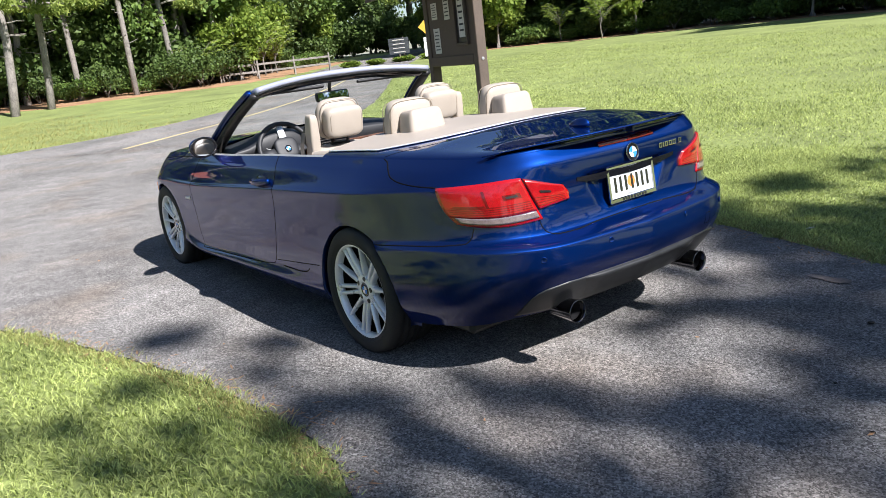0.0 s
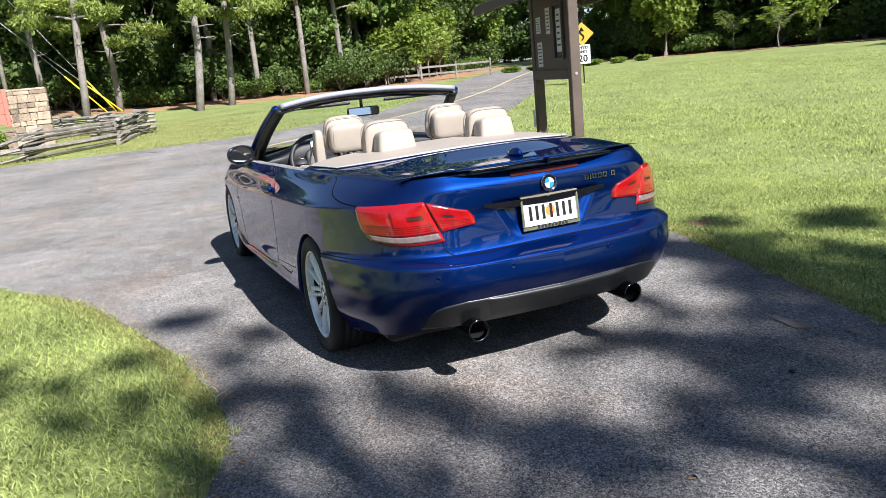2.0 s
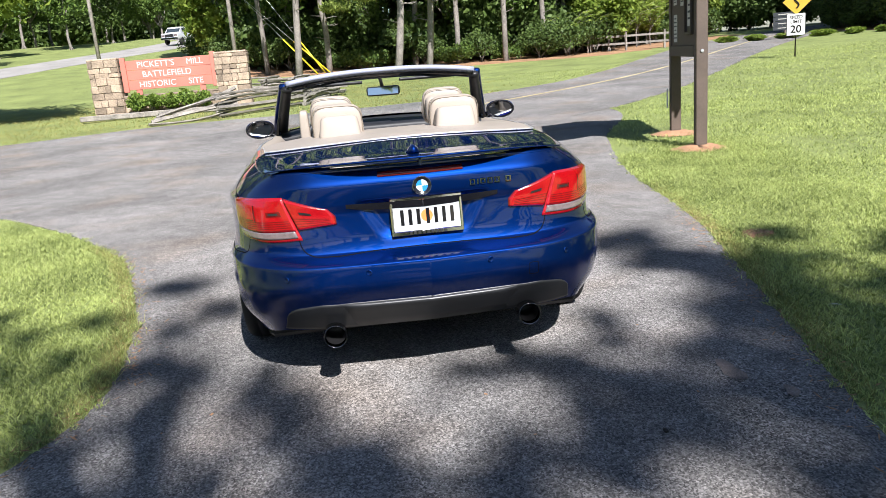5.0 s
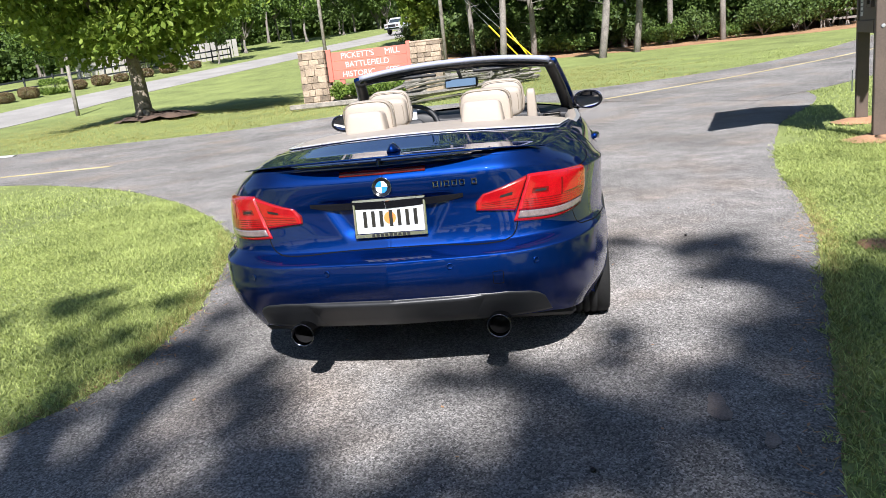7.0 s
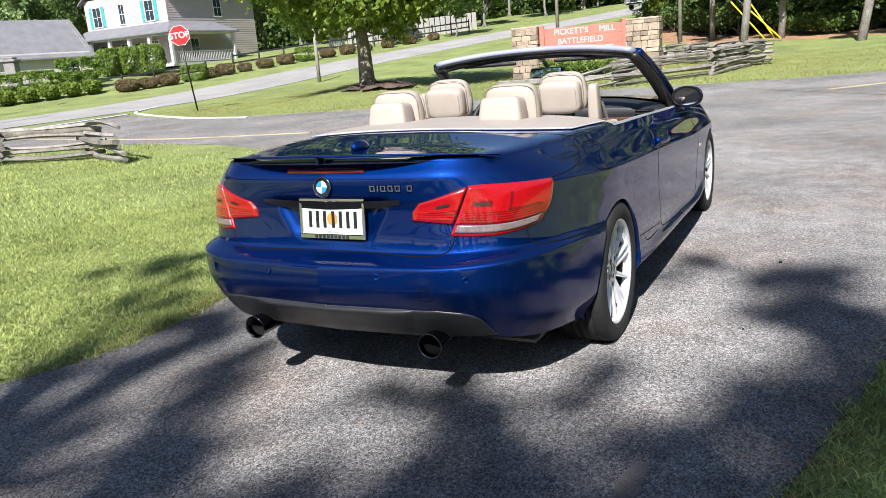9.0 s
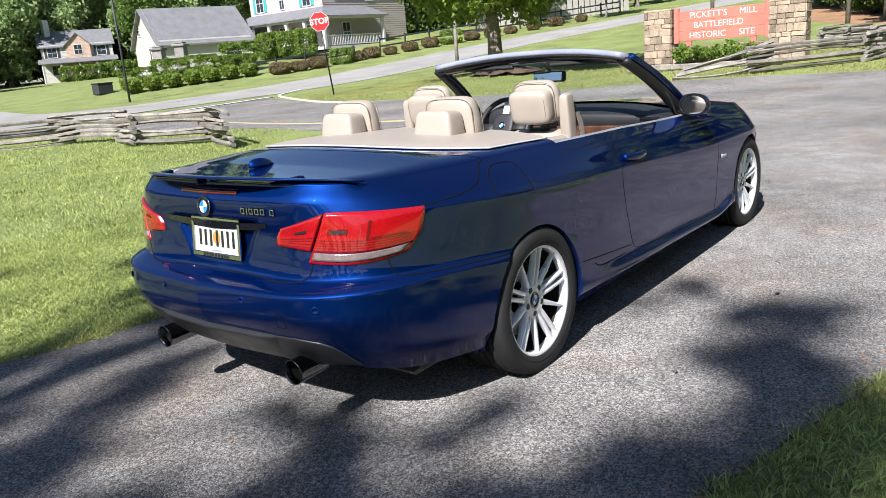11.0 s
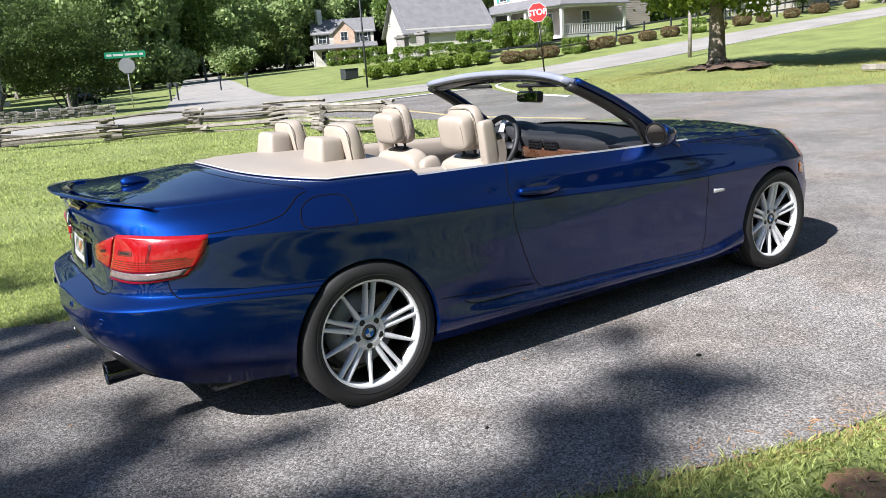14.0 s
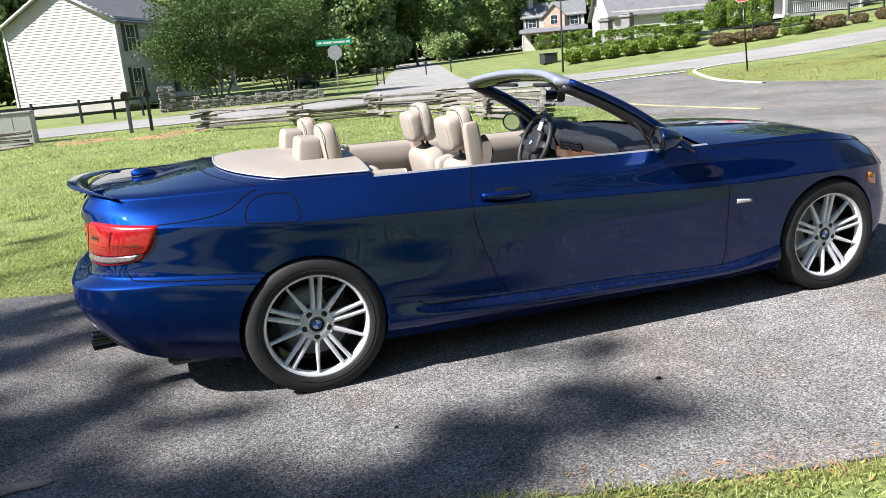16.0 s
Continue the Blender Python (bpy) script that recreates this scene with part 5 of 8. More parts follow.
# ---- wheels ----
def make_wheel():
    w = empty("wheel")
    tyre = part("tyre", lathe_bm(bmesh.new(), [(0.232, -0.105), (0.24, -0.118), (0.275, -0.126), (0.303, -0.122), (0.314, -0.108), (0.318, -0.085), (0.3185, -0.055), (0.313, -0.053), (0.313, -0.047), (0.3185, -0.045), (0.319, -0.018), (0.313, -0.016), (0.313, -0.008), (0.319, -0.006), (0.319, 0.018), (0.313, 0.02), (0.313, 0.028), (0.3185, 0.03), (0.3185, 0.055), (0.313, 0.057), (0.313, 0.063), (0.318, 0.066), (0.317, 0.09), (0.312, 0.108), (0.30, 0.119), (0.272, 0.123), (0.245, 0.118), (0.236, 0.112), (0.232, 0.105)], None, 72), RUBBER, w, "black road tyre", True)
    part("sidewall_rib", lathe_bm(bmesh.new(), [(0.256, 0.1195), (0.2575, 0.1225), (0.259, 0.1205)], None, 64), RUBBER, tyre, smooth=True)
    rim = part("rim", lathe_bm(bmesh.new(), [(0.236, 0.098), (0.240, 0.106), (0.238, 0.112), (0.232, 0.112), (0.226, 0.107), (0.221, 0.095), (0.219, 0.075)], None, 72), ALLOY, w, "silver alloy rim", True)
    part("barrel", lathe_bm(bmesh.new(), [(0.219, 0.075), (0.214, 0.02), (0.205, -0.04), (0.212, -0.1), (0.232, -0.105)], None, 72), DARK_METAL, rim, "dark metal rim barrel", True)
    for k in range(10):
        a = 2 * math.pi * k / 10
        pair = k % 2 == 0
        for off in ((-0.0165, 0.0165) if pair else (0.0,)):
            bm = bmesh.new()
            prev = None
            for r, wd, zt, th in ((0.058, 0.011, 0.078, 0.03), (0.09, 0.0105, 0.085, 0.03), (0.14, 0.010, 0.093, 0.026), (0.19, 0.009, 0.098, 0.022), (0.222, 0.010, 0.102, 0.02)):
                o = off * (0.75 + 0.45 * (r - 0.058) / 0.164)
                wd = wd if pair else wd * (1.25 - 0.6 * (r - 0.058) / 0.164)
                cur = [bm.verts.new((r, o + y, z)) for y, z in ((-wd, zt - th), (-wd, zt - 0.006), (-wd * 0.55, zt), (wd * 0.55, zt), (wd, zt - 0.006), (wd, zt - th))]
                if prev:
                    for j in range(5):
                        bm.faces.new((prev[j], cur[j], cur[j + 1], prev[j + 1]))
                prev = cur
            bmesh.ops.transform(bm, matrix=pose(0, 0, 0, 0, 0, math.degrees(a)), verts=bm.verts)
            part("spoke", bm, ALLOY, rim, smooth=True)
    hub = part("hub", lathe_bm(bmesh.new(), [(0.078, 0.045), (0.078, 0.074), (0.072, 0.081), (0.045, 0.084), (0.036, 0.080), (0.034, 0.076), (0.0, 0.076)], None, 40), ALLOY, w, "silver hub", True)
    for k in range(5):
        a = 2 * math.pi * (k + 0.5) / 5
        part("bolt_hole", lathe_bm(bmesh.new(), [(0.0, 0.0015), (0.0125, 0.0015), (0.0145, 0.0)], pose(0.056 * math.cos(a), 0.056 * math.sin(a), 0.0822), 14), BLACK, hub)
    roundel(hub, pose(0, 0, 0.0765), 0.034)
    part("brake_disc", lathe_bm(bmesh.new(), [(0.07, 0.0), (0.165, 0.0), (0.165, -0.02), (0.07, -0.02)], None, 40), SIGN_BACK, w, "grey steel brake disc", True)
    box("brake_caliper", (0.09, 0.20, 0.06), pose(0.125, 0.02, -0.01), DARK_METAL, w, bevel=0.012, seg=2)
    part("dust_shield", lathe_bm(bmesh.new(), [(0.0, -0.04), (0.19, -0.04)], None, 32), BLACK, w)
    return w


wheel = make_wheel()
for n, (x, side, spin) in enumerate(((0.0, -1, 13), (2.76, -1, 14), (0.0, 1, 9), (2.76, 1, 31))):
    m = pose(x + 0.008, side * 0.742, 0.309, -90 * side, 0, 0) @ pose(0, 0, 0, 0, 0, spin) @ Matrix.Diagonal((0.98, 0.98, 1, 1))
    if n == 0:
        wheel.matrix_basis = m
        wheel.parent = car
    else:
        copy_thing(wheel, m)


# ---- trees and shrubs ----
def card_mesh(name, pts, dirs, size, rng, material, squash=1.0, long=1.6):
    """Many small folded leaves, one at each point."""
    n = len(pts)
    a = rng.normal(size=(n, 3)) + dirs
    a /= np.linalg.norm(a, axis=1, keepdims=True)
    b = np.cross(a, rng.normal(size=(n, 3)))
    b /= np.linalg.norm(b, axis=1, keepdims=True) + 1e-9
    c = np.cross(a, b)
    s = size * rng.uniform(0.6, 1.4, (n, 1))
    v = np.stack([pts - a * s * long / 2, pts + b * s / 2 - c * s * 0.12, pts + a * s * long / 2, pts - b * s / 2 - c * s * 0.12], 1)
    v[..., 2] = pts[:, None, 2] + (v[..., 2] - pts[:, None, 2]) * squash
    me = bpy.data.meshes.new(name)
    me.vertices.add(4 * n)
    me.vertices.foreach_set("co", v.reshape(-1).astype(np.float32))
    i = np.arange(n)[:, None] * 4
    tri = np.concatenate([i + [0, 1, 2], i + [0, 2, 3]], 1).reshape(-1).astype(np.int32)
    me.loops.add(len(tri))
    me.loops.foreach_set("vertex_index", tri)
    me.polygons.add(2 * n)
    me.polygons.foreach_set("loop_start", np.arange(0, 6 * n, 3, dtype=np.int32))
    me.update(calc_edges=True)
    me.materials.append(material)
    return me


def blob_points(blobs, n, rng, shell=0.55):
    """Points in and near the surface of many ellipsoids, in clusters."""
    vol = np.array([r[0] * r[1] * r[2] for _, r in blobs]) ** 0.66
    pick = rng.choice(len(blobs), n, p=vol / vol.sum())
    d = rng.normal(size=(n, 3))
    d /= np.linalg.norm(d, axis=1, keepdims=True)
    r = (shell + (1 - shell) * rng.rand(n, 1)) * (1 + 0.12 * rng.normal(size=(n, 1)))
    c, s = np.array([b[0] for b in blobs])[pick], np.array([b[1] for b in blobs])[pick]
    return c + d * r * s, d


def limb_bm(bm, start, end, r0, r1, rng, bend=0.06, n=6):
    a, b = Vector(start), Vector(end)
    L = (b - a).length
    pts = [a.lerp(b, k / n) + Vector(rng.normal(size=3)) * bend * L * math.sin(math.pi * k / n) * 0.5 for k in range(n + 1)]
    tube_bm(bm, pts, [r0 + (r1 - r0) * k / n for k in range(n + 1)], 8)
    return pts


def broad_tree(name, seed, trunk_h, crown_c, crown_r, clusters, leaves, leaf, material, trunk_r=0.2, label="", limbs=7, stems=1, long=1.5, low=-0.9, bark=None):
    rng = np.random.RandomState(seed)
    t = empty(name)
    bm = bmesh.new()
    cc, cr = np.array(crown_c, float), np.array(crown_r, float)
    blobs = []
    while len(blobs) < clusters:
        d = rng.uniform(-1, 1, 3)
        if np.linalg.norm(d) > 1 or np.linalg.norm(d) < 0.35 or d[2] < low:
            continue
        size = cr * rng.uniform(0.2, 0.36)
        blobs.append((cc + d * cr * 0.88, size * np.array([1, 1, 0.75])))
    tops = []
    for s in range(stems):
        o = rng.normal(size=2) * (0.12 if stems > 1 else 0)
        top = (cc[0] * 0.5 + o[0] * 4, cc[1] * 0.5 + o[1] * 4, trunk_h)
        limb_bm(bm, (o[0], o[1], -0.15), top, trunk_r * 1.15, trunk_r * 0.7, rng, 0.03)
        tops.append(top)
    for k in range(limbs):
        b = blobs[rng.randint(len(blobs))][0]
        limb_bm(bm, tops[k % stems], b, trunk_r * 0.55, trunk_r * 0.12, rng)
    if stems == 1:
        limb_bm(bm, tops[0], cc + [0, 0, cr[2] * 0.6], trunk_r * 0.7, trunk_r * 0.1, rng)
        for a in range(5):
            an = a * 1.256 + rng.rand()
            limb_bm(bm, (math.cos(an) * trunk_r * 0.6, math.sin(an) * trunk_r * 0.6, 0.25), (math.cos(an) * trunk_r * 2.1, math.sin(an) * trunk_r * 2.1, -0.12), trunk_r * 0.5, trunk_r * 0.15, rng)
    part("trunk", bm, bark or BARK, t, smooth=True)
    p, d = blob_points(blobs, leaves, rng, 0.55)
    put_mesh("crown", card_mesh("crown", p, d * 0.3, leaf, rng, material, long=long), None, t)
    if label:
        tagged(t, label, "tree")
    return t


def pine_tree(name, seed, total, first, leaves, label="", needle=0.09):
    """A tall pine: bare trunk below, tufted branches above."""
    rng = np.random.RandomState(seed)
    t = empty(name)
    bm = bmesh.new()
    pts = limb_bm(bm, (0, 0, -0.2), (rng.normal() * 0.5, rng.normal() * 0.5, total), 0.19, 0.06, rng, 0.015, 10)
    blobs = []
    z = first
    while z < total:
        for _ in range(2):
            a, L = rng.uniform(0, 2 * math.pi), (2.7 * (1 - 0.6 * (z - first) / (total - first))) * rng.uniform(0.5, 1.2)
            e = Vector((math.cos(a) * L, math.sin(a) * L, z - 0.15 * L + rng.uniform(-0.2, 0.5)))
            k = min(int(z / total * 10), 9)
            base = pts[k].lerp(pts[k + 1], z / total * 10 - k)
            limb_bm(bm, base, e, 0.05, 0.015, rng, 0.1, 4)
            for f in (0.55, 0.8, 1.0):
                c = base.lerp(e, f)
                blobs.append((np.array(c), np.array([0.62, 0.62, 0.34]) * rng.uniform(0.7, 1.25)))
        z += 0.9
    for _ in range(5):
        a = rng.uniform(0, 2 * math.pi)
        zz = rng.uniform(1.5, first)
        limb_bm(bm, (0, 0, zz), (math.cos(a) * 0.8, math.sin(a) * 0.8, zz + 0.1), 0.022, 0.008, rng, 0.1, 3)
    part("trunk", bm, BARK, t, smooth=True)
    p, d = blob_points(blobs, leaves, rng, 0.3)
    put_mesh("crown", card_mesh("crown", p, d * 0.8 + [0, 0, 0.4], needle, rng, LEAF_PINE, long=4.0), None, t)
    if label:
        tagged(t, label, "tree")
    return t


def shrub(name, seed, r, leaves, leaf, material, label, bare=0.0, category="shrub", blobs=9):
    rng = np.random.RandomState(seed)
    t = empty(name)
    bm = bmesh.new()
    bl = []
    for k in range(blobs):
        d = rng.normal(size=3)
        d /= np.linalg.norm(d)
        bl.append((np.array([d[0] * r[0] * 0.5, d[1] * r[1] * 0.5, r[2] * (1.0 + d[2] * 0.45)]), np.array(r) * rng.uniform(0.42, 0.62)))
    for k in range(4):
        limb_bm(bm, (rng.normal() * 0.04, rng.normal() * 0.04, -0.05), bl[k % len(bl)][0], 0.02 + 0.012 * r[2], 0.006, rng, 0.1, 4)
    part("stem", bm, BARK, t, smooth=True)
    p, d = blob_points(bl, leaves, rng, 0.6)
    p[:, 2] = np.maximum(p[:, 2], bare + 0.03)
    put_mesh("foliage", card_mesh("foliage", p, d * 0.5, leaf, rng, material, long=1.5), None, t)
    return tagged(t, label, category)


def frond_tree(name, seed, tall, fronds, label):
    """A slim sapling with long arching fronds of paired narrow leaflets."""
    rng = np.random.RandomState(seed)
    t = empty(name)
    bm = bmesh.new()
    top = Vector((rng.normal() * 0.1, rng.normal() * 0.1, tall * 0.62))
    limb_bm(bm, (0, 0, -0.1), top, 0.045, 0.03, rng, 0.03)
    pts, dirs = [], []
    for k in range(fronds):
        a = k * 2.4 + rng.uniform(-0.4, 0.4)
        base = Vector((0, 0, -0.1)).lerp(top, rng.uniform(0.45, 1.0))
        out, L = Vector((math.cos(a), math.sin(a), 0)), rng.uniform(0.8, 1.3) * tall * 0.42
        line = [base + out * L * f + Vector((0, 0, L * (1.75 * f - 0.95 * f * f))) for f in np.linspace(0, 1, 7)]
        tube_bm(bm, line, [0.014 - 0.0015 * q for q in range(7)], 4)
        across = out.cross(Vector((0, 0, 1)))
        for f in np.linspace(0.15, 1.0, 11):
            i = min(int(f * 6), 5)
            p = line[i].lerp(line[i + 1], f * 6 - i)
            for sg in (-1, 1):
                d = (across * sg + out * 0.5 + Vector((0, 0, -0.25))).normalized()
                pts.append(p + d * 0.14 * tall / 3)
                dirs.append(d * 6)
    part("stem", bm, BARK, t, smooth=True)
    put_mesh("frond", card_mesh("frond", np.array(pts), np.array(dirs), 0.075 * tall / 3, rng, LEAF_LIGHT, long=4.2), None, t)
    return tagged(t, label, "sapling", "ferny saplings at the wood's edge")


def place(ob, x, y, turn=0, s=1.0, dz=0.0, sz=None):
    c = copy_thing(ob, pose(x, y, h(x, y) + dz, 0, 0, turn))
    c.scale = (s, s, sz or s)
    return c


def at_once(ob, x, y, turn=0, s=1.0, dz=0.0, sz=None):
    ob.matrix_basis = pose(x, y, h(x, y) + dz, 0, 0, turn)
    ob.scale = (s, s, sz or s)
    return ob


rng = np.random.RandomState(11)
pine_a = pine_tree("pine_tree", 1, 17, 6.2, 9000, "tall pine with a bare scaly trunk")
pine_b = pine_tree("pine_tree", 2, 19, 4.4, 10000, "tall pine with a bare scaly trunk")
pine_c = pine_tree("pine_tree", 9, 13, 3.7, 20000, "pine with a pale grey trunk and drooping yellow-green branches", 0.065)
wood_a = broad_tree("woodland_tree", 3, 3.0, (0.3, 0, 7.0), (3.6, 3.6, 5.2), 40, 9000, 0.2, LEAF_DARK, 0.12, "leafy woodland tree at the edge of the field")
wood_b = broad_tree("woodland_tree", 4, 2.2, (0, 0.3, 6.2), (3.2, 3.2, 5.0), 40, 8500, 0.18, LEAF_DEEP, 0.10, "dark leafy woodland tree")
wood_c = broad_tree("woodland_tree", 5, 1.2, (0.2, 0, 3.4), (2.0, 2.0, 2.9), 26, 5500, 0.17, LEAF_LIGHT, 0.07, "slender light green sapling at the wood's edge")
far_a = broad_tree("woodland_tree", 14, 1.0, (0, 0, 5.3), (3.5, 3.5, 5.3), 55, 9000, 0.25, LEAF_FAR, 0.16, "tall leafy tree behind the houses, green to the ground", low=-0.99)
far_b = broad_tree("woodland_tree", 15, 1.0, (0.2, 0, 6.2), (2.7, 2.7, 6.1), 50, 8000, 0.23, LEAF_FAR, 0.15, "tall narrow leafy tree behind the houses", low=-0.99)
sumac = shrub("woodland_bush", 6, (1.5, 1.5, 1.1), 3000, 0.10, LEAF_DEEP, "tangled green undergrowth bush")
brush = shrub("woodland_bush", 7, (1.2, 1.2, 0.6), 2200, 0.085, LEAF_DARK, "low green bush under the trees")
dark_brush = shrub("woodland_bush", 8, (2.2, 2.0, 1.7), 4600, 0.17, LEAF_DEEP, "dark shaded undergrowth bush")
for o, g in ((pine_a, "pines at the wood's edge"), (pine_b, "pines at the wood's edge"), (pine_c, "pines at the wood's edge"), (wood_a, "woodland trees"), (wood_b, "woodland trees"), (wood_c, "woodland trees"), (far_a, "trees behind the houses"), (far_b, "trees behind the houses"), (sumac, "undergrowth bushes"), (brush, "undergrowth bushes"), (dark_brush, "undergrowth bushes")):
    tagged(o, group=g)

# pines that stand out before the woods
first_pines = [(38.9, -4.7, 0), (36.9, -2.8, 1), (42.1, -9.7, 1), (43.9, -12.7, 1), (44, 4.5, 1), (43, -7, 0), (45, -16, 0), (40.5, 2.5, 0)]
for k, (x, y, b) in enumerate(first_pines):
    o = (pine_c if k in (0, 1, 3, 7) else pine_b)
    tree = place(o, x, y, k * 47, (1.1 if k in (0, 1, 3, 7) else 0.82) + 0.1 * (k % 3 - 1), 0, 1.35)
    tree.matrix_basis = Matrix.Translation((x, y, h(x, y))) @ pose(0, 0, 0, (4, 6, -1, 2, 1, -2, 1, 3)[k], (-2, -3, 1, 0, 2, 1, -1, 1)[k], k * 47) @ Matrix.Diagonal((*tree.scale[:2], 1.35, 1))
at_once(pine_a, 47, -5, 20)
at_once(pine_b, 48, -10, 70)
at_once(pine_c, 42.2, 0.8, 70)
# the woods behind: denser with depth, along the field's far edge and up the main road
EDGE = [(62, 12), (54, 9), (46, 5), (43.5, -1), (42.5, -8), (43, -15), (50, -22), (62, -32)]
EDGE2 = [(56, -41), (48, -37), (42, -35.5), (36, -38), (28, -42.5), (18, -43), (8, -41), (-4, -39), (-16, -37), (-30, -34)]


def along(line, step):
    p = np.array(line, float)
    t = np.r_[0, np.cumsum(np.hypot(*np.diff(p, axis=0).T))]
    s = np.arange(0, t[-1], step)
    q = np.stack([np.interp(s, t, p[:, 0]), np.interp(s, t, p[:, 1])], -1)
    d = np.gradient(q, axis=0)
    n = np.stack([d[:, 1], -d[:, 0]], -1)
    return q, n / np.hypot(*n.T)[:, None]


trees = (wood_a, wood_b, pine_a, wood_b, wood_a, pine_b)
k = 0
for line, sgn in ((EDGE, -1), (EDGE2, -1)):
    for depth, step in ((2.2, 3.4), (6.0, 3.6), (11.0, 4.2), (18.0, 5.0)):
        q, n = along(line, step)
        for (x, y), (nx, ny) in zip(q, n):
            dd = depth + rng.uniform(-1.2, 1.2)
            px, py = x + sgn * nx * dd + rng.normal() * 0.6, y + sgn * ny * dd + rng.normal() * 0.6
            s = rng.uniform(0.95, 1.3) * (1.0 if depth < 5 else 1.45)
            place(trees[k % 6], px, py, rng.uniform(0, 360), s)
            k += 1
    q, n = along(line, 1.75)
    for j, ((x, y), (nx, ny)) in enumerate(zip(q, n)):
        o = (sumac, brush, sumac, dark_brush, wood_c, brush)[rng.randint(6)]
        dd = rng.uniform(-0.3, 1.6)
        place(o, x + sgn * nx * dd, y + sgn * ny * dd, rng.uniform(0, 360), rng.uniform(0.75, 1.25))
    if line is EDGE2:
        q, n = along(line, 2.4)
        for (x, y), (nx, ny) in zip(q, n):
            dd = rng.uniform(-1.6, 0.2)
            place((brush, wood_c, sumac)[rng.randint(3)], x + sgn * nx * dd, y + sgn * ny * dd, rng.uniform(0, 360), rng.uniform(0.9, 1.5))
    q, n = along(line, 2.2)
    for dd in (3.5, 6.5):
        for (x, y), (nx, ny) in zip(q, n):
            place(dark_brush, x + sgn * nx * dd, y + sgn * ny * dd, rng.uniform(0, 360), rng.uniform(0.9, 1.5))
at_once(wood_a, 66, 8, 10)
at_once(wood_b, 70, 2, 50)
at_once(wood_c, 44.5, -17, 0)
at_once(sumac, 45, -14, 0)
at_once(brush, 43.6, -12.5, 0)
at_once(dark_brush, 50, 2, 0)

ferny = frond_tree("sapling", 77, 3.2, 18, "ferny bright green sapling on the pine straw")
for k, (x, y) in enumerate(((44.0, -15.6), (45.0, -17.2), (46.3, -18.8), (48.0, -20.2), (43.2, -14.0), (47.2, -43.6), (44.4, -42.0), (41.5, -40.2), (36.2, -37.4), (31.4, -36.2), (50, -22))):
    (at_once if k == 0 else place)(ferny, x, y, k * 50, 0.85 + 0.1 * (k % 4))

# pine straw under the wood's edge
for line, sgn in ((EDGE, -1), (EDGE2, -1)):
    q, n = along(line, 1.5)
    a, b = q + n * 3.0 + rng.normal(size=q.shape) * 0.3, q - n * 26
    ribbon("pine_straw", a, b, STRAW, 0.012, 70, 14, "brown pine straw and bare earth under the trees")

# Shade trees behind the drive. Their sprays of leaves hang where the dappled shade on the ground asks for them.
OPEN = [(-1.85, 0.17), (-1.94, -0.43), (-1.78, -0.77), (-1.5, 0.12), (-1.47, 0.7), (-1.32, -0.32), (-1.24, -0.95), (-1.22, 0.36), (-1.05, 0.88), (-1.2, -0.14), (-1.08, 0.15), (-1.06, -0.33), (-0.93, 0.42), (-0.9, 0.0), (-0.85, -0.74), (-0.73, 1.04), (-0.47, -1.15), (-0.1, -1.15), (0.08, -1.4), (-2.15, 0.05), (-2.3, -0.7), (-2.2, 0.75)]
SHADED = [(-1.6, 0.38), (-1.48, -0.5), (-1.45, 0.92), (-1.42, -0.17), (-1.3, -0.53), (-1.24, 0.72), (-1.16, 1.1), (-1.1, -0.48), (-1.05, -1.15), (-0.97, -0.2), (-0.95, -0.58), (-0.92, 0.7), (-0.93, -1.08), (-0.78, 0.73), (-0.46, 1.02), (-0.45, -1.48), (-0.42, 1.32), (-0.25, -1.6), (-0.14, 1.7), (0.3, -1.55), (0.38, 1.76), (0.41, 1.25), (0.5, -1.75), (0.8, -1.47), (1.1, -1.6), (1.18, -0.93), (0.58, 1.16), (0.61, 1.78), (1.14, 1.49), (0.39, 2.87), (0.65, -1.6), (0.95, -1.72), (-0.1, 2.12), (0.63, 2.45), (0.84, -2.56), (0.39, -2.91), (0.2, -3.25), (-0.14, -3.8), (0.49, -2.2)]

SHADED_STRIP = [(0.87, -1.42), (1.05, -1.55), (0.53, -1.5), (0.17, -1.72), (-0.35, -1.47), (-0.29, -1.17), (-0.46, -0.94), (-0.68, -0.85), (-0.91, -0.97), (-1.01, -1.1), (-0.53, -1.46), (-0.34, -1.65), (-1.08, -1.54), (-1.29, -0.37), (-0.85, -0.2), (1.16, -1.06), (0.41, -1.88), (0.61, -1.77), (-1.5, -1.2)]


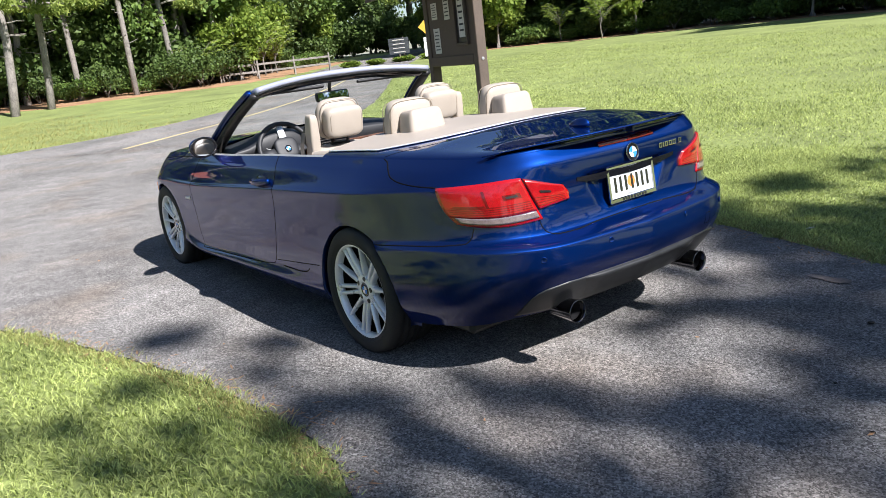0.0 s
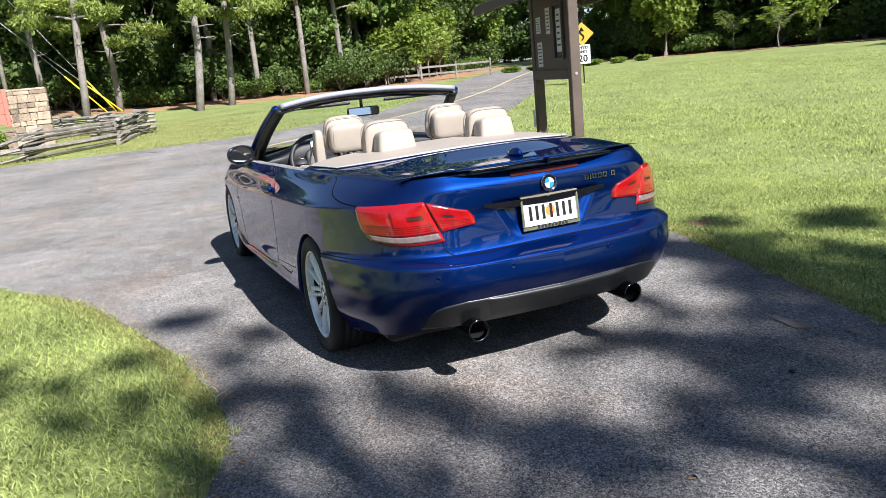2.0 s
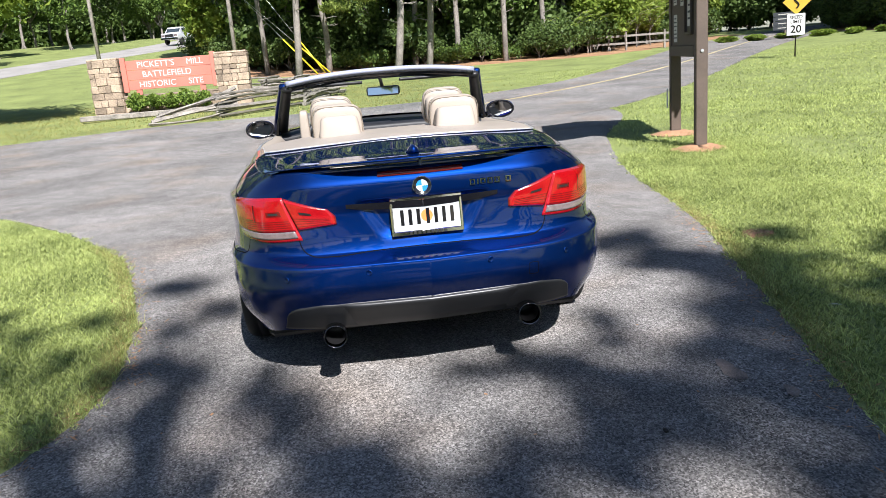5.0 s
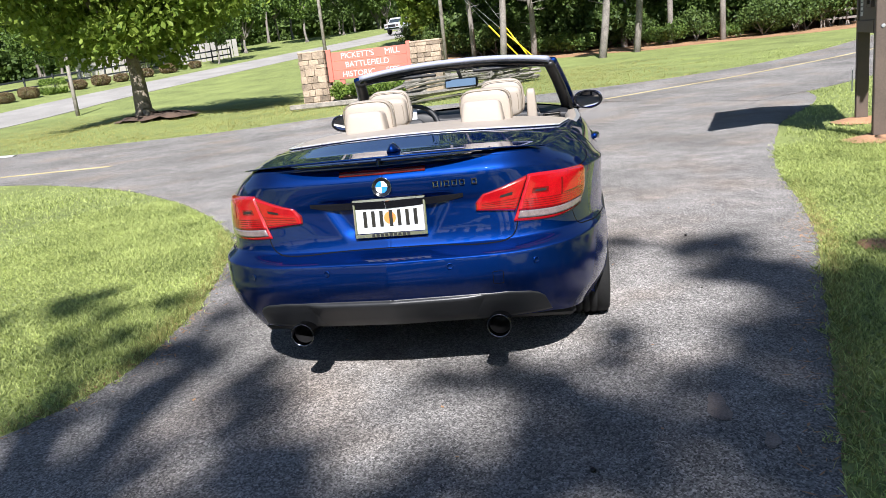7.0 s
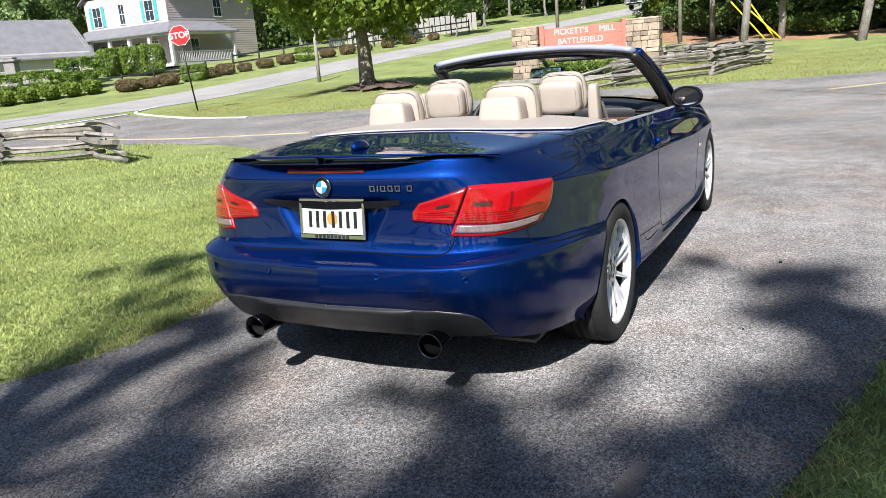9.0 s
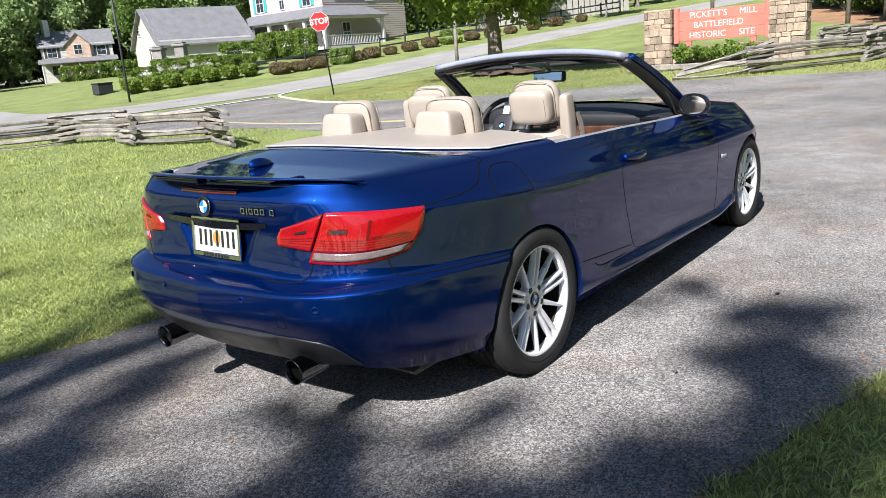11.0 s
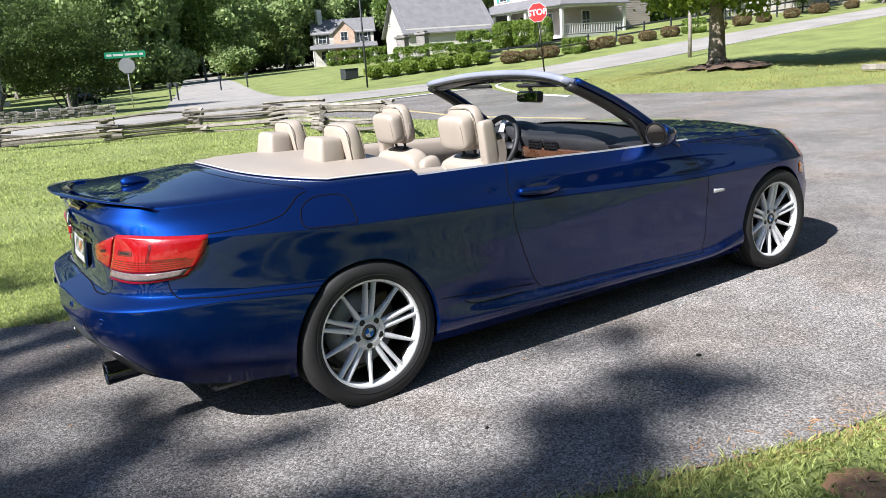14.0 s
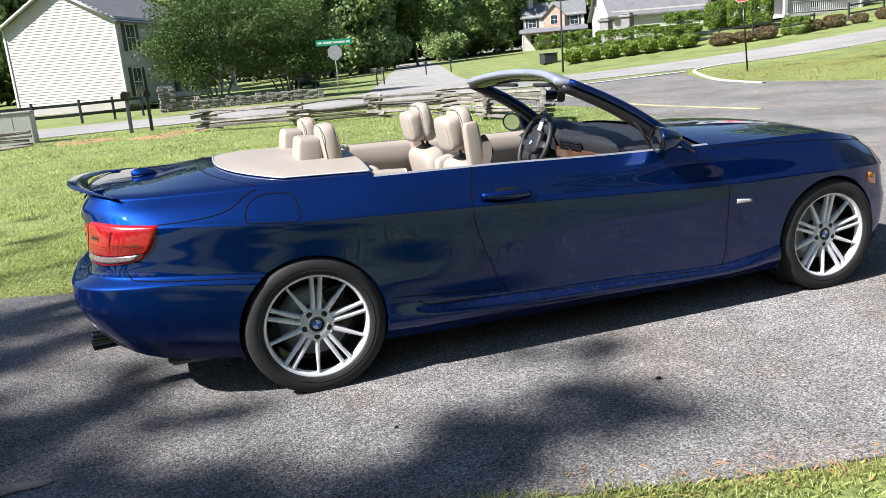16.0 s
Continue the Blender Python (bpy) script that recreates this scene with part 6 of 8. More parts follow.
def cover(x, y):
    """How closely the sprays hang over a point of the ground, along the sun's rays."""
    p = 0.88 * ease((-0.60 - x) / 0.38) * (1 - 0.62 * ease((y - 0.4) / 0.35)) * ease((y + 7) / 1.5) * (0.10 + 0.90 * ease((1.45 - y) / 0.35)) * ease((6.5 - y) / 1.5)
    p = np.maximum(p, 0.92 * ease((-1.42 - y) / 0.3) * ease((0.5 - x) / 0.4) * (0.5 + 0.5 * ease((y + 2.35) / 0.2)) * ease((y + 6) / 1.0))
    p = np.maximum(p, 0.03 * ease((y - 1.2) / 0.4) * ease((1.2 - x) / 0.5) * ease((4.4 - y) / 1.0))
    away = np.maximum(ease((-2.3 - x) / 0.6), ease((-2.5 - y) / 0.5))
    clump = 0.5 + 0.5 * np.sin(2.1 * x + 1.4 * np.sin(1.7 * y + 0.4)) * np.sin(1.9 * y + 1.2 * np.sin(2.3 * x))
    p = p * (1 - away * (1 - ease((clump - 0.38) / 0.3)))
    p = p * ease((x + 6.9 + 0.8 * np.sin(1.3 * y) + 0.5 * np.sin(3.3 * y)) / 1.4) * ease((y + 5.4 + 0.6 * np.sin(1.5 * x) + 0.4 * np.sin(3.7 * x)) / 1.2)
    for sx, sy in SHADED + SHADED_STRIP:
        p = p + 0.58 * np.exp(-((x - sx) ** 2 + (y - sy) ** 2) / 0.155 ** 2)
    p = np.minimum(p, 0.96)
    for sx, sy in OPEN:
        p = p - 1.05 * np.exp(-((x - sx) ** 2 + (y - sy) ** 2) / 0.165 ** 2)
    return p


shade_rng = np.random.RandomState(21)
CELL = 0.17
gx2, gy2 = np.meshgrid(np.arange(-8.0, 1.6, CELL), np.arange(-6.5, 6.0, CELL), indexing="ij")
gx2, gy2 = gx2.ravel() + shade_rng.uniform(-0.06, 0.06, gx2.size), gy2.ravel() + shade_rng.uniform(-0.06, 0.06, gy2.size)
hung = shade_rng.rand(gx2.size) < cover(gx2, gy2)
gx2, gy2 = gx2[hung], gy2[hung]
up = 15 + shade_rng.normal(size=gx2.size) * 0.8
sprays_at = np.stack([gx2 + SUN_DIR.x / SUN_DIR.z * up, gy2 + SUN_DIR.y / SUN_DIR.z * up, up], -1)
feet = [(-23.4, -8.0), (-23.6, -4.4), (-23.2, -1.2), (-23.5, 1.6), (-20.6, -8.6), (-20.4, -6.2), (-20.8, -3.9), (-20.2, -1.6), (-20.6, 0.6), (-18.0, -8.4), (-17.6, -5.6), (-18.1, -3.4), (-17.7, -1.3), (-15.9, -4.9), (-15.6, -1.6)]
owner = np.argmin([np.hypot(sprays_at[:, 0] - fx, sprays_at[:, 1] - fy) for fx, fy in feet], 0)


def shade_tree(fx, fy, sprays, rng):
    """A tall tree: a long bare trunk, limbs to some of its sprays, and loose leaves round each spray."""
    t = empty("shade_tree", pose(fx, fy, h(fx, fy)), "tall leafy tree with a long bare trunk shading the drive", "tree", "shade trees behind the drive")
    rel = sprays - np.array([fx, fy, h(fx, fy)])
    bm = bmesh.new()
    top = Vector((rel[:, 0].mean() * 0.6, rel[:, 1].mean() * 0.6, 12.6))
    limb_bm(bm, (0, 0, -0.15), top, 0.26, 0.15, rng, 0.02, 9)
    for k in range(0, len(rel), max(1, len(rel) // 14)):
        limb_bm(bm, top, rel[k], 0.06, 0.012, rng, 0.05)
    part("trunk", bm, BARK, t, smooth=True)
    blobs = [(c, np.array([1, 1, 0.8]) * rng.uniform(0.13, 0.21)) for c in rel]
    p, d = blob_points(blobs, len(rel) * 44, rng, 0.2)
    put_mesh("crown", card_mesh("crown", p, d * 0.3, 0.085, rng, LEAF_OAK, long=1.5), None, t)
    return t


for k, (fx, fy) in enumerate(feet):
    if (owner == k).any():
        shade_tree(fx, fy, sprays_at[owner == k], shade_rng)
for kk in range(3, 26):
    an = radians(120 + kk * 6.0)
    rr = 42 + 7 * (kk % 3)
    place((wood_a, wood_b, pine_b)[kk % 3], rr * math.cos(an) - 2, rr * math.sin(an), kk * 60, 1.15)

# lawn tree by the main road, and trees behind the houses
lawn_tree = broad_tree("lawn_tree", 31, 2.5, (0.2, 0.2, 5.7), (5.3, 5.3, 4.3), 110, 46000, 0.155, LEAF_LIGHT, 0.29, "lawn tree with a pale thick trunk and light green leaves", 12, low=-0.95, bark=PALE_BARK)
at_once(lawn_tree, 22.3, 14.3, 0)
mulch = lathe_bm(bmesh.new(), [(0.0, 0.14), (0.5, 0.13), (1.0, 0.07), (1.35, -0.03)], pose(22.4, 13.9, h(22.3, 14.3)) @ Matrix.Diagonal((0.8, 1.15, 1, 1)), 40)
for v in mulch.verts:
    v.co += Vector((rng.normal(), rng.normal(), rng.normal() * 0.35)) * 0.1
tagged(part("mulch", mulch, MULCH, smooth=True), "dark brown mulch round the lawn tree's foot", "mulch", kind="stuff")
myrtle = broad_tree("myrtle_tree", 32, 1.3, (0, 0, 3.4), (3.6, 3.0, 2.9), 60, 34000, 0.075, LEAF_DEEP, 0.055, "wide dark green many-stemmed tree in front of a house", 10, 6)
at_once(myrtle, 0.9, 40.3, 0)
tagged(place(myrtle, 4.9, 40.8, 130, 0.98), "wide dark green many-stemmed tree beside the side street")
cone = broad_tree("oak_tree", 33, 1.2, (0, 0, 4.2), (2.3, 2.3, 3.7), 30, 8000, 0.17, LEAF_DARK, 0.13, "dark upright tree beside the side street", 8)
at_once(cone, 6.5, 54, 0)
for kk, (x, y, s) in enumerate(((0, 62, 1.3), (14, 118, 1.9), (4, 84, 1.7), (-4, 70, 1.6), (20, 136, 2.0), (-10, 66, 1.5), (-16, 62, 1.5), (53, 128, 1.9), (66, 128, 1.8), (74, 122, 1.7), (36, 148, 2.1), (44, 150, 2.1), (28, 145, 2.1), (54, 148, 2.2), (20, 142, 2.0), (80, 110, 1.8), (70, 96, 1.5), (10, 132, 2), (0, 120, 1.9), (-10, 110, 1.8), (90, 100, 1.8))):
    (at_once if kk in (1, 2) else place)((far_b, far_a, far_b, far_a)[kk % 4], x, y, kk * 77, s)
for kk, (x, y, s) in enumerate(((62, 66, 1.2), (58, 74, 1.3), (66, 58, 1.2), (70, 50, 1.2), (72, 44, 1.1), (76, 40, 1.2), (64, 38, 0.8), (80, 34, 1.2), (90, 30, 1.2), (100, 28, 1.3), (48, 76, 1.3), (110, 24, 1.3), (120, 20, 1.4), (96, 6, 1.2), (108, 2, 1.3), (84, 36, 1.0), (56, 42, 0.7), (60, 35, 0.6), (66, 31, 0.7), (130, 30, 1.5), (125, 5, 1.4), (78, 64, 1.5), (86, 54, 1.5))):
    place((wood_a, wood_b, wood_a, cone)[kk % 4], x, y, kk * 53, s)

for kk, (x, y, s) in enumerate(((15.2, 100, 1.9), (18.4, 104, 2.0), (21.5, 99, 1.8), (24.0, 106, 1.9), (40.5, 124, 1.5), (44.6, 136, 1.7), (48.4, 139, 1.8), (53.0, 140, 1.9), (37.5, 151, 1.9), (41.5, 152, 2.0), (46.5, 150, 2.0))):
    place((far_a, far_b)[kk % 2], x, y, kk * 41, s)

# bushes added to fill the dark hollows under the far crowns, in the lightened leaves
far_brush = shrub("woodland_bush", 16, (2.4, 2.4, 1.9), 4200, 0.2, LEAF_FAR, "added bush in lightened leaf colour at the foot of the far trees")
tagged(far_brush, group="undergrowth bushes")
for kk, (x, y, s) in enumerate(((13.6, 96, 1.7), (16.6, 97, 2.0), (19.4, 96, 1.8), (22.2, 98, 2.0), (24.6, 97, 1.5), (36.5, 146, 2.6), (41.0, 147, 2.8), (45.8, 145, 2.6), (41.2, 121, 1.5), (44.0, 131, 2.2), (48.0, 134, 2.4), (52.4, 135, 2.5), (56.5, 136, 2.4), (61.0, 134, 2.5), (65.5, 131, 2.4), (32.0, 141, 2.4), (27.5, 137, 2.3))):
    (at_once if kk == 0 else place)(far_brush, x, y, kk * 83, s)

# closing belts of tall trees
for kk in range(30):
    an = radians(24 + kk * 3.6)
    for rr in (158, 172):
        place((far_b, far_a)[(kk + rr // 14) % 2], (rr + 6 * math.sin(kk * 2.4)) * math.cos(an), (rr + 6 * math.sin(kk * 2.4)) * math.sin(an), kk * 67 + rr, 2.3 + 0.3 * math.sin(kk * 1.7))
for kk in range(16):
    an = radians(2 + kk * 1.9)
    place((wood_b, wood_a, cone)[kk % 3], 165 * math.cos(an), 165 * math.sin(an), kk * 31, 2.2)
    place(dark_brush, 150 * math.cos(an), 150 * math.sin(an), kk * 67, 3.4)
for kk in range(44):
    an = radians(22 + kk * 2.5)
    place(dark_brush, 150 * math.cos(an), 150 * math.sin(an), kk * 67, 3.6)
for kk in range(16):
    x, y = 70 + 2.6 * (kk % 8) + rng.uniform(-1, 1), -62 + 4.6 * (kk % 8) - 5 * (kk // 8)
    place((wood_b, wood_a, pine_b)[kk % 3], x, y, kk * 50, 1.3)
    place(dark_brush, x - 4, y, kk * 31, 1.6)
for kk in range(14):
    place((wood_a, wood_b)[kk % 2], 62 + 5 * kk, 60 - 2.2 * kk + rng.uniform(-3, 3), kk * 40, 1.5)
    place((wood_b, cone)[kk % 2], -22 - 5 * kk, 62 + rng.uniform(-6, 6), kk * 40, 1.5)
    place((wood_b, wood_a)[kk % 2], -8 + 3.0 * kk, 88 + 1.5 * kk + rng.uniform(-4, 4), kk * 70, 1.5) if not 3 < kk < 13 else None

# shrubs along the verge, hedges



def clipped(name, seed, r, tall, leaves, leaf, material, label, e=0.6):
    """A clipped bush: a close coat of leaves on a rounded block, with short stems inside."""
    rng = np.random.RandomState(seed)
    t = empty(name)
    bm = bmesh.new()
    for k in range(4):
        limb_bm(bm, (rng.normal() * 0.06, rng.normal() * 0.06, -0.05), (rng.normal() * r * 0.4, rng.normal() * r * 0.4, tall * 0.7), 0.03, 0.008, rng, 0.1, 4)
    part("stem", bm, BARK, t, smooth=True)
    d = rng.normal(size=(leaves, 3))
    d /= np.linalg.norm(d, axis=1, keepdims=True)
    q = np.sign(d) * np.abs(d) ** e
    lump = 1 + 0.05 * np.sin(d[:, :1] * 7 + seed) + 0.05 * np.sin(d[:, 1:2] * 6 + d[:, 2:] * 5)
    p = q * lump * rng.uniform(0.86, 1.02, (leaves, 1)) * [r, r, tall / 2] + [0, 0, tall / 2]
    p[:, 2] = np.maximum(p[:, 2], 0.03)
    put_mesh("foliage", card_mesh("foliage", p, d * 0.9, leaf, rng, material, long=1.4), None, t)
    return tagged(t, label, "shrub")


green_bush = clipped("clipped_shrub", 42, 1.05, 1.45, 5200, 0.085, LEAF_OAK, "clipped block-shaped green shrub", 0.5)
big_bush = clipped("clipped_shrub", 43, 1.0, 2.2, 6500, 0.10, LEAF_OAK, "large clipped green shrub in front of a porch", 0.72)
brown_bush = clipped("verge_shrub", 41, 0.72, 0.85, 4200, 0.06, LEAF_RED, "rounded brownish shrub on the mulched verge", 0.8)
for o in (brown_bush, green_bush, big_bush):
    tagged(o, group="shrubs along the far verge")
row = [(33.5, 40.0), (35.0, 39.6), (36.4, 39.2), (38.6, 38.9), (40.0, 38.8), (41.5, 38.6), (43.2, 38.2), (45.0, 37.7), (47, 37.2), (49, 36.6), (51, 35.9), (53, 35.2), (55, 34.6), (57.5, 33.8), (60, 33.0), (63, 32)]
for kk, (x, y) in enumerate(row):
    if kk == 0:
        at_once(brown_bush, x, y)
    else:
        place(brown_bush if kk not in (3, 9) else green_bush, x, y, kk * 37, 0.78 + 0.2 * (kk % 3) / 2)
at_once(green_bush, 29.7, 47.6, 20, 0.95)
for kk, (x, y, s) in enumerate(((31.3, 45.85, 1.0), (32.75, 44.9, 0.85), (33.8, 44.35, 0.85), (35.2, 46.6, 1.2), (28.6, 48.8, 0.7), (27.6, 49.6, 0.6), (57, 116, 1.6), (60, 115, 1.6), (63.5, 113.5, 1.7), (66, 112, 1.6))):
    place(green_bush, x, y, kk * 9 + 15, s)
at_once(big_bush, 38.9, 47.4, 0, 0.95)
place(big_bush, 39.9, 46.3, 70, 1.0)
place(big_bush, 40.9, 45.3, 140, 1.08)
low_hedge = shrub("low_hedge", 44, (0.75, 0.5, 0.28), 2000, 0.07, LEAF_LIGHT, "low light green ground-cover hedge by the road")
for kk in range(7):
    (at_once if kk == 0 else place)(low_hedge, 25.4 + kk * 1.2, 44.8 - kk * 0.49, 20, 1.7)
for kk, (x, y) in enumerate(((41.5, -25.2), (40.6, -26.6), (39.6, -28), (38.4, -29.4), (37.4, -30.8), (42.4, -24))):
    place(low_hedge, x, y, kk * 40, 1.5, 0, 0.75)
tagged(low_hedge, group="low hedges")


# ---- stone sign wall ----
SX = 21.3
zb = h(SX, 5.5)


def stone_pier(name, y0, y1, z1, x0=SX, depth=0.6, label="", seed=5, z0=None):
    """A pier of squared field stones laid in uneven courses over a mortar core."""
    rng = np.random.RandomState(seed)
    z0 = (zb - 0.15) if z0 is None else z0
    p = empty(name)
    core = box("core", (depth - 0.05, y1 - y0 - 0.05, z1 - z0 - 0.03), pose(x0 + depth / 2, (y0 + y1) / 2, (z0 + z1) / 2 - 0.015), MORTAR, p, bevel=0.01)
    z = z0
    while z < z1 - 0.05:
        ch = min(rng.uniform(0.12, 0.24), z1 - z)
        if z1 - z - ch < 0.07:
            ch = z1 - z
        for face in ("front", "left", "right"):
            L0, L1 = (y0, y1) if face == "front" else (0.0, depth)
            a = L0
            while a < L1 - 0.02:
                b = min(a + rng.uniform(0.16, 0.42), L1)
                if L1 - b < 0.1:
                    b = L1
                g, out = 0.010, rng.uniform(0.0, 0.022)
                sz, c = (0.07, b - a - g, ch - g), None
                if face == "front":
                    m = pose(x0 + 0.035 - 0.02 - out, (a + b) / 2, z + ch / 2, rng.uniform(-1.2, 1.2))
                else:
                    sg = -1 if face == "right" else 1
                    m = pose(x0 + (a + b) / 2, (y1 if sg > 0 else y0) - sg * 0.02 + sg * out, z + ch / 2)
                    sz = (b - a - g, 0.07, ch - g)
                bm = box_bm(bmesh.new(), sz, m, 0.012)
                for v in bm.verts:
                    v.co += Vector(rng.normal(size=3)) * 0.005
                part("stone", bm, STONE, p)
                a = b
        z += ch
    cap = box_bm(bmesh.new(), (depth + 0.04, y1 - y0 + 0.04, 0.07), pose(x0 + depth / 2, (y0 + y1) / 2, z1 + 0.03), 0.02)
    part("capstone", cap, STONE, p)
    return tagged(p, label, "pillar")


stone_pier("stone_pillar", 7.02, 7.88, 2.03, label="squared tan field-stone pillar beside the red sign", seed=5)
stone_pier("stone_pillar", 3.12, 4.08, 1.98, label="squared tan field-stone pillar beside the split-rail fence", seed=8)
stone_pier("stone_wall", 4.1, 7.0, 0.86, x0=SX + 0.12, depth=0.4, label="low tan field-stone wall under the sign", seed=9)["category"] = "wall"
sign = empty("park_sign", pose(0, 0, 0), "faded red wooden park sign with white lettering on the stone wall", "sign")
SM = Matrix.Translation((SX + 0.16, 5.52, 1.53)) @ Matrix(((0, 0, -1, 0), (-1, 0, 0, 0), (0, 1, 0, 0), (0, 0, 0, 1)))
for k in range(3):
    box("board", (2.56, 0.295, 0.05), SM @ pose(0, 0.30 - 0.30 * k, 0), SIGN_RED, sign, bevel=0.006)
for y in (-1.36, 1.36):
    box("upright", (0.16, 1.06, 0.09), SM @ pose(y, 0.02, 0.02), SIGN_RED, sign, bevel=0.01)
for y in (-1.0, 0.95):
    box("leg", (0.18, 0.36, 0.05), SM @ pose(y, -0.56, -0.02), SIGN_RED, sign, bevel=0.006)
for words, x, z in (("PICKETT'S", -0.38, 0.30), ("MILL", 0.80, 0.30), ("BATTLEFIELD", -0.08, 0.0), ("HISTORIC", -0.40, -0.30), ("SITE", 0.77, -0.30)):
    text_mesh(words, 0.255, WHITE_PAINT, sign, SM @ pose(x, z, 0.027), "word", 0.0, 0.004)
for k in range(5):
    hb = shrub("box_hedge", 60 + k, (0.36, 0.30, 0.30), 1100, 0.06, LEAF_OAK, "leafy green hedge plant in the bed under the sign")
    hb.matrix_basis = pose(SX - 0.35, 6.55 - 0.5 * k, zb + 0.12)
    tagged(hb, group="hedge under the sign")
box("bed_timber", (0.14, 4.6, 0.16), pose(SX - 0.85, 5.8, zb + 0.06, 0, 0, 1), OLD_WOOD, None, bevel=0.02)
tagged(bpy.data.objects["bed_timber"], "weathered timber edging of the sign bed", "timber")


# ---- split-rail fences ----
def rail_bm(a, b, r, rng):
    """A split log: uneven, wedge-like, tapering."""
    bm = bmesh.new()
    a, b = Vector(a), Vector(b)
    n, k = 7, 6
    side = (b - a).cross(Vector((0, 0, 1))).normalized()
    up = Vector((0, 0, 1))
    ph = rng.uniform(0, 6)
    rad = r * rng.uniform(0.65, 1.2, k)
    bow = rng.normal() * 0.06
    rings = []
    for i in range(n):
        f = i / (n - 1)
        c = a.lerp(b, f) + up * bow * math.sin(math.pi * f) + side * rng.normal() * 0.01
        rings.append([bm.verts.new(c + (side * math.cos(ph + 6.283 * j / k) * 1.15 + up * math.sin(ph + 6.283 * j / k) * 0.85) * rad[j] * rng.uniform(0.88, 1.1)) for j in range(k)])
    for r0, r1 in zip(rings, rings[1:]):
        for j in range(k):
            bm.faces.new((r0[j], r0[(j + 1) % k], r1[(j + 1) % k], r1[j]))
    bm.faces.new(rings[0][::-1])
    bm.faces.new(rings[-1])
    return bm


def worm_fence(points, courses, seed, label, rise=0.092, r=0.056, over=0.3):
    """Rails stacked crosswise at each corner of a zigzag."""
    rng = np.random.RandomState(seed)
    f = empty("split_rail_fence", None, label, "fence", "split-rail fences")
    for j, (a, b) in enumerate(zip(points, points[1:])):
        a, b = Vector((*a, 0)), Vector((*b, 0))
        d = (b - a).normalized()
        for c in range(courses):
            z = 0.09 + (2 * c + j % 2) * rise / 1.0 * 0.62
            jit = Vector((rng.normal(), rng.normal(), 0)) * 0.03
            p, q = a - d * over * rng.uniform(0.5, 1.2) + jit, b + d * over * rng.uniform(0.5, 1.2) + jit
            p.z, q.z = h(p.x, p.y) + z + rng.normal() * 0.012, h(q.x, q.y) + z + rng.normal() * 0.012
            part("rail", rail_bm(p, q, r * rng.uniform(0.8, 1.2), rng), OLD_WOOD, f)
    return f


worm_fence([(18.1, 3.5), (20.6, 1.35)], 6, 3, "weathered grey split-rail fence panel by the road")
worm_fence([(20.6, 1.35), (23.6, 0.75), (24.4, 0.45)], 8, 4, "weathered grey split-rail fence beside the stone pillar", 0.073, 0.062)
worm_fence([(24.6, 0.35), (25.2, 1.9), (27.0, 1.5), (27.8, 3.2), (29.6, 2.9), (30.6, 4.6), (32.5, 4.4)], 6, 5, "zigzag weathered split-rail fence running back to the wood")
fallen = empty("fallen_fence_rails", None, "fallen grey split rails leaning to the ground", "fence")
frng = np.random.RandomState(6)
for k in range(5):
    part("rail", rail_bm((17.3 + 0.1 * k, 5.4 - 0.05 * k, h(17.3, 5.4) + 0.07 + 0.05 * k), (18.5, 3.2, h(18.5, 3.2) + 0.22 + 0.14 * k), 0.06, frng), OLD_WOOD, fallen)
worm_fence([(5.85, 9.15), (6.5, 10.6), (5.9, 12.4), (6.6, 14.2), (6.0, 15.6)], 6, 7, "weathered split-rail fence on the lawn near the junction", 0.083)
worm_fence([(6.1, 15.6), (4.4, 16.9), (4.3, 17.2)], 5, 8, "grey split-rail fence panel on the lawn")
worm_fence([(4.3, 17.1), (2.3, 17.2), (0.0, 18.4), (-0.2, 18.4)], 5, 9, "grey split-rail fence panels on the lawn")
worm_fence([(-5.0, 19.3), (-8.0, 19.8), (-10, 19.2), (-13, 19.9)], 4, 10, "low grey split-rail fence near a white box")


# ---- notice board ----
kiosk = empty("notice_board", pose(5.38, -4.03, 0.055, 0, 0, -13.2), "dark brown timber notice board with a small roof", "notice board")
for x in (-0.86, 0.86):
    box("post", (0.15, 0.13, 2.4), pose(x, 0, 1.17), BROWN_PAINT, kiosk, bevel=0.008)
box("board", (1.55, 0.10, 1.27), pose(0, 0, 1.72), BROWN_PAINT, kiosk, bevel=0.006)
box("lower_rail", (1.57, 0.14, 0.13), pose(0, 0, 1.12), BROWN_PAINT, kiosk, bevel=0.006)
for s in (1, -1):
    for dx, dz, w, hh in ((-0.19, 0, 0.035, 0.72), (0.19, 0, 0.035, 0.72), (0, 0.345, 0.345, 0.035), (0, -0.345, 0.345, 0.035)):
        box("case_frame", (w, 0.04, hh), pose(-0.48 + dx, s * 0.068, 1.67 + dz), BROWN_PAINT, kiosk, bevel=0.005)
    box("case_back", (0.345, 0.012, 0.655), pose(-0.48, s * 0.056, 1.67), BLACK, kiosk, bevel=0.002)
    for px, pz, w, hh, off in ((-0.48, 1.68, 0.2, 0.54, 0.064), (0.04, 1.83, 0.2, 0.34, 0.053), (0.52, 1.80, 0.22, 0.22, 0.053), (0.50, 1.40, 0.24, 0.34, 0.053)):
        box("notice", (w, 0.003, hh), pose(px, s * off, pz), PAPER, kiosk, "white paper notice", 0.0005)
        for q in range(6):
            box("notice_bar", (w * (0.72 if q % 3 else 0.5), 0.002, hh * 0.045), pose(px, s * (off + 0.0025), pz + hh * 0.36 - q * hh * 0.14), SHUTTER, kiosk, bevel=0.0005)
box("flyer", (0.12, 0.003, 0.25), pose(0.86, 0.103, 0.5), PAPER, kiosk, "pale paper on the post", 0.0005)
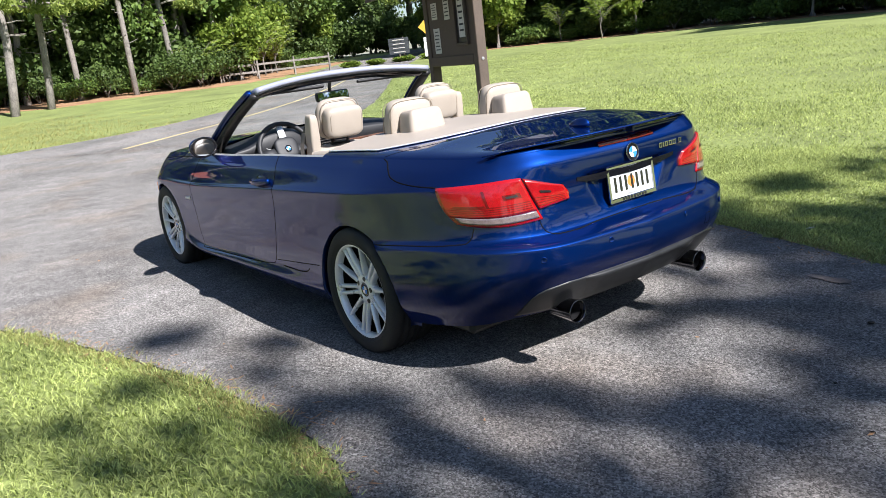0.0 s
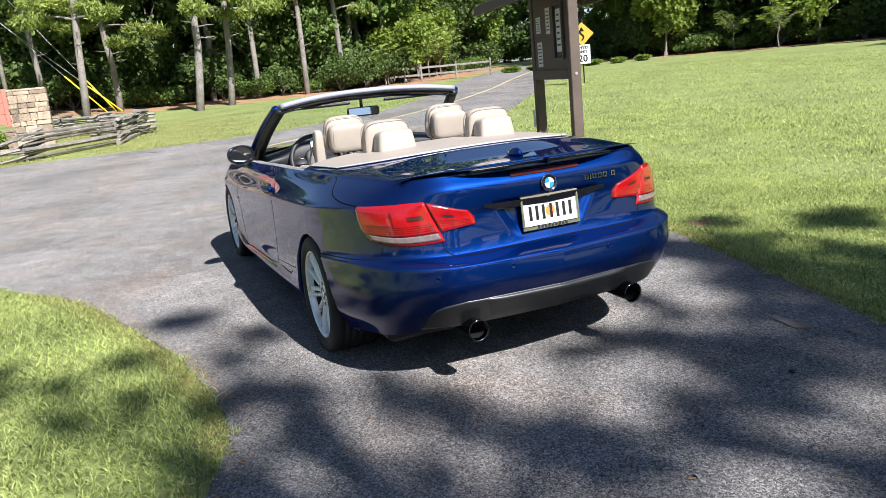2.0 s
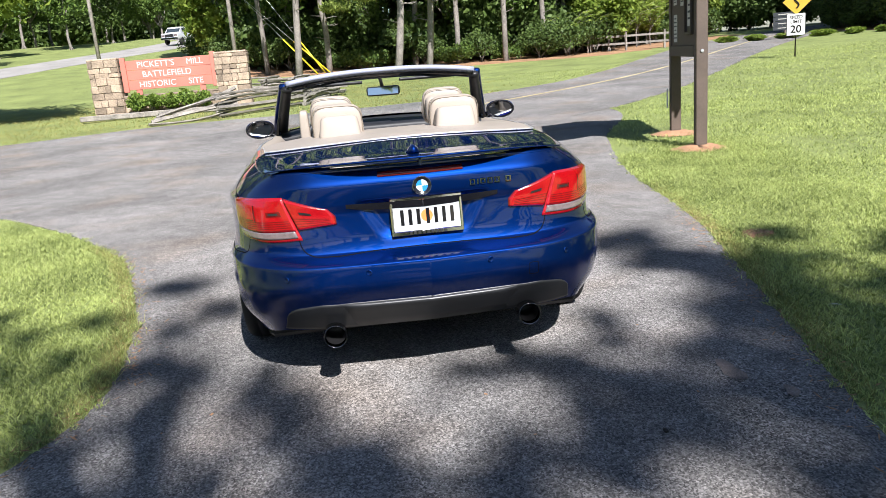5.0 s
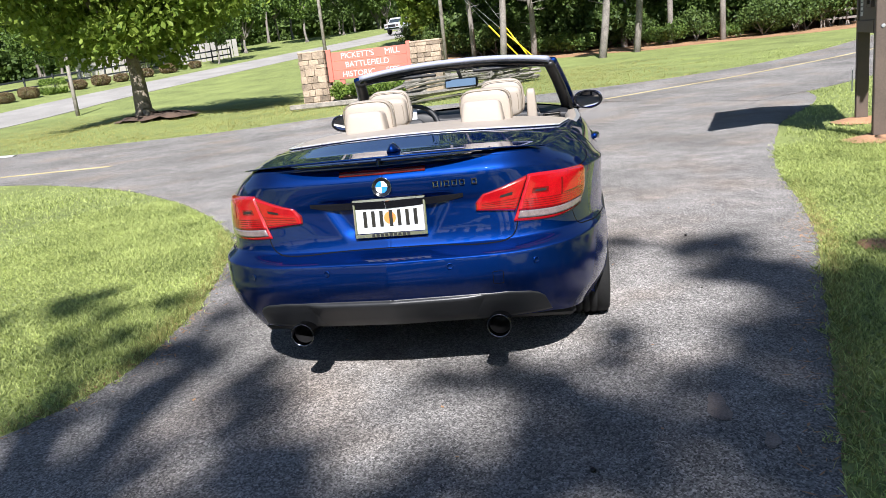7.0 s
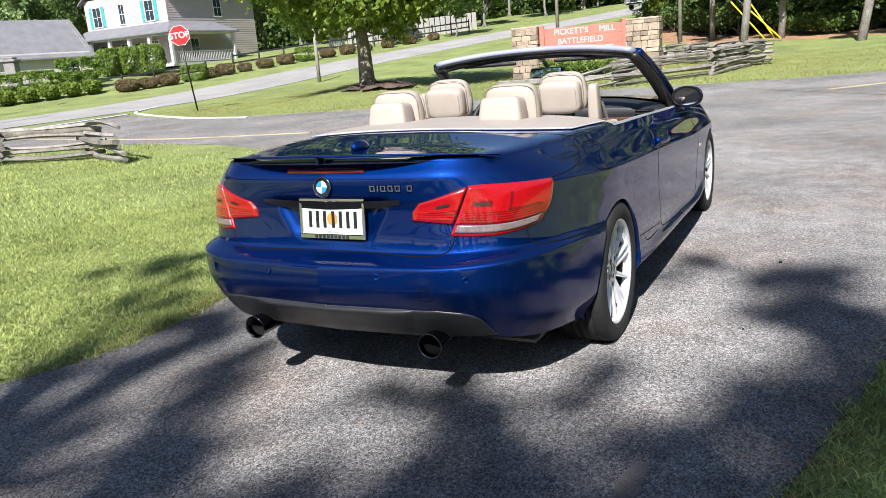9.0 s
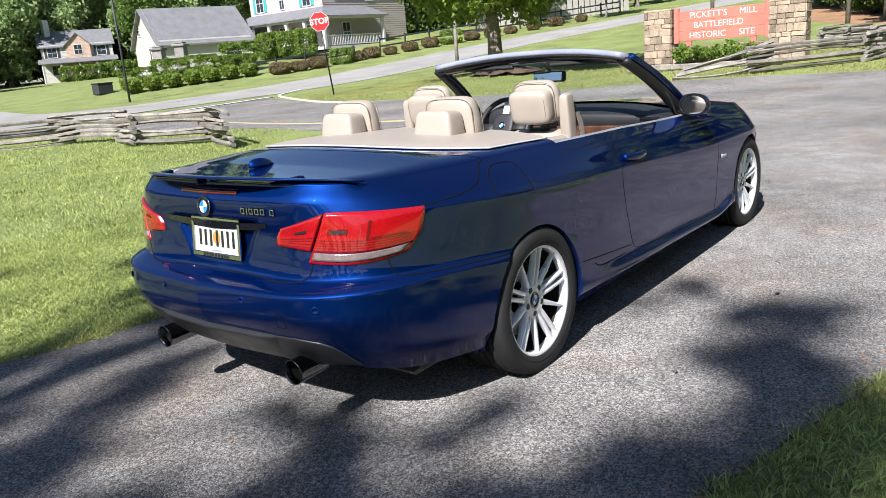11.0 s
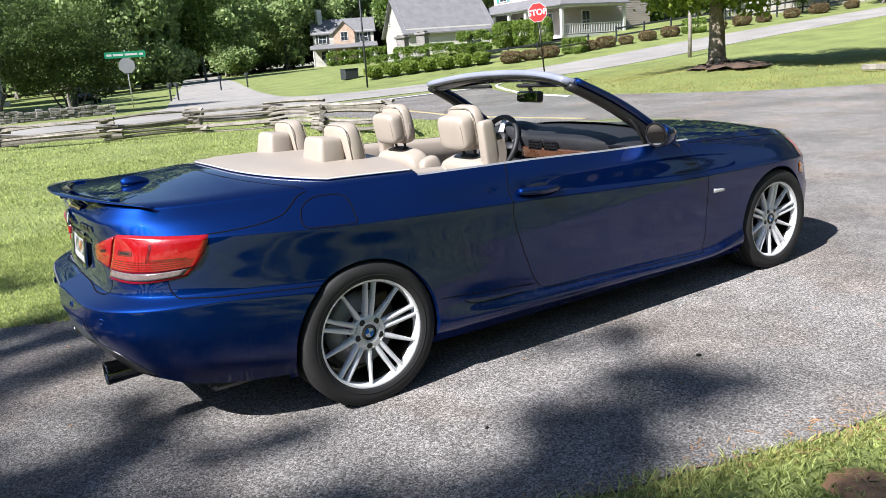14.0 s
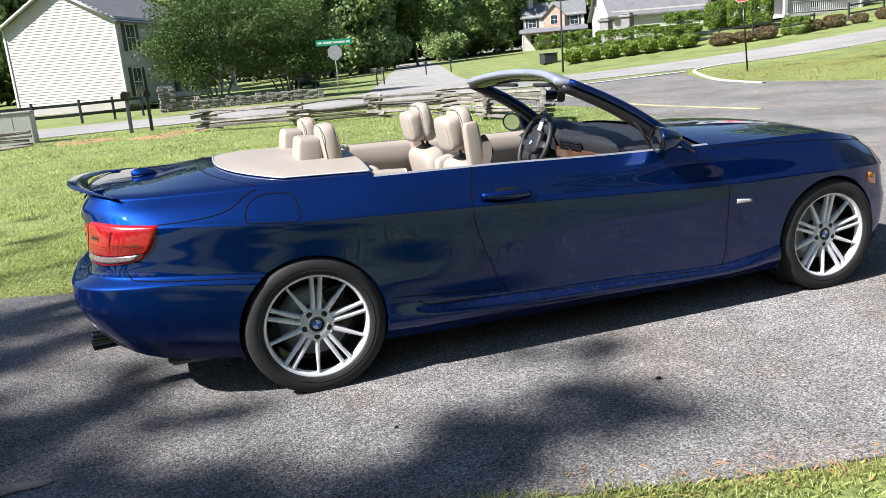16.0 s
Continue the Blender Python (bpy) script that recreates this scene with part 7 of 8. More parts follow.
for s in (1, -1):
    roof = box("roof_slope", (2.6, 0.88, 0.05), pose(0, s * 0.38, 2.30, -s * 24), ROOF, kiosk, "grey shingle roof slope", 0.008)
    for x in (-0.86, 0, 0.86):
        box("rafter", (0.07, 0.8, 0.09), pose(x, s * 0.36, 2.24, -s * 24), BROWN_PAINT, kiosk, bevel=0.005)
    box("fascia", (2.62, 0.03, 0.13), pose(0, s * 0.785, 2.105), BROWN_PAINT, kiosk, bevel=0.004)
for k in range(9):
    box("shingle_course", (2.6, 0.10, 0.012), pose(0, -0.06 - 0.085 * k, 2.455 - 0.0385 * k, 24), ROOF, kiosk, bevel=0.003)
part("bolt", lathe_bm(bmesh.new(), [(0.0, 0.012), (0.018, 0.01), (0.02, 0.0)], pose(-0.937, 0.0, 1.12, 0, -90, 0), 12), SIGN_BACK, kiosk)
kiosk.scale = (0.868, 1, 1)
for x, y in ((4.65, -3.86), (6.1, -4.2)):
    bm = bmesh.new()
    lathe_bm(bm, [(0.0, 0.05), (0.12, 0.045), (0.24, 0.02), (0.33, 0.0)], pose(x, y, h(x, y)), 18)
    for v in bm.verts:
        v.co += Vector((rng.normal(), rng.normal(), 0)) * 0.02
    tagged(part("bare_earth", bm, CLAY, smooth=True), "bare orange earth at the foot of a post", "earth", kind="stuff")


# ---- road signs ----
def post_sign(name, x, y, height_, label, category="road sign", face=180, r=0.03, material=SIGN_BACK, lean=0.0):
    s = empty(name, pose(x, y, h(x, y), lean, 0, 0), label, category)
    tube("post", [(0, 0, -0.1), (0, 0, height_)], r, material, s, sides=8)
    return s


def facing(deg, z, off=0.04):
    """A plane whose normal points along deg in plan, local x to the right as seen."""
    a = radians(deg)
    n = Vector((math.cos(a), math.sin(a), 0))
    rgt = Vector((-n.y, n.x, 0))
    m = Matrix((( rgt.x, 0, n.x, n.x * off), (rgt.y, 0, n.y, n.y * off), (0, 1, 0, z), (0, 0, 0, 1)))
    return m


def plate_bm(outline_pts, t=0.004, m=None):
    bm = bmesh.new()
    a = [bm.verts.new((m or Matrix()) @ Vector((x, y, 0))) for x, y in outline_pts]
    b = [bm.verts.new((m or Matrix()) @ Vector((x, y, -t))) for x, y in outline_pts]
    bm.faces.new(a)
    bm.faces.new(b[::-1])
    for i in range(len(a)):
        j = (i + 1) % len(a)
        bm.faces.new((a[j], a[i], b[i], b[j]))
    return bm


stop = post_sign("stop_sign", 20.35, 21.3, 3.3, "red octagonal stop sign on a dark post at the junction", "stop sign", r=0.032, material=DARK_METAL, lean=-7.0)
sm = facing(226, 3.02)
octo = lambda r: [(r * math.cos(radians(22.5 + 45 * k)), r * math.sin(radians(22.5 + 45 * k))) for k in range(8)]
part("border", plate_bm(octo(0.41), 0.004, sm), WHITE_PAINT, stop, "white reflective border")
part("face", plate_bm(octo(0.388), 0.003, sm @ pose(0, 0, 0.004)), STOP_RED, stop)
text_mesh("STOP", 0.33, WHITE_PAINT, stop, sm @ pose(0, 0, 0.006), "lettering", 0.008, 0.001)

sp = post_sign("speed_limit_sign", 22.1, -15.85, 2.4, "white speed limit sign under a yellow winding-road sign", "road sign", r=0.025, material=DARK_METAL)
sp.matrix_basis.translation.z = max(h(22.1, -15.85), 0.45)
fm = facing(148, 1.03)
sq = lambda w, hh: [(-w / 2, -hh / 2), (w / 2, -hh / 2), (w / 2, hh / 2), (-w / 2, hh / 2)]
part("border", plate_bm(sq(0.61, 0.76), 0.004, fm), GLOSS_BLACK, sp)
part("face", plate_bm(sq(0.58, 0.73), 0.003, fm @ pose(0, 0, 0.004)), WHITE_PAINT, sp)
text_mesh("SPEED", 0.155, GLOSS_BLACK, sp, fm @ pose(0, 0.24, 0.006), "lettering", 0.002, 0.001)
text_mesh("LIMIT", 0.155, GLOSS_BLACK, sp, fm @ pose(0, 0.09, 0.006), "lettering", 0.002, 0.001)
text_mesh("20", 0.36, GLOSS_BLACK, sp, fm @ pose(0, -0.17, 0.006), "lettering", 0.006, 0.001)
dm = facing(148, 1.80)
dia = lambda r: [(0, -r), (r, 0), (0, r), (-r, 0)]
part("diamond_border", plate_bm(dia(0.47), 0.004, dm), GLOSS_BLACK, sp)
part("diamond_face", plate_bm(dia(0.45), 0.003, dm @ pose(0, 0, 0.004)), SIGN_YELLOW, sp)
part("winding_arrow", tube_bm(bmesh.new(), [dm @ Vector((0.07 * math.sin(k * 0.75), -0.22 + 0.05 * k, 0.007)) for k in range(8)], 0.03, 6), GLOSS_BLACK, sp)
part("arrow_head", plate_bm([(-0.11, 0.1), (0.09, 0.1), (-0.01, 0.27)], 0.003, dm @ pose(0, 0, 0.011)), GLOSS_BLACK, sp)

rs = post_sign("street_name_sign", 7.15, 37.5, 2.7, "green street name sign over the back of a stop sign", "street sign", r=0.03)
rs.matrix_basis.translation.z = 0.35
nm = facing(262, 2.48)
part("name_blade", plate_bm(sq(1.9, 0.30), 0.004, nm), SIGN_GREEN, rs, "green name blade with white marks")
for k, (w, x) in enumerate(((0.24, -0.74), (0.46, -0.32), (0.6, 0.28), (0.2, 0.75))):
    box("name_bar", (w, 0.10, 0.003), nm @ pose(x, 0, 0.003), WHITE_PAINT, rs, bevel=0.001)
part("stop_back", plate_bm(octo(0.40), 0.004, facing(262, 1.95)), SIGN_BACK, rs, "grey back of an octagonal sign")

# brown board by the gate; its near-black colour stands for the woods' shade
bs = post_sign("brown_park_board", 40.2, -26.4, 0.6, "brown wooden park board by the gate, coloured dark for the woods' shade", "sign", r=0.05, material=BROWN_PAINT)
bb = facing(148, 1.05)
for k in range(4):
    box("board", (1.35, 0.24, 0.05), bb @ pose(0, -0.4 + 0.26 * k, 0), SHUTTER, bs, bevel=0.005)
    box("board_bar", (0.8, 0.05, 0.004), bb @ pose(0, -0.4 + 0.26 * k, 0.028), CONCRETE, bs, bevel=0.001)
tube("post", [(0.5, -0.7, -0.2), (0.5, -0.7, 1.6)], 0.05, BROWN_PAINT, bs)


def rail_fence(name, pts, posts_h, rails, material, label, step=2.4, r=0.05):
    f = empty(name, None, label, "fence")
    q, n = along(pts, step)
    tops = []
    for x, y in q:
        z = h(x, y)
        box("post", (0.11, 0.11, posts_h + 0.2), pose(x, y, z + posts_h / 2 - 0.1), material, f, bevel=0.01)
        tops.append(Vector((x, y, z)))
    for a, b in zip(tops, tops[1:]):
        for rz in rails:
            d = b - a
            m = Matrix.Translation((a + b) / 2 + Vector((0, 0, rz))) @ d.to_track_quat("X", "Z").to_matrix().to_4x4()
            box("rail", (d.length + 0.1, 0.045, 0.13), m, material, f, bevel=0.01)
    return f


rail_fence("wooden_rail_fence", [(44.2, -15.5), (43.6, -19), (43.0, -22.6)], 1.15, (0.45, 0.9), BARK, "grey post-and-rail fence at the wood's edge")
rail_fence("wooden_rail_fence", [(-9, 33.2), (-5, 33.6), (-2.2, 37.2)], 1.05, (0.4, 0.85), SHUTTER, "black board fence along the main road", 1.9)
rail_fence("wooden_rail_fence", [(44.5, 40.4), (50, 39.2), (58, 37), (66, 34.5), (74, 31.5)], 1.25, (0.5, 1.05), SHUTTER, "dark board fence above the verge", 2.6)
rail_fence("wooden_rail_fence", [(32.2, 42.2), (36, 41.0), (43, 40.4)], 1.0, (0.4, 0.85), SHUTTER, "dark board fence in front of the porch", 2.4)
pal = empty("white_paling_fence", None, "weathered pale paling fence among trees", "fence")
for k in range(26):
    x, y = 60 + k * 0.62, 41.5 - k * 0.33
    box("paling", (0.58, 0.04, 1.8), pose(x, y, h(x, y) + 0.9, 0, 0, -28), CONCRETE, pal, bevel=0.01)

# mailboxes, white box, utility things
for k, (x, y, turn) in enumerate(((-2.35, 21.9, -8), (-1.75, 22.0, 6))):
    mb = empty("mailbox", pose(x, y, h(x, y), 0, 0, 90 + turn), "dark mailbox on a leaning wooden post by the road", "mailbox", "mailboxes")
    box("post", (0.1, 0.1, 1.15), pose(0, 0, 0.5, 0, 4 - 8 * k, 0), SHUTTER, mb, bevel=0.008)
    bm = bmesh.new()
    prof = [(-0.1, 0), (0.1, 0)] + [(0.1 * math.cos(a), 0.11 + 0.1 * math.sin(a)) for a in np.linspace(0, math.pi, 9)]
    ends = [[bm.verts.new((x2, py, 1.06 + pz)) for py, pz in prof] for x2 in (-0.26, 0.26)]
    bm.faces.new(ends[0]), bm.faces.new(ends[1][::-1])
    for i in range(len(prof)):
        j = (i + 1) % len(prof)
        bm.faces.new((ends[0][j], ends[0][i], ends[1][i], ends[1][j]))
    bmesh.ops.recalc_face_normals(bm, faces=bm.faces)
    part("box", bm, DARK_METAL, mb)
for k, (x, y) in enumerate(((19.5, 62), (21.5, 61), (12.2, 50), (13, 51.2))):
    mb = empty("mailbox", pose(x, y, h(x, y)), "small black mailbox beside the side street", "mailbox", "mailboxes")
    box("post", (0.1, 0.1, 1.0), pose(0, 0, 0.45), SHUTTER, mb, bevel=0.008)
    box("box", (0.25, 0.5, 0.28), pose(0, 0, 1.08), SHUTTER, mb, bevel=0.06, seg=2)
ub = empty("utility_box", pose(-5.6, 21.6, h(-5.6, 21.6)), "white metal utility box on the verge", "utility box")
box("cabinet", (1.2, 0.7, 0.92), pose(0, 0, 0.44), WHITE_PAINT, ub, bevel=0.02)
box("lid", (1.24, 0.74, 0.06), pose(0, 0, 0.93), SIGN_BACK, ub, bevel=0.015)
box("door_seam", (0.01, 0.004, 0.7), pose(0.1, -0.352, 0.45), SIGN_BACK, ub, bevel=0.001)
for x, y, hh, r, lab in ((54.0, 16.9, 11, 0.14, "tall grey utility pole behind the sign"), (21.2, 38.8, 7, 0.06, "slim black street lamp post"), (34.0, 24.9, 3.2, 0.11, "weathered wooden post on the verge"), (43.5, 6.2, 9, 0.13, "grey utility pole at the wood's edge")):
    po = empty("utility_pole", pose(x, y, h(x, y)), lab, "pole")
    tube("shaft", [(0, 0, -0.2), (0.02, 0, hh)], [r, r * 0.8], SHUTTER if r < 0.1 else OLD_WOOD, po, sides=10)
    if r > 0.12:
        box("crossarm", (0.1, 2.2, 0.12), pose(0, 0, hh - 0.6), OLD_WOOD, po, bevel=0.01)
    if r < 0.1:
        cushion("lantern", (0.3, 0.3, 0.5), pose(0, 0, hh + 0.2), SHUTTER, po)
for k, (bx, by, tx, ty) in enumerate(((40.6, 0.55, 41.5, 7.2), (40.4, 1.3, 41.5, 7.4), (40.8, 0.9, 43.4, 6.2))):
    gw = empty("guy_wire", None, "thin steel guy wire with a yellow guard", "guy wire", "guy wires")
    a, b = Vector((bx, by, h(bx, by) - 0.05)), Vector((tx, ty, h(bx, by) + 6.6 + k * 0.6))
    tube("wire", [a, b], 0.012, SIGN_BACK, gw, sides=5)
    d = (b - a).normalized()
    tube("guard", [a + d * 0.25, a + d * 2.9], 0.038, YELLOW_PLASTIC, gw, sides=8)

# pickup truck far up the road
tr = empty("pickup_truck", pose(86, 17.0, h(86, 17.0) + 0.03, 0, 0, 163), "silver pickup truck far up the main road", "truck")
bm = box_bm(bmesh.new(), (5.4, 1.95, 0.62), pose(0, 0, 0.85), 0.08, 2)
part("body", bm, TRUCK_WHITE, tr, smooth=True)
bm = bmesh.new()
secs = [(-0.2, 0.78, 0.75), (0.15, 0.72, 1.0), (1.1, 0.72, 1.0), (1.75, 0.78, 0.75)]
lo = [[(-0.35, 1.15), (1.95, 1.15)], [(0.05, 1.82), (1.3, 1.82)]]
vs = [bm.verts.new((x, s * w, z)) for (x, z, w) in ((-0.35, 1.12, 0.93), (2.0, 1.12, 0.93), (1.35, 1.82, 0.78), (0.05, 1.82, 0.78)) for s in (1, -1)]
for f in ((0, 2, 4, 6), (7, 5, 3, 1), (2, 3, 5, 4), (6, 4, 5, 7), (0, 6, 7, 1)):
    bm.faces.new([vs[i] for i in f])
bmesh.ops.recalc_face_normals(bm, faces=bm.faces)
part("cab", bm, TRUCK_WHITE, tr)
box("windscreen", (0.02, 1.5, 0.5), pose(1.70, 0, 1.47, 0, -43, 0), WINDOW_GLASS, tr, bevel=0.005)
for s in (1, -1):
    box("side_window", (1.3, 0.02, 0.4), pose(0.75, s * 0.86, 1.48, s * 12), WINDOW_GLASS, tr, bevel=0.005)
    box("headlight", (0.05, 0.35, 0.2), pose(2.69, s * 0.72, 0.92), CLEAR_LENS, tr, bevel=0.01)
    for x in (-1.65, 1.7):
        part("wheel", lathe_bm(bmesh.new(), [(0.0, 0.1), (0.2, 0.12), (0.36, 0.12), (0.38, 0.0), (0.36, -0.12)], pose(x, s * 0.86, 0.38, -90 * s), 20), RUBBER, tr, smooth=True)
box("grille", (0.04, 1.0, 0.3), pose(2.70, 0, 0.9), BLACK, tr, bevel=0.01)
box("bumper", (0.15, 1.9, 0.2), pose(2.72, 0, 0.6), CHROME, tr, bevel=0.03)


# ---- houses ----
def wall_lap(parent, p0, p1, z0, z1, material, thick=0.15, lap=0.2, gable=None):
    """A wall of overlapping boards on a solid backing from p0 to p1 (outside on the right hand)."""
    a, b = Vector((*p0, 0)), Vector((*p1, 0))
    L = (b - a).length
    d = (b - a).normalized()
    m = Matrix.Translation(a) @ Matrix(((d.x, d.y, 0, 0), (d.y, -d.x, 0, 0), (0, 0, 1, 0), (0, 0, 0, 1)))
    w = empty("wall")
    w.parent = parent
    box("backing", (L, thick, z1 - z0), m @ pose(L / 2, -thick / 2, (z0 + z1) / 2), material, w, bevel=0.0)
    bm = bmesh.new()
    z = z0
    top = z1 + (gable or 0)
    while z < top - 0.02:
        k = max(0.0, (z + lap * 0.5 - z1) / gable) if gable else 0
        x0, x1 = L / 2 * k, L - L / 2 * k
        vs = [bm.verts.new(m @ Vector(v)) for v in ((x0, 0.03, z), (x1, 0.03, z), (x1, 0.006, z + lap), (x0, 0.006, z + lap), (x0, 0.0, z), (x1, 0.0, z))]
        bm.faces.new((vs[0], vs[1], vs[2], vs[3]))
        bm.faces.new((vs[4], vs[5], vs[1], vs[0]))
        z += lap
    bmesh.ops.recalc_face_normals(bm, faces=bm.faces)
    part("siding", bm, material, w, "lapped horizontal siding boards")
    if gable:
        bm = bmesh.new()
        f = [bm.verts.new(m @ Vector(v)) for v in ((0, 0.0, z1), (L, 0.0, z1), (L / 2, 0.0, z1 + gable))]
        bm.faces.new(f)
        part("gable_backing", bm, material, w)
    return m, L


def window(parent, m, x, z, w, hh, shutter=None, grid=(2, 2)):
    o = empty("window", m @ pose(x, 0.035, z))
    o.parent = parent
    box("pane", (w, 0.02, hh), pose(0, 0, 0), WINDOW_GLASS, o, bevel=0.002)
    for sx in (-1, 1):
        box("frame", (0.09, 0.07, hh + 0.18), pose(sx * (w / 2 + 0.045), 0.01, 0), WHITE_PAINT, o, bevel=0.006)
        if shutter:
            box("shutter", (0.36, 0.05, hh + 0.12), pose(sx * (w / 2 + 0.29), 0.01, 0), shutter, o, bevel=0.006)
    for sz in (-1, 1):
        box("frame", (w, 0.07, 0.09), pose(0, 0.01, sz * (hh / 2 + 0.045)), WHITE_PAINT, o, bevel=0.006)
    for i in range(1, grid[0]):
        box("glazing_bar", (0.03, 0.03, hh), pose(-w / 2 + w * i / grid[0], 0.012, 0), WHITE_PAINT, o, bevel=0.003)
    for j in range(1, grid[1]):
        box("glazing_bar", (w, 0.03, 0.05), pose(0, 0.014, -hh / 2 + hh * j / grid[1]), WHITE_PAINT, o, bevel=0.003)


def roof_slab(parent, pts, thick=0.12, name="roof", material=None):
    bm = bmesh.new()
    vs = [bm.verts.new(p) for p in pts]
    bm.faces.new(vs)
    bmesh.ops.recalc_face_normals(bm, faces=bm.faces)
    r = bmesh.ops.extrude_face_region(bm, geom=bm.faces[:])
    for v in r["geom"]:
        if isinstance(v, bmesh.types.BMVert):
            v.co.z -= thick
    bmesh.ops.recalc_face_normals(bm, faces=bm.faces)
    return part(name, bm, material or ROOF, parent, "grey shingle roof")


def roof_gable(parent, x0, x1, y0, y1, z, rise, along_x=True, over=0.4):
    if along_x:
        ym = (y0 + y1) / 2
        k = rise / ((y1 - y0) / 2)
        for s, ye in ((-1, y0), (1, y1)):
            roof_slab(parent, [(x0 - over, ye + s * over, z - k * over), (x1 + over, ye + s * over, z - k * over), (x1 + over, ym, z + rise), (x0 - over, ym, z + rise)])
    else:
        xm = (x0 + x1) / 2
        k = rise / ((x1 - x0) / 2)
        for s, xe in ((-1, x0), (1, x1)):
            roof_slab(parent, [(xe + s * over, y0 - over, z - k * over), (xe + s * over, y1 + over, z - k * over), (xm, y1 + over, z + rise), (xm, y0 - over, z + rise)])


def porch_rail(parent, a, b, z0, hgt=0.9):
    a, b = Vector((*a, z0)), Vector((*b, z0))
    d = b - a
    rot = d.to_track_quat("X", "Z").to_matrix().to_4x4()
    rl = empty("porch_railing")
    rl.parent = parent
    for z in (0.12, hgt):
        box("rail", (d.length, 0.07, 0.07), Matrix.Translation((a + b) / 2 + Vector((0, 0, z))) @ rot, WHITE_PAINT, rl, bevel=0.005)
    n = int(d.length / 0.2)
    for k in range(n + 1):
        p = a.lerp(b, k / n)
        box("baluster", (0.04, 0.04, hgt - 0.1), pose(p.x, p.y, p.z + hgt / 2 + 0.05), WHITE_PAINT, rl, bevel=0.004)


# two-storey house with a wrap-round porch
hz = 2.2
house = empty("porch_house", None, "pale pink two-storey house with a white wrap-round porch and teal shutters", "house")
X0, Y0, X1, Y1 = 46.4, 48.4, 57.4, 58.3
m, L = wall_lap(house, (X0, Y1), (X0, Y0), hz, hz + 6.6, SIDING_PINK)
for wx in (1.5, 4.6, 7.9):
    window(house, m, wx, hz + 5.1, 0.95 if wx != 4.6 else 0.6, 1.6, TEAL if wx != 4.6 else None)
for wx in (1.8, 4.4, 7.9):
    window(house, m, wx, hz + 1.75, 1.0, 1.7)
box("front_door", (1.0, 0.08, 2.1), m @ pose(6.1, 0.05, hz + 1.45), SHUTTER, house, "dark panelled front door", 0.01)
m2, L2 = wall_lap(house, (X0, Y0), (X1, Y0), hz - 0.4, hz + 6.6, SIDING_PINK)
window(house, m2, 6.0, hz + 5.3, 0.9, 1.5)
window(house, m2, 2.6, hz + 1.8, 0.9, 1.6)
wall_lap(house, (X1, Y0), (X1, Y1), hz - 0.4, hz + 6.6, SIDING_PINK)
wall_lap(house, (X1, Y1), (X0, Y1), hz - 0.4, hz + 6.6, SIDING_PINK)
roof_gable(house, X0, X1, Y0, Y1, hz + 6.6, 3.4, along_x=True)
PZ = hz + 0.55
box("porch_floor", (2.2, Y1 - Y0 + 2.0, 0.22), pose(X0 - 1.1, (Y0 + Y1) / 2 - 1.0, PZ - 0.11), WHITE_PAINT, house, bevel=0.01)
box("porch_floor", (5.6, 2.0, 0.22), pose(X0 + 2.8, Y0 - 1.0, PZ - 0.115), WHITE_PAINT, house, bevel=0.01)
roof_slab(house, [(X0 - 2.5, Y0 - 2.3, PZ + 2.55), (X0, Y0, PZ + 3.5), (X0, Y1 + 0.2, PZ + 3.5), (X0 - 2.5, Y1 + 0.2, PZ + 2.55)], 0.1, "porch_roof")
roof_slab(house, [(X0 - 2.5, Y0 - 2.3, PZ + 2.55), (X0 + 6.0, Y0 - 2.3, PZ + 2.55), (X0 + 5.4, Y0, PZ + 3.5), (X0, Y0, PZ + 3.5)], 0.1, "porch_roof")
box("porch_beam", (0.2, Y1 - Y0 + 2.2, 0.3), pose(X0 - 2.1, (Y0 + Y1) / 2 - 1.0, PZ + 2.45), WHITE_PAINT, house, bevel=0.01)
box("porch_beam", (7.6, 0.2, 0.3), pose(X0 + 1.7, Y0 - 2.0, PZ + 2.45), WHITE_PAINT, house, bevel=0.01)
cols = [(X0 - 2.05, Y0 - 1.95 + k * 2.35) for k in range(6)] + [(X0 + 5.4, Y0 - 1.95)]
for x, y in cols:
    c = box("porch_column", (0.26, 0.26, 2.5), pose(x, y, PZ + 1.2), WHITE_PAINT, house, bevel=0.015)
    box("column_cap", (0.36, 0.36, 0.12), pose(x, y, PZ + 2.3), WHITE_PAINT, c, bevel=0.01)
porch_rail(house, (X0 - 2.05, Y0 - 1.95), (X0 + 5.4, Y0 - 1.95), PZ)
porch_rail(house, (X0 - 2.05, Y0 + 2.75), (X0 - 2.05, Y1 - 0.2), PZ)
for k in range(4):
    box("porch_step", (0.3, 1.6, 0.16), pose(X0 - 2.4 - 0.28 * k, Y0 + 1.6, PZ - 0.2 - 0.16 * k), WHITE_PAINT, house, bevel=0.01)
for s in (0.75, 2.4):
    tube("step_rail", [(X0 - 2.1, Y0 + s, PZ + 0.9), (X0 - 3.4, Y0 + s, PZ + 0.1)], 0.05, WHITE_PAINT, house, sides=6)

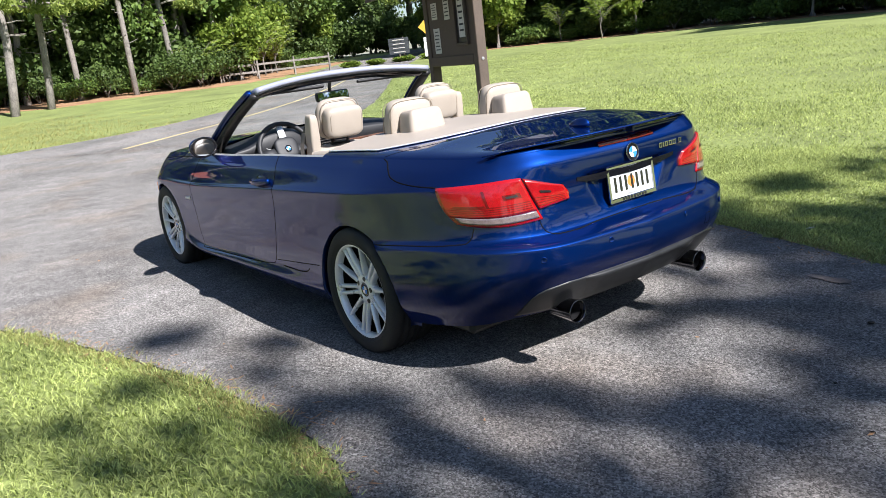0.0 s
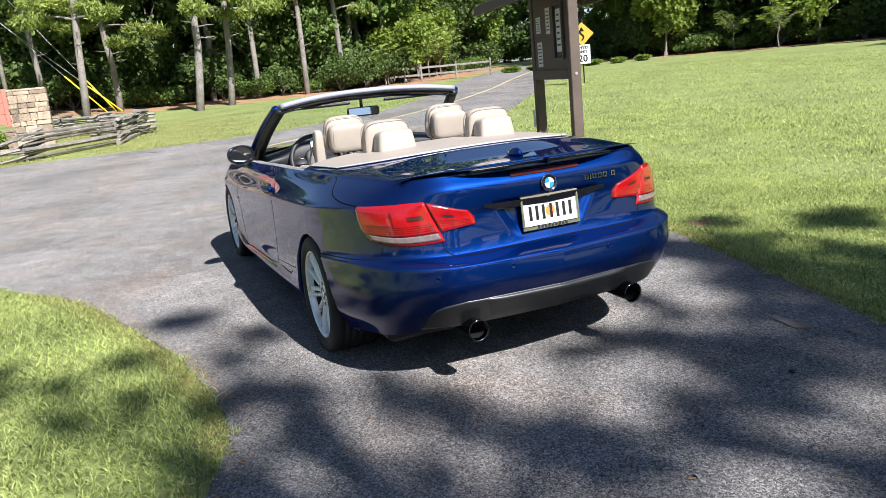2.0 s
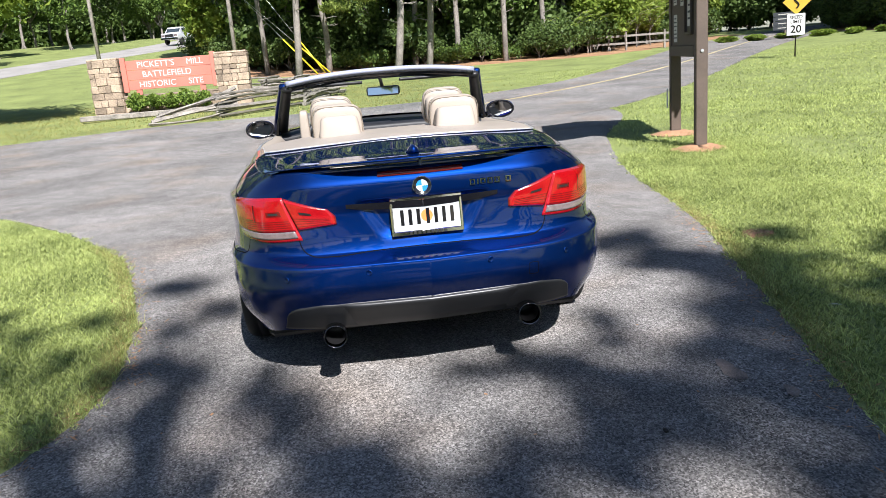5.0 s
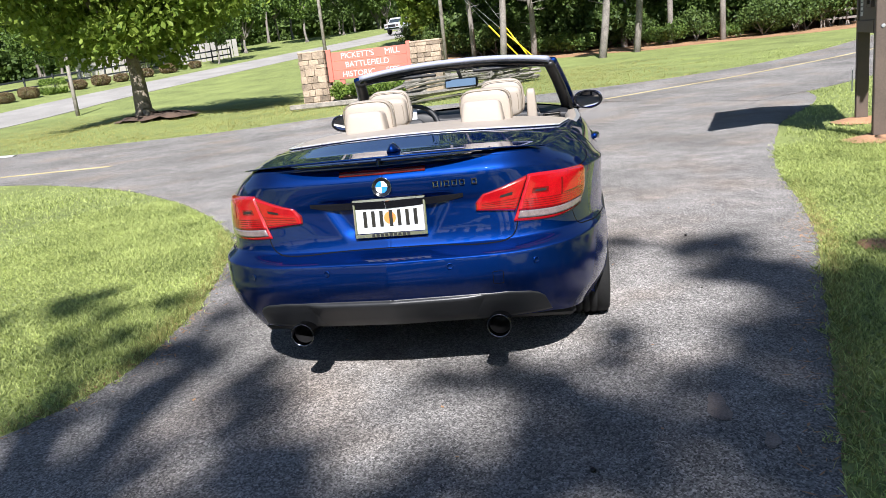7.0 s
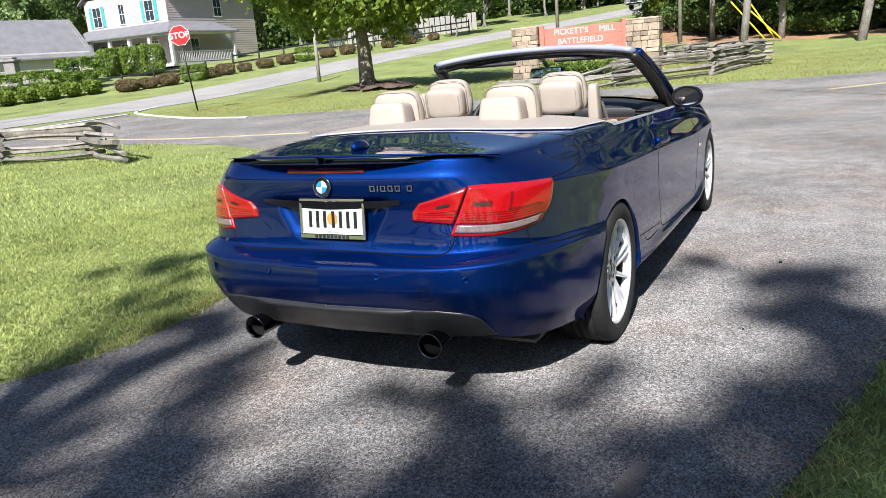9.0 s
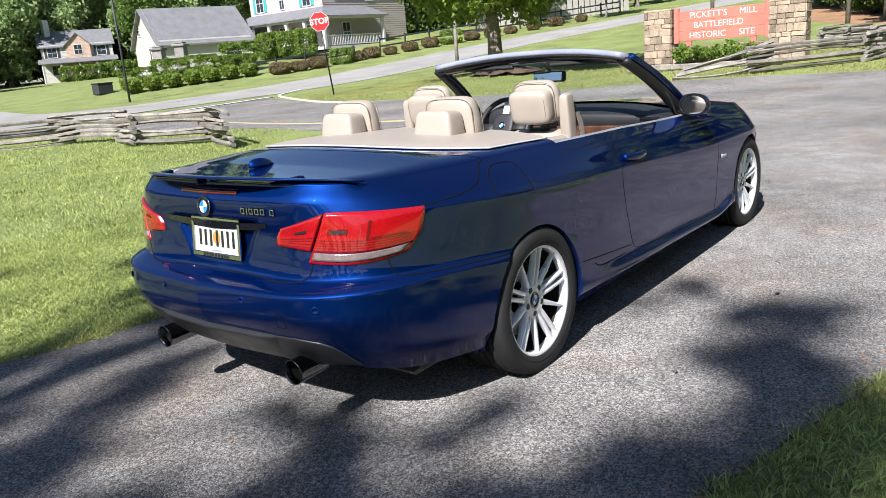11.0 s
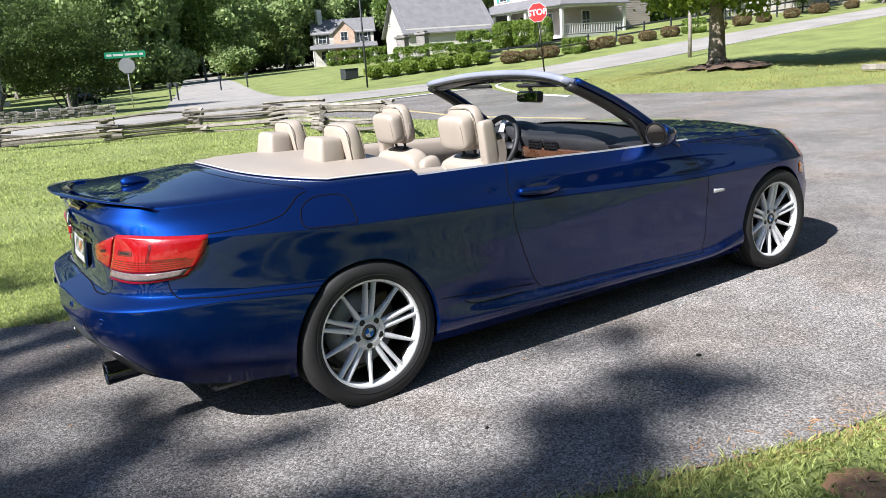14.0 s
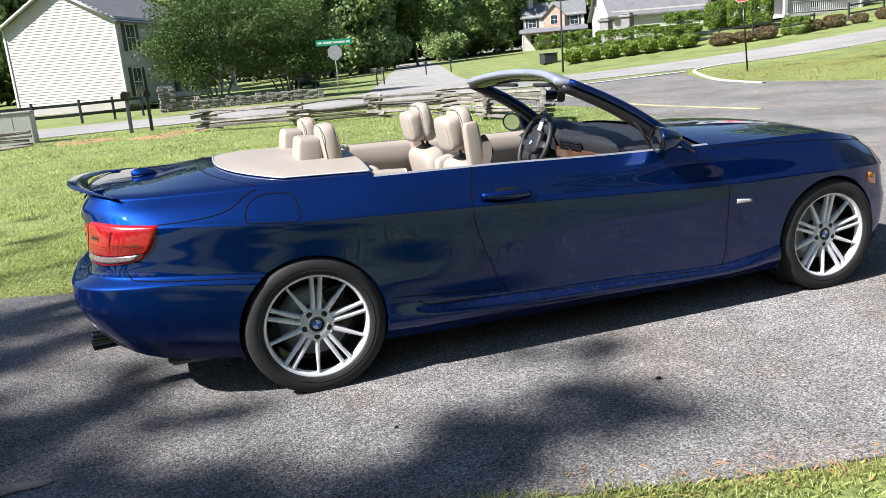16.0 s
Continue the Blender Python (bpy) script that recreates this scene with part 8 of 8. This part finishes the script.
# low house with a garage
gz = 1.6
gar = empty("garage_house", pose(35.3, 57.0, 0, 0, 0, -16), "cream single-storey house with a broad grey shingle roof", "house")
A0, B0, A1, B1 = 0.0, 0.0, 8.2, 7.6
m, L = wall_lap(gar, (A0, B1), (A0, B0), gz, gz + 2.7, SIDING_WHITE, gable=3.0)
window(gar, m, 2.0, gz + 4.0, 0.8, 1.0)
window(gar, m, 5.6, gz + 1.5, 1.0, 1.4, SHUTTER)
m, L = wall_lap(gar, (A0, B0), (A1, B0), gz, gz + 2.7, SIDING_WHITE)
window(gar, m, 6.4, gz + 1.5, 1.4, 1.0)
wall_lap(gar, (A1, B0), (A1, B1), gz, gz + 2.7, SIDING_WHITE, gable=3.0)
wall_lap(gar, (A1, B1), (A0, B1), gz, gz + 2.7, SIDING_WHITE)
roof_gable(gar, A0, A1, B0, B1, gz + 2.7, 3.0, True)

# far two-storey house with a brick gable
fz = h(60, 120) - 0.1
fz = 2.6
far = empty("far_house", None, "distant two-storey cream house with a brick gable and front porch", "house")
ang = pose(56.0, 122.5, 0, 0, 0, -27)
pt = lambda x, y: tuple((ang @ Vector((x, y, 0)))[:2])
m, L = wall_lap(far, pt(0, 0), pt(10.5, 0), fz - 1.5, fz + 5.0, SIDING_WHITE)
for wx in (1.6, 8.8):
    window(far, m, wx, fz + 3.9, 1.3, 1.4, SHUTTER)
for wx in (1.8, 6.0, 8.8):
    window(far, m, wx, fz + 1.2, 1.2, 1.4)
wall_lap(far, pt(10.5, 0), pt(10.5, 8), fz - 1.5, fz + 5.0, SIDING_WHITE)
wall_lap(far, pt(0, 8), pt(0, 0), fz - 1.5, fz + 5.0, SIDING_WHITE)
wall_lap(far, pt(10.5, 8), pt(0, 8), fz - 1.5, fz + 5.0, SIDING_WHITE)
P3 = lambda x, y, z: tuple(ang @ Vector((x, y, z)))
roof_slab(far, [P3(-0.4, -0.4, fz + 4.8), P3(10.9, -0.4, fz + 4.8), P3(10.9, 4, fz + 7.4), P3(-0.4, 4, fz + 7.4)])
roof_slab(far, [P3(-0.4, 8.4, fz + 4.8), P3(10.9, 8.4, fz + 4.8), P3(10.9, 4, fz + 7.4), P3(-0.4, 4, fz + 7.4)])
m, L = wall_lap(far, pt(3.6, -0.5), pt(7.2, -0.5), fz - 1.5, fz + 5.0, BRICK_WALL, gable=1.7)
window(far, m, 1.8, fz + 4.2, 1.1, 1.4)
roof_slab(far, [P3(3.3, -0.8, fz + 4.8), P3(5.4, -0.8, fz + 6.8), P3(5.4, 3.0, fz + 6.8), P3(3.3, 3.0, fz + 4.8)])
roof_slab(far, [P3(7.5, -0.8, fz + 4.8), P3(5.4, -0.8, fz + 6.8), P3(5.4, 3.0, fz + 6.8), P3(7.5, 3.0, fz + 4.8)])
roof_slab(far, [P3(-0.6, -2.6, fz + 2.3), P3(11, -2.6, fz + 2.3), P3(11, -0.4, fz + 3.0), P3(-0.6, -0.4, fz + 3.0)], 0.1, "porch_roof")
for k in range(5):
    p = P3(0 + 2.6 * k, -2.3, fz + 0.6)
    box("porch_column", (0.25, 0.25, 3.4), pose(*p), WHITE_PAINT, far, bevel=0.01)
box("chimney", (0.9, 0.9, 3), pose(*P3(1.2, 3, fz + 7.6)), WHITE_PAINT, far, bevel=0.02)

# cream house near the main road
wz = 0.4
wh = empty("cream_house", pose(-4.1, 45.7, 0, 0, 0, -24), "cream two-storey house with lapped siding and dark shutters", "house")
C0, D0, C1, D1 = -7.0, 0.0, 0.0, 12.5
m, L = wall_lap(wh, (C0, D0), (C1, D0), wz, wz + 5.0, SIDING_WHITE, lap=0.16, gable=2.0)
m2, L2 = wall_lap(wh, (C1, D0), (C1, D1), wz, wz + 5.0, SIDING_WHITE, lap=0.16)
for wx in (1.6, 7.5, 10.5):
    window(wh, m2, wx, wz + 3.9, 1.0, 1.5, SHUTTER)
    window(wh, m2, wx, wz + 1.3, 1.0, 1.6, SHUTTER)
wall_lap(wh, (C1, D1), (C0, D1), wz, wz + 5.0, SIDING_WHITE)
wall_lap(wh, (C0, D1), (C0, D0), wz, wz + 5.0, SIDING_WHITE)
roof_gable(wh, C0, C1, D0, D1, wz + 5.0, 2.0, along_x=False, over=0.3)
for s in (-1, 1):
    xe, xm = (C0 if s < 0 else C1) + s * 0.3, (C0 + C1) / 2
    tube("barge_board", [(xe, D0 - 0.31, wz + 4.78), (xm, D0 - 0.31, wz + 6.98)], 0.10, WHITE_PAINT, wh, sides=4)
box("corner_board", (0.14, 0.14, 5.0), pose(C1, D0, wz + 2.5), WHITE_PAINT, wh, bevel=0.01)
box("corner_board", (0.14, 0.14, 5.0), pose(C0, D0, wz + 2.5), WHITE_PAINT, wh, bevel=0.01)
box("stone_base", (7.1, 0.25, 0.5), pose((C0 + C1) / 2, D0 - 0.05, wz), CONCRETE, wh, bevel=0.02)
roof_slab(wh, [(C1 + 2.4, D0 + 4, wz + 2.6), (C1 + 2.4, D1, wz + 2.6), (C1, D1, wz + 3.3), (C1, D0 + 4, wz + 3.3)], 0.1, "porch_roof")
for k in range(4):
    box("porch_column", (0.22, 0.22, 2.3), pose(C1 + 2.2, D0 + 4.3 + 2.5 * k, wz + 1.45), WHITE_PAINT, wh, bevel=0.01)
box("porch_floor", (2.4, D1 - D0 - 4, 0.3), pose(C1 + 1.2, (D0 + D1) / 2 + 2, wz + 0.3), WHITE_PAINT, wh, bevel=0.01)
for k in range(3):
    tube("step_rail", [(C1 + 2.3, D0 + 5 + 1.0 * k, wz + 1.3), (C1 + 4.0, D0 + 5 + 1.0 * k, wz + 0.5)], 0.05, WHITE_PAINT, wh, sides=6)

# small house far down the street
eh = empty("far_cottage", None, "small cream gabled house far down the side street", "house")
ez = h(24, 118)
m, L = wall_lap(eh, (19, 118), (25.5, 118), ez, ez + 3.4, SIDING_WHITE, gable=3)
window(eh, m, 3.2, ez + 1.7, 1.2, 1.4)
m, L = wall_lap(eh, (25.5, 118), (25.5, 126), ez, ez + 3.4, SIDING_WHITE)
roof_gable(eh, 19, 25.5, 118, 127, ez + 3.4, 3.0, along_x=False)

# stone garden walls and gate pillars
def dry_wall(pts, hgt, label, seed, width=0.35):
    rng = np.random.RandomState(seed)
    w = empty("garden_wall", None, label, "wall")
    q, n = along(pts, 0.27)
    for (x, y), (nx, ny) in zip(q, n):
        z = h(x, y) - 0.1
        turn = math.degrees(math.atan2(nx, -ny))
        while z < h(x, y) + hgt - 0.05:
            ch = rng.uniform(0.09, 0.17)
            bm = box_bm(bmesh.new(), (rng.uniform(0.22, 0.34), width + rng.uniform(-0.05, 0.05), ch - 0.012), pose(x + rng.normal() * 0.02, y + rng.normal() * 0.02, z + ch / 2, 0, 0, turn + rng.normal() * 3), 0.02)
            part("stone", bm, GREY_STONE, w)
            z += ch
    return w


GREY_STONE = mat("grey_field_stone", (0.2, 0.19, 0.18), 0.9, 0, 0.3, 3, 30, 0.8, 0.01, rand=0.3)
dry_wall([(-1.4, 37.9), (0.5, 37.9), (3, 37.8), (6.2, 37.6)], 0.5, "grey dry-stone garden wall in front of the trees", 3)
dry_wall([(-1.9, 37.9), (-1.2, 37.95)], 1.25, "square grey stone gate pillar", 4, 0.65)
for x, y in ((30.9, 50.4), (32.3, 49.6)):
    gp = empty("gate_pillar", pose(x, y, h(x, y), 0, 0, 30), "stone gate pillar with a broad cap behind hedges", "pillar", "gate pillars")
    box("shaft", (0.75, 0.75, 1.75), pose(0, 0, 0.85), GREY_STONE, gp, bevel=0.03)
    box("cap", (1.0, 1.0, 0.2), pose(0, 0, 1.8), GREY_STONE, gp, bevel=0.05)
    box("cap_top", (0.7, 0.7, 0.15), pose(0, 0, 1.97), GREY_STONE, gp, bevel=0.05)
bin_ = empty("dark_bin", pose(24.6, 47.8, h(24.6, 47.8)), "dark wheeled bin on the lawn beside the street", "bin")
box("tub", (1.1, 0.8, 0.7), pose(0, 0, 0.35), SHUTTER, bin_, bevel=0.05)
box("lid", (1.15, 0.85, 0.08), pose(0, 0, 0.73), SHUTTER, bin_, bevel=0.02)
pc = empty("parked_car", pose(9.5, 66, h(9.5, 66), 0, 0, 74), "dark car parked by the side street", "car")
cushion("body", (4.4, 1.75, 0.75), pose(0, 0, 0.6), GLOSS_BLACK, pc, e1=0.4, e2=0.3)
cushion("cabin", (2.3, 1.5, 0.75), pose(-0.2, 0, 1.05), WINDOW_GLASS, pc, e1=0.5, e2=0.4)
for x in (-1.35, 1.35):
    for s in (1, -1):
        part("wheel", lathe_bm(bmesh.new(), [(0.0, 0.1), (0.18, 0.11), (0.31, 0.1), (0.32, 0.0), (0.3, -0.1)], pose(x, s * 0.78, 0.32, -90 * s), 18), RUBBER, pc, smooth=True)


# ---- grass ----
def inside(px, py, poly):
    p = np.array(poly, float)
    a, b = p, np.roll(p, -1, 0)
    res = np.zeros(len(px), bool)
    for (x0, y0), (x1, y1) in zip(a, b):
        hit = ((y0 > py) != (y1 > py)) & (px < (x1 - x0) * (py - y0) / (y1 - y0 + 1e-12) + x0)
        res ^= hit
    return res


def edge_curve(pts, n=160):
    p, k = np.array(pts, float), np.arange(len(pts)) / (len(pts) - 1)
    t = np.linspace(0, 1, n)
    return np.stack([pchip(k, p[:, 0], t), pchip(k, p[:, 1], t)], -1)


PAVED = [np.concatenate([edge_curve(a), edge_curve(b)[::-1]]) for a, b in ((DRIVE_L, DRIVE_R), (ROAD_L, ROAD_R), (MAIN_N, MAIN_S))]


def lawn_blades(name, x0, x1, y0, y1, count, hgt, width, seed, label, material=None, pts=None):
    rng = np.random.RandomState(seed)
    x, y = rng.uniform(x0, x1, count), rng.uniform(y0, y1, count)
    # blades gather in tufts
    g = 0.05
    cx, cy = np.floor(x / g), np.floor(y / g)
    hx = np.modf(np.abs(np.sin(cx * 12.9898 + cy * 78.233) * 43758.5))[0]
    hy = np.modf(np.abs(np.sin(cx * 39.346 + cy * 11.135) * 24634.6))[0]
    k = 0.42
    x, y = x * (1 - k) + (cx + hx) * g * k, y * (1 - k) + (cy + hy) * g * k
    # thinner towards the borders of the stretch
    fade = 1.5 if count > 200000 else 4.5
    wavy = 0.22 * np.sin(x * 2.3 + 2 * np.sin(y * 1.1)) + 0.22 * np.sin(y * 2.9 + 2 * np.sin(x * 1.7)) - 0.2
    rim = np.minimum(np.minimum(x - x0, x1 - x), np.minimum(y - y0, y1 - y)) / fade
    rim = rim + wavy * (1 - np.clip(rim, 0, 1))
    ok = rng.rand(len(x)) < rim
    # ragged edge along the asphalt
    ex = 0.02 * np.sin(x * 9 + 3 * np.sin(y * 5)) + 0.025 * np.sin(y * 23 + 2 * np.sin(x * 31)) + rng.normal(size=len(x)) * 0.012
    ey = 0.02 * np.sin(y * 8 + 3 * np.sin(x * 6)) + 0.025 * np.sin(x * 27 + 2 * np.sin(y * 19)) + rng.normal(size=len(x)) * 0.012
    for poly in PAVED:
        ok &= ~inside(x + ex, y + ey, poly)
    x, y = x[ok], y[ok]
    if pts is not None:
        x, y = pts
    n = len(x)
    z = height(x, y)
    patch = 0.85 + 0.3 * np.sin(x * 1.7 + 1.3 * np.sin(y * 0.9)) * np.sin(y * 1.3 + np.sin(x * 0.7))
    H = hgt * rng.uniform(0.45, 1.25, n) * np.clip(patch, 0.5, 1.3)
    a = rng.uniform(0, 2 * np.pi, n)
    lean = rng.uniform(0.2, 1.7, n) * H
    wx, wy = np.cos(a) * width / 2 * rng.uniform(0.6, 1.3, n), np.sin(a) * width / 2
    b = rng.uniform(0, 2 * np.pi, n)
    dx, dy = np.cos(b) * lean, np.sin(b) * lean
    base = np.stack([x, y, z - 0.004], -1)
    w = np.stack([wx, wy, 0 * wx], -1)
    mid = base + np.stack([dx * 0.35, dy * 0.35, H * 0.62], -1)
    tip = base + np.stack([dx, dy, H], -1)
    v = np.stack([base - w, base + w, mid + w * 0.8, tip, mid - w * 0.8], 1)
    me = bpy.data.meshes.new(name)
    me.vertices.add(5 * n)
    me.vertices.foreach_set("co", v.reshape(-1).astype(np.float32))
    i = np.arange(n)[:, None] * 5
    tri = np.concatenate([i + [0, 1, 2], i + [0, 2, 4], i + [4, 2, 3]], 1).reshape(-1).astype(np.int32)
    me.loops.add(len(tri))
    me.loops.foreach_set("vertex_index", tri)
    me.polygons.add(3 * n)
    me.polygons.foreach_set("loop_start", np.arange(0, 9 * n, 3, dtype=np.int32))
    me.update(calc_edges=True)
    me.materials.append(material or BLADES)
    ob = new(name, me)
    return tagged(ob, label, "grass", kind="stuff")


lawn_blades("grass", -3.2, 5.0, -0.6, 5.4, 520000, 0.036, 0.0060, 1, "green lawn grass beside the drive")
lawn_blades("grass", -2.8, 5.6, -5.2, 0.4, 500000, 0.036, 0.0060, 2, "green lawn grass beside the drive")
lawn_blades("grass", -7.0, 9.0, 2.0, 14.0, 190000, 0.045, 0.010, 6, "green lawn grass beyond the drive")
lawn_blades("grass", -3.0, 13.0, -12.0, -2.0, 170000, 0.042, 0.010, 7, "green lawn grass near the notice board")
lawn_blades("grass", -12.0, 12.0, 8.0, 26.0, 110000, 0.055, 0.014, 3, "green lawn grass by the split-rail fence")
lawn_blades("grass", 0.0, 30.0, -30.0, -4.0, 120000, 0.05, 0.016, 4, "green field grass round the notice board")
lawn_blades("grass", 13.0, 34.0, -6.0, 26.0, 80000, 0.06, 0.016, 5, "dry yellowish grass of the far verge", DRY_BLADES)

# longer pale stalks leaning over the edges of the drive
edge_rng = np.random.RandomState(8)
for line in (DRIVE_L, DRIVE_R):
    c = edge_curve(line, 400)[45:190]
    out = np.stack([np.gradient(c[:, 1]), -np.gradient(c[:, 0])], -1)
    out *= (1 if line is DRIVE_R else -1) / np.hypot(*out.T)[:, None]
    q = np.repeat(c + out * 0.06, 16, 0) + edge_rng.normal(size=(len(c) * 16, 2)) * 0.035
    lawn_blades("grass_stalks", 0, 1, 0, 1, 10, 0.055, 0.0035, 9, "pale dry grass stalks along the asphalt's edge", DRY_BLADES, (q[:, 0], q[:, 1]))

# red-brown stains and a few dark stones and twigs on the drive
stain_rng = np.random.RandomState(90)
for x, y, r in ((-1.17, -1.17, 0.09), (-1.41, -1.29, 0.05)):
    bm = bmesh.new()
    rim = [bm.verts.new((x + r * k * math.cos(a), y + r * 0.5 * k * math.sin(a), h(x, y) + 0.0165)) for a, k in ((a, 1 + 0.22 * math.sin(2 * a + 20 * x) + 0.14 * math.sin(3 * a + 9 * y) + 0.05 * math.sin(11 * a)) for a in np.linspace(0, 2 * math.pi, 41)[:-1])]
    bm.faces.new(rim)
    tagged(part("clay_stain", bm, CLAY_STAIN), "thin reddish clay stain on the asphalt", "stain", kind="stuff")
for x, y, r in ((-1.57, -0.72, 0.011), (1.32, -1.44, 0.011), (-1.98, 0.16, 0.007), (-1.73, -0.1, 0.006), (0.2, -1.35, 0.006)):
    bm = bmesh.new()
    bmesh.ops.create_icosphere(bm, subdivisions=2, radius=r, matrix=Matrix.Translation((x, y, h(x, y) + 0.012 + r * 0.4)) @ Matrix.Diagonal((1.4, 0.9, 0.6, 1)))
    for v in bm.verts:
        v.co += Vector(stain_rng.normal(size=3)) * r * 0.1
    tagged(part("pebble", bm, DARK_METAL, smooth=True), "small dark pebble lying on the asphalt drive", "pebble", "pebbles on the drive")
for x, y, a in ((-2.07, -0.78, 0.5), (-0.62, -2.0, 1.2)):
    bm = bmesh.new()
    d = Vector((math.cos(a), math.sin(a), 0))
    c = Vector((x, y, h(x, y) + 0.019))
    tube_bm(bm, [c - d * 0.028, c + Vector((0.003, 0.004, 0.002)), c + d * 0.03], [0.002, 0.0028, 0.0015], 6)
    tagged(part("twig", bm, PAPER, smooth=True), "short pale twig lying on the asphalt drive", "twig", "twigs on the drive")

# bare earth on the lawn, small litter on the drive
for kk, (x, y, r) in enumerate(((-3.4, 19.7, 1.0), (-1.5, 18.6, 0.8), (-0.7, 19.5, 0.7), (0.85, -2.43, 0.12))):
    bm = lathe_bm(bmesh.new(), [(0.0, 0.02), (r * 0.4, 0.019), (r * 0.8, 0.014), (r, -0.01)], pose(x, y, h(x, y)), 22)
    for v in bm.verts:
        v.co += Vector((rng.normal(), rng.normal(), rng.normal() * 0.1)) * 0.06 * r
    tagged(part("bare_earth", bm, CLAY, smooth=True), "bare reddish earth in the lawn", "earth", kind="stuff")
leaf_rng = np.random.RandomState(77)
lp = np.stack([leaf_rng.uniform(-3.2, 4, 60), leaf_rng.uniform(-2.0, 1.8, 60), np.full(60, 0.014)], -1)
lit = put_mesh("fallen_leaves", card_mesh("fallen_leaves", lp, np.zeros((60, 3)), 0.016, leaf_rng, STRAW, 0.25), None)
tagged(lit, "small dry fallen leaves on the asphalt", "leaves", kind="stuff")
# dead grass and needles gathered along the edges of the drive
lp = []
for line, n0, n1 in ((DRIVE_L, 18, 75), (DRIVE_R, 18, 75)):
    c = edge_curve(line)[n0:n1]
    q = np.repeat(c, 9, 0)
    lp.append(q + leaf_rng.normal(size=q.shape) * 0.07)
lp = np.concatenate(lp)
lp = np.concatenate([lp, np.full((len(lp), 1), 0.013)], -1)
lit = put_mesh("dead_grass", card_mesh("dead_grass", lp, np.zeros((len(lp), 3)), 0.008, leaf_rng, STRAW, 0.2, 7.0), None)
tagged(lit, "brown dead grass and needles along the asphalt's edge", "litter", kind="stuff")
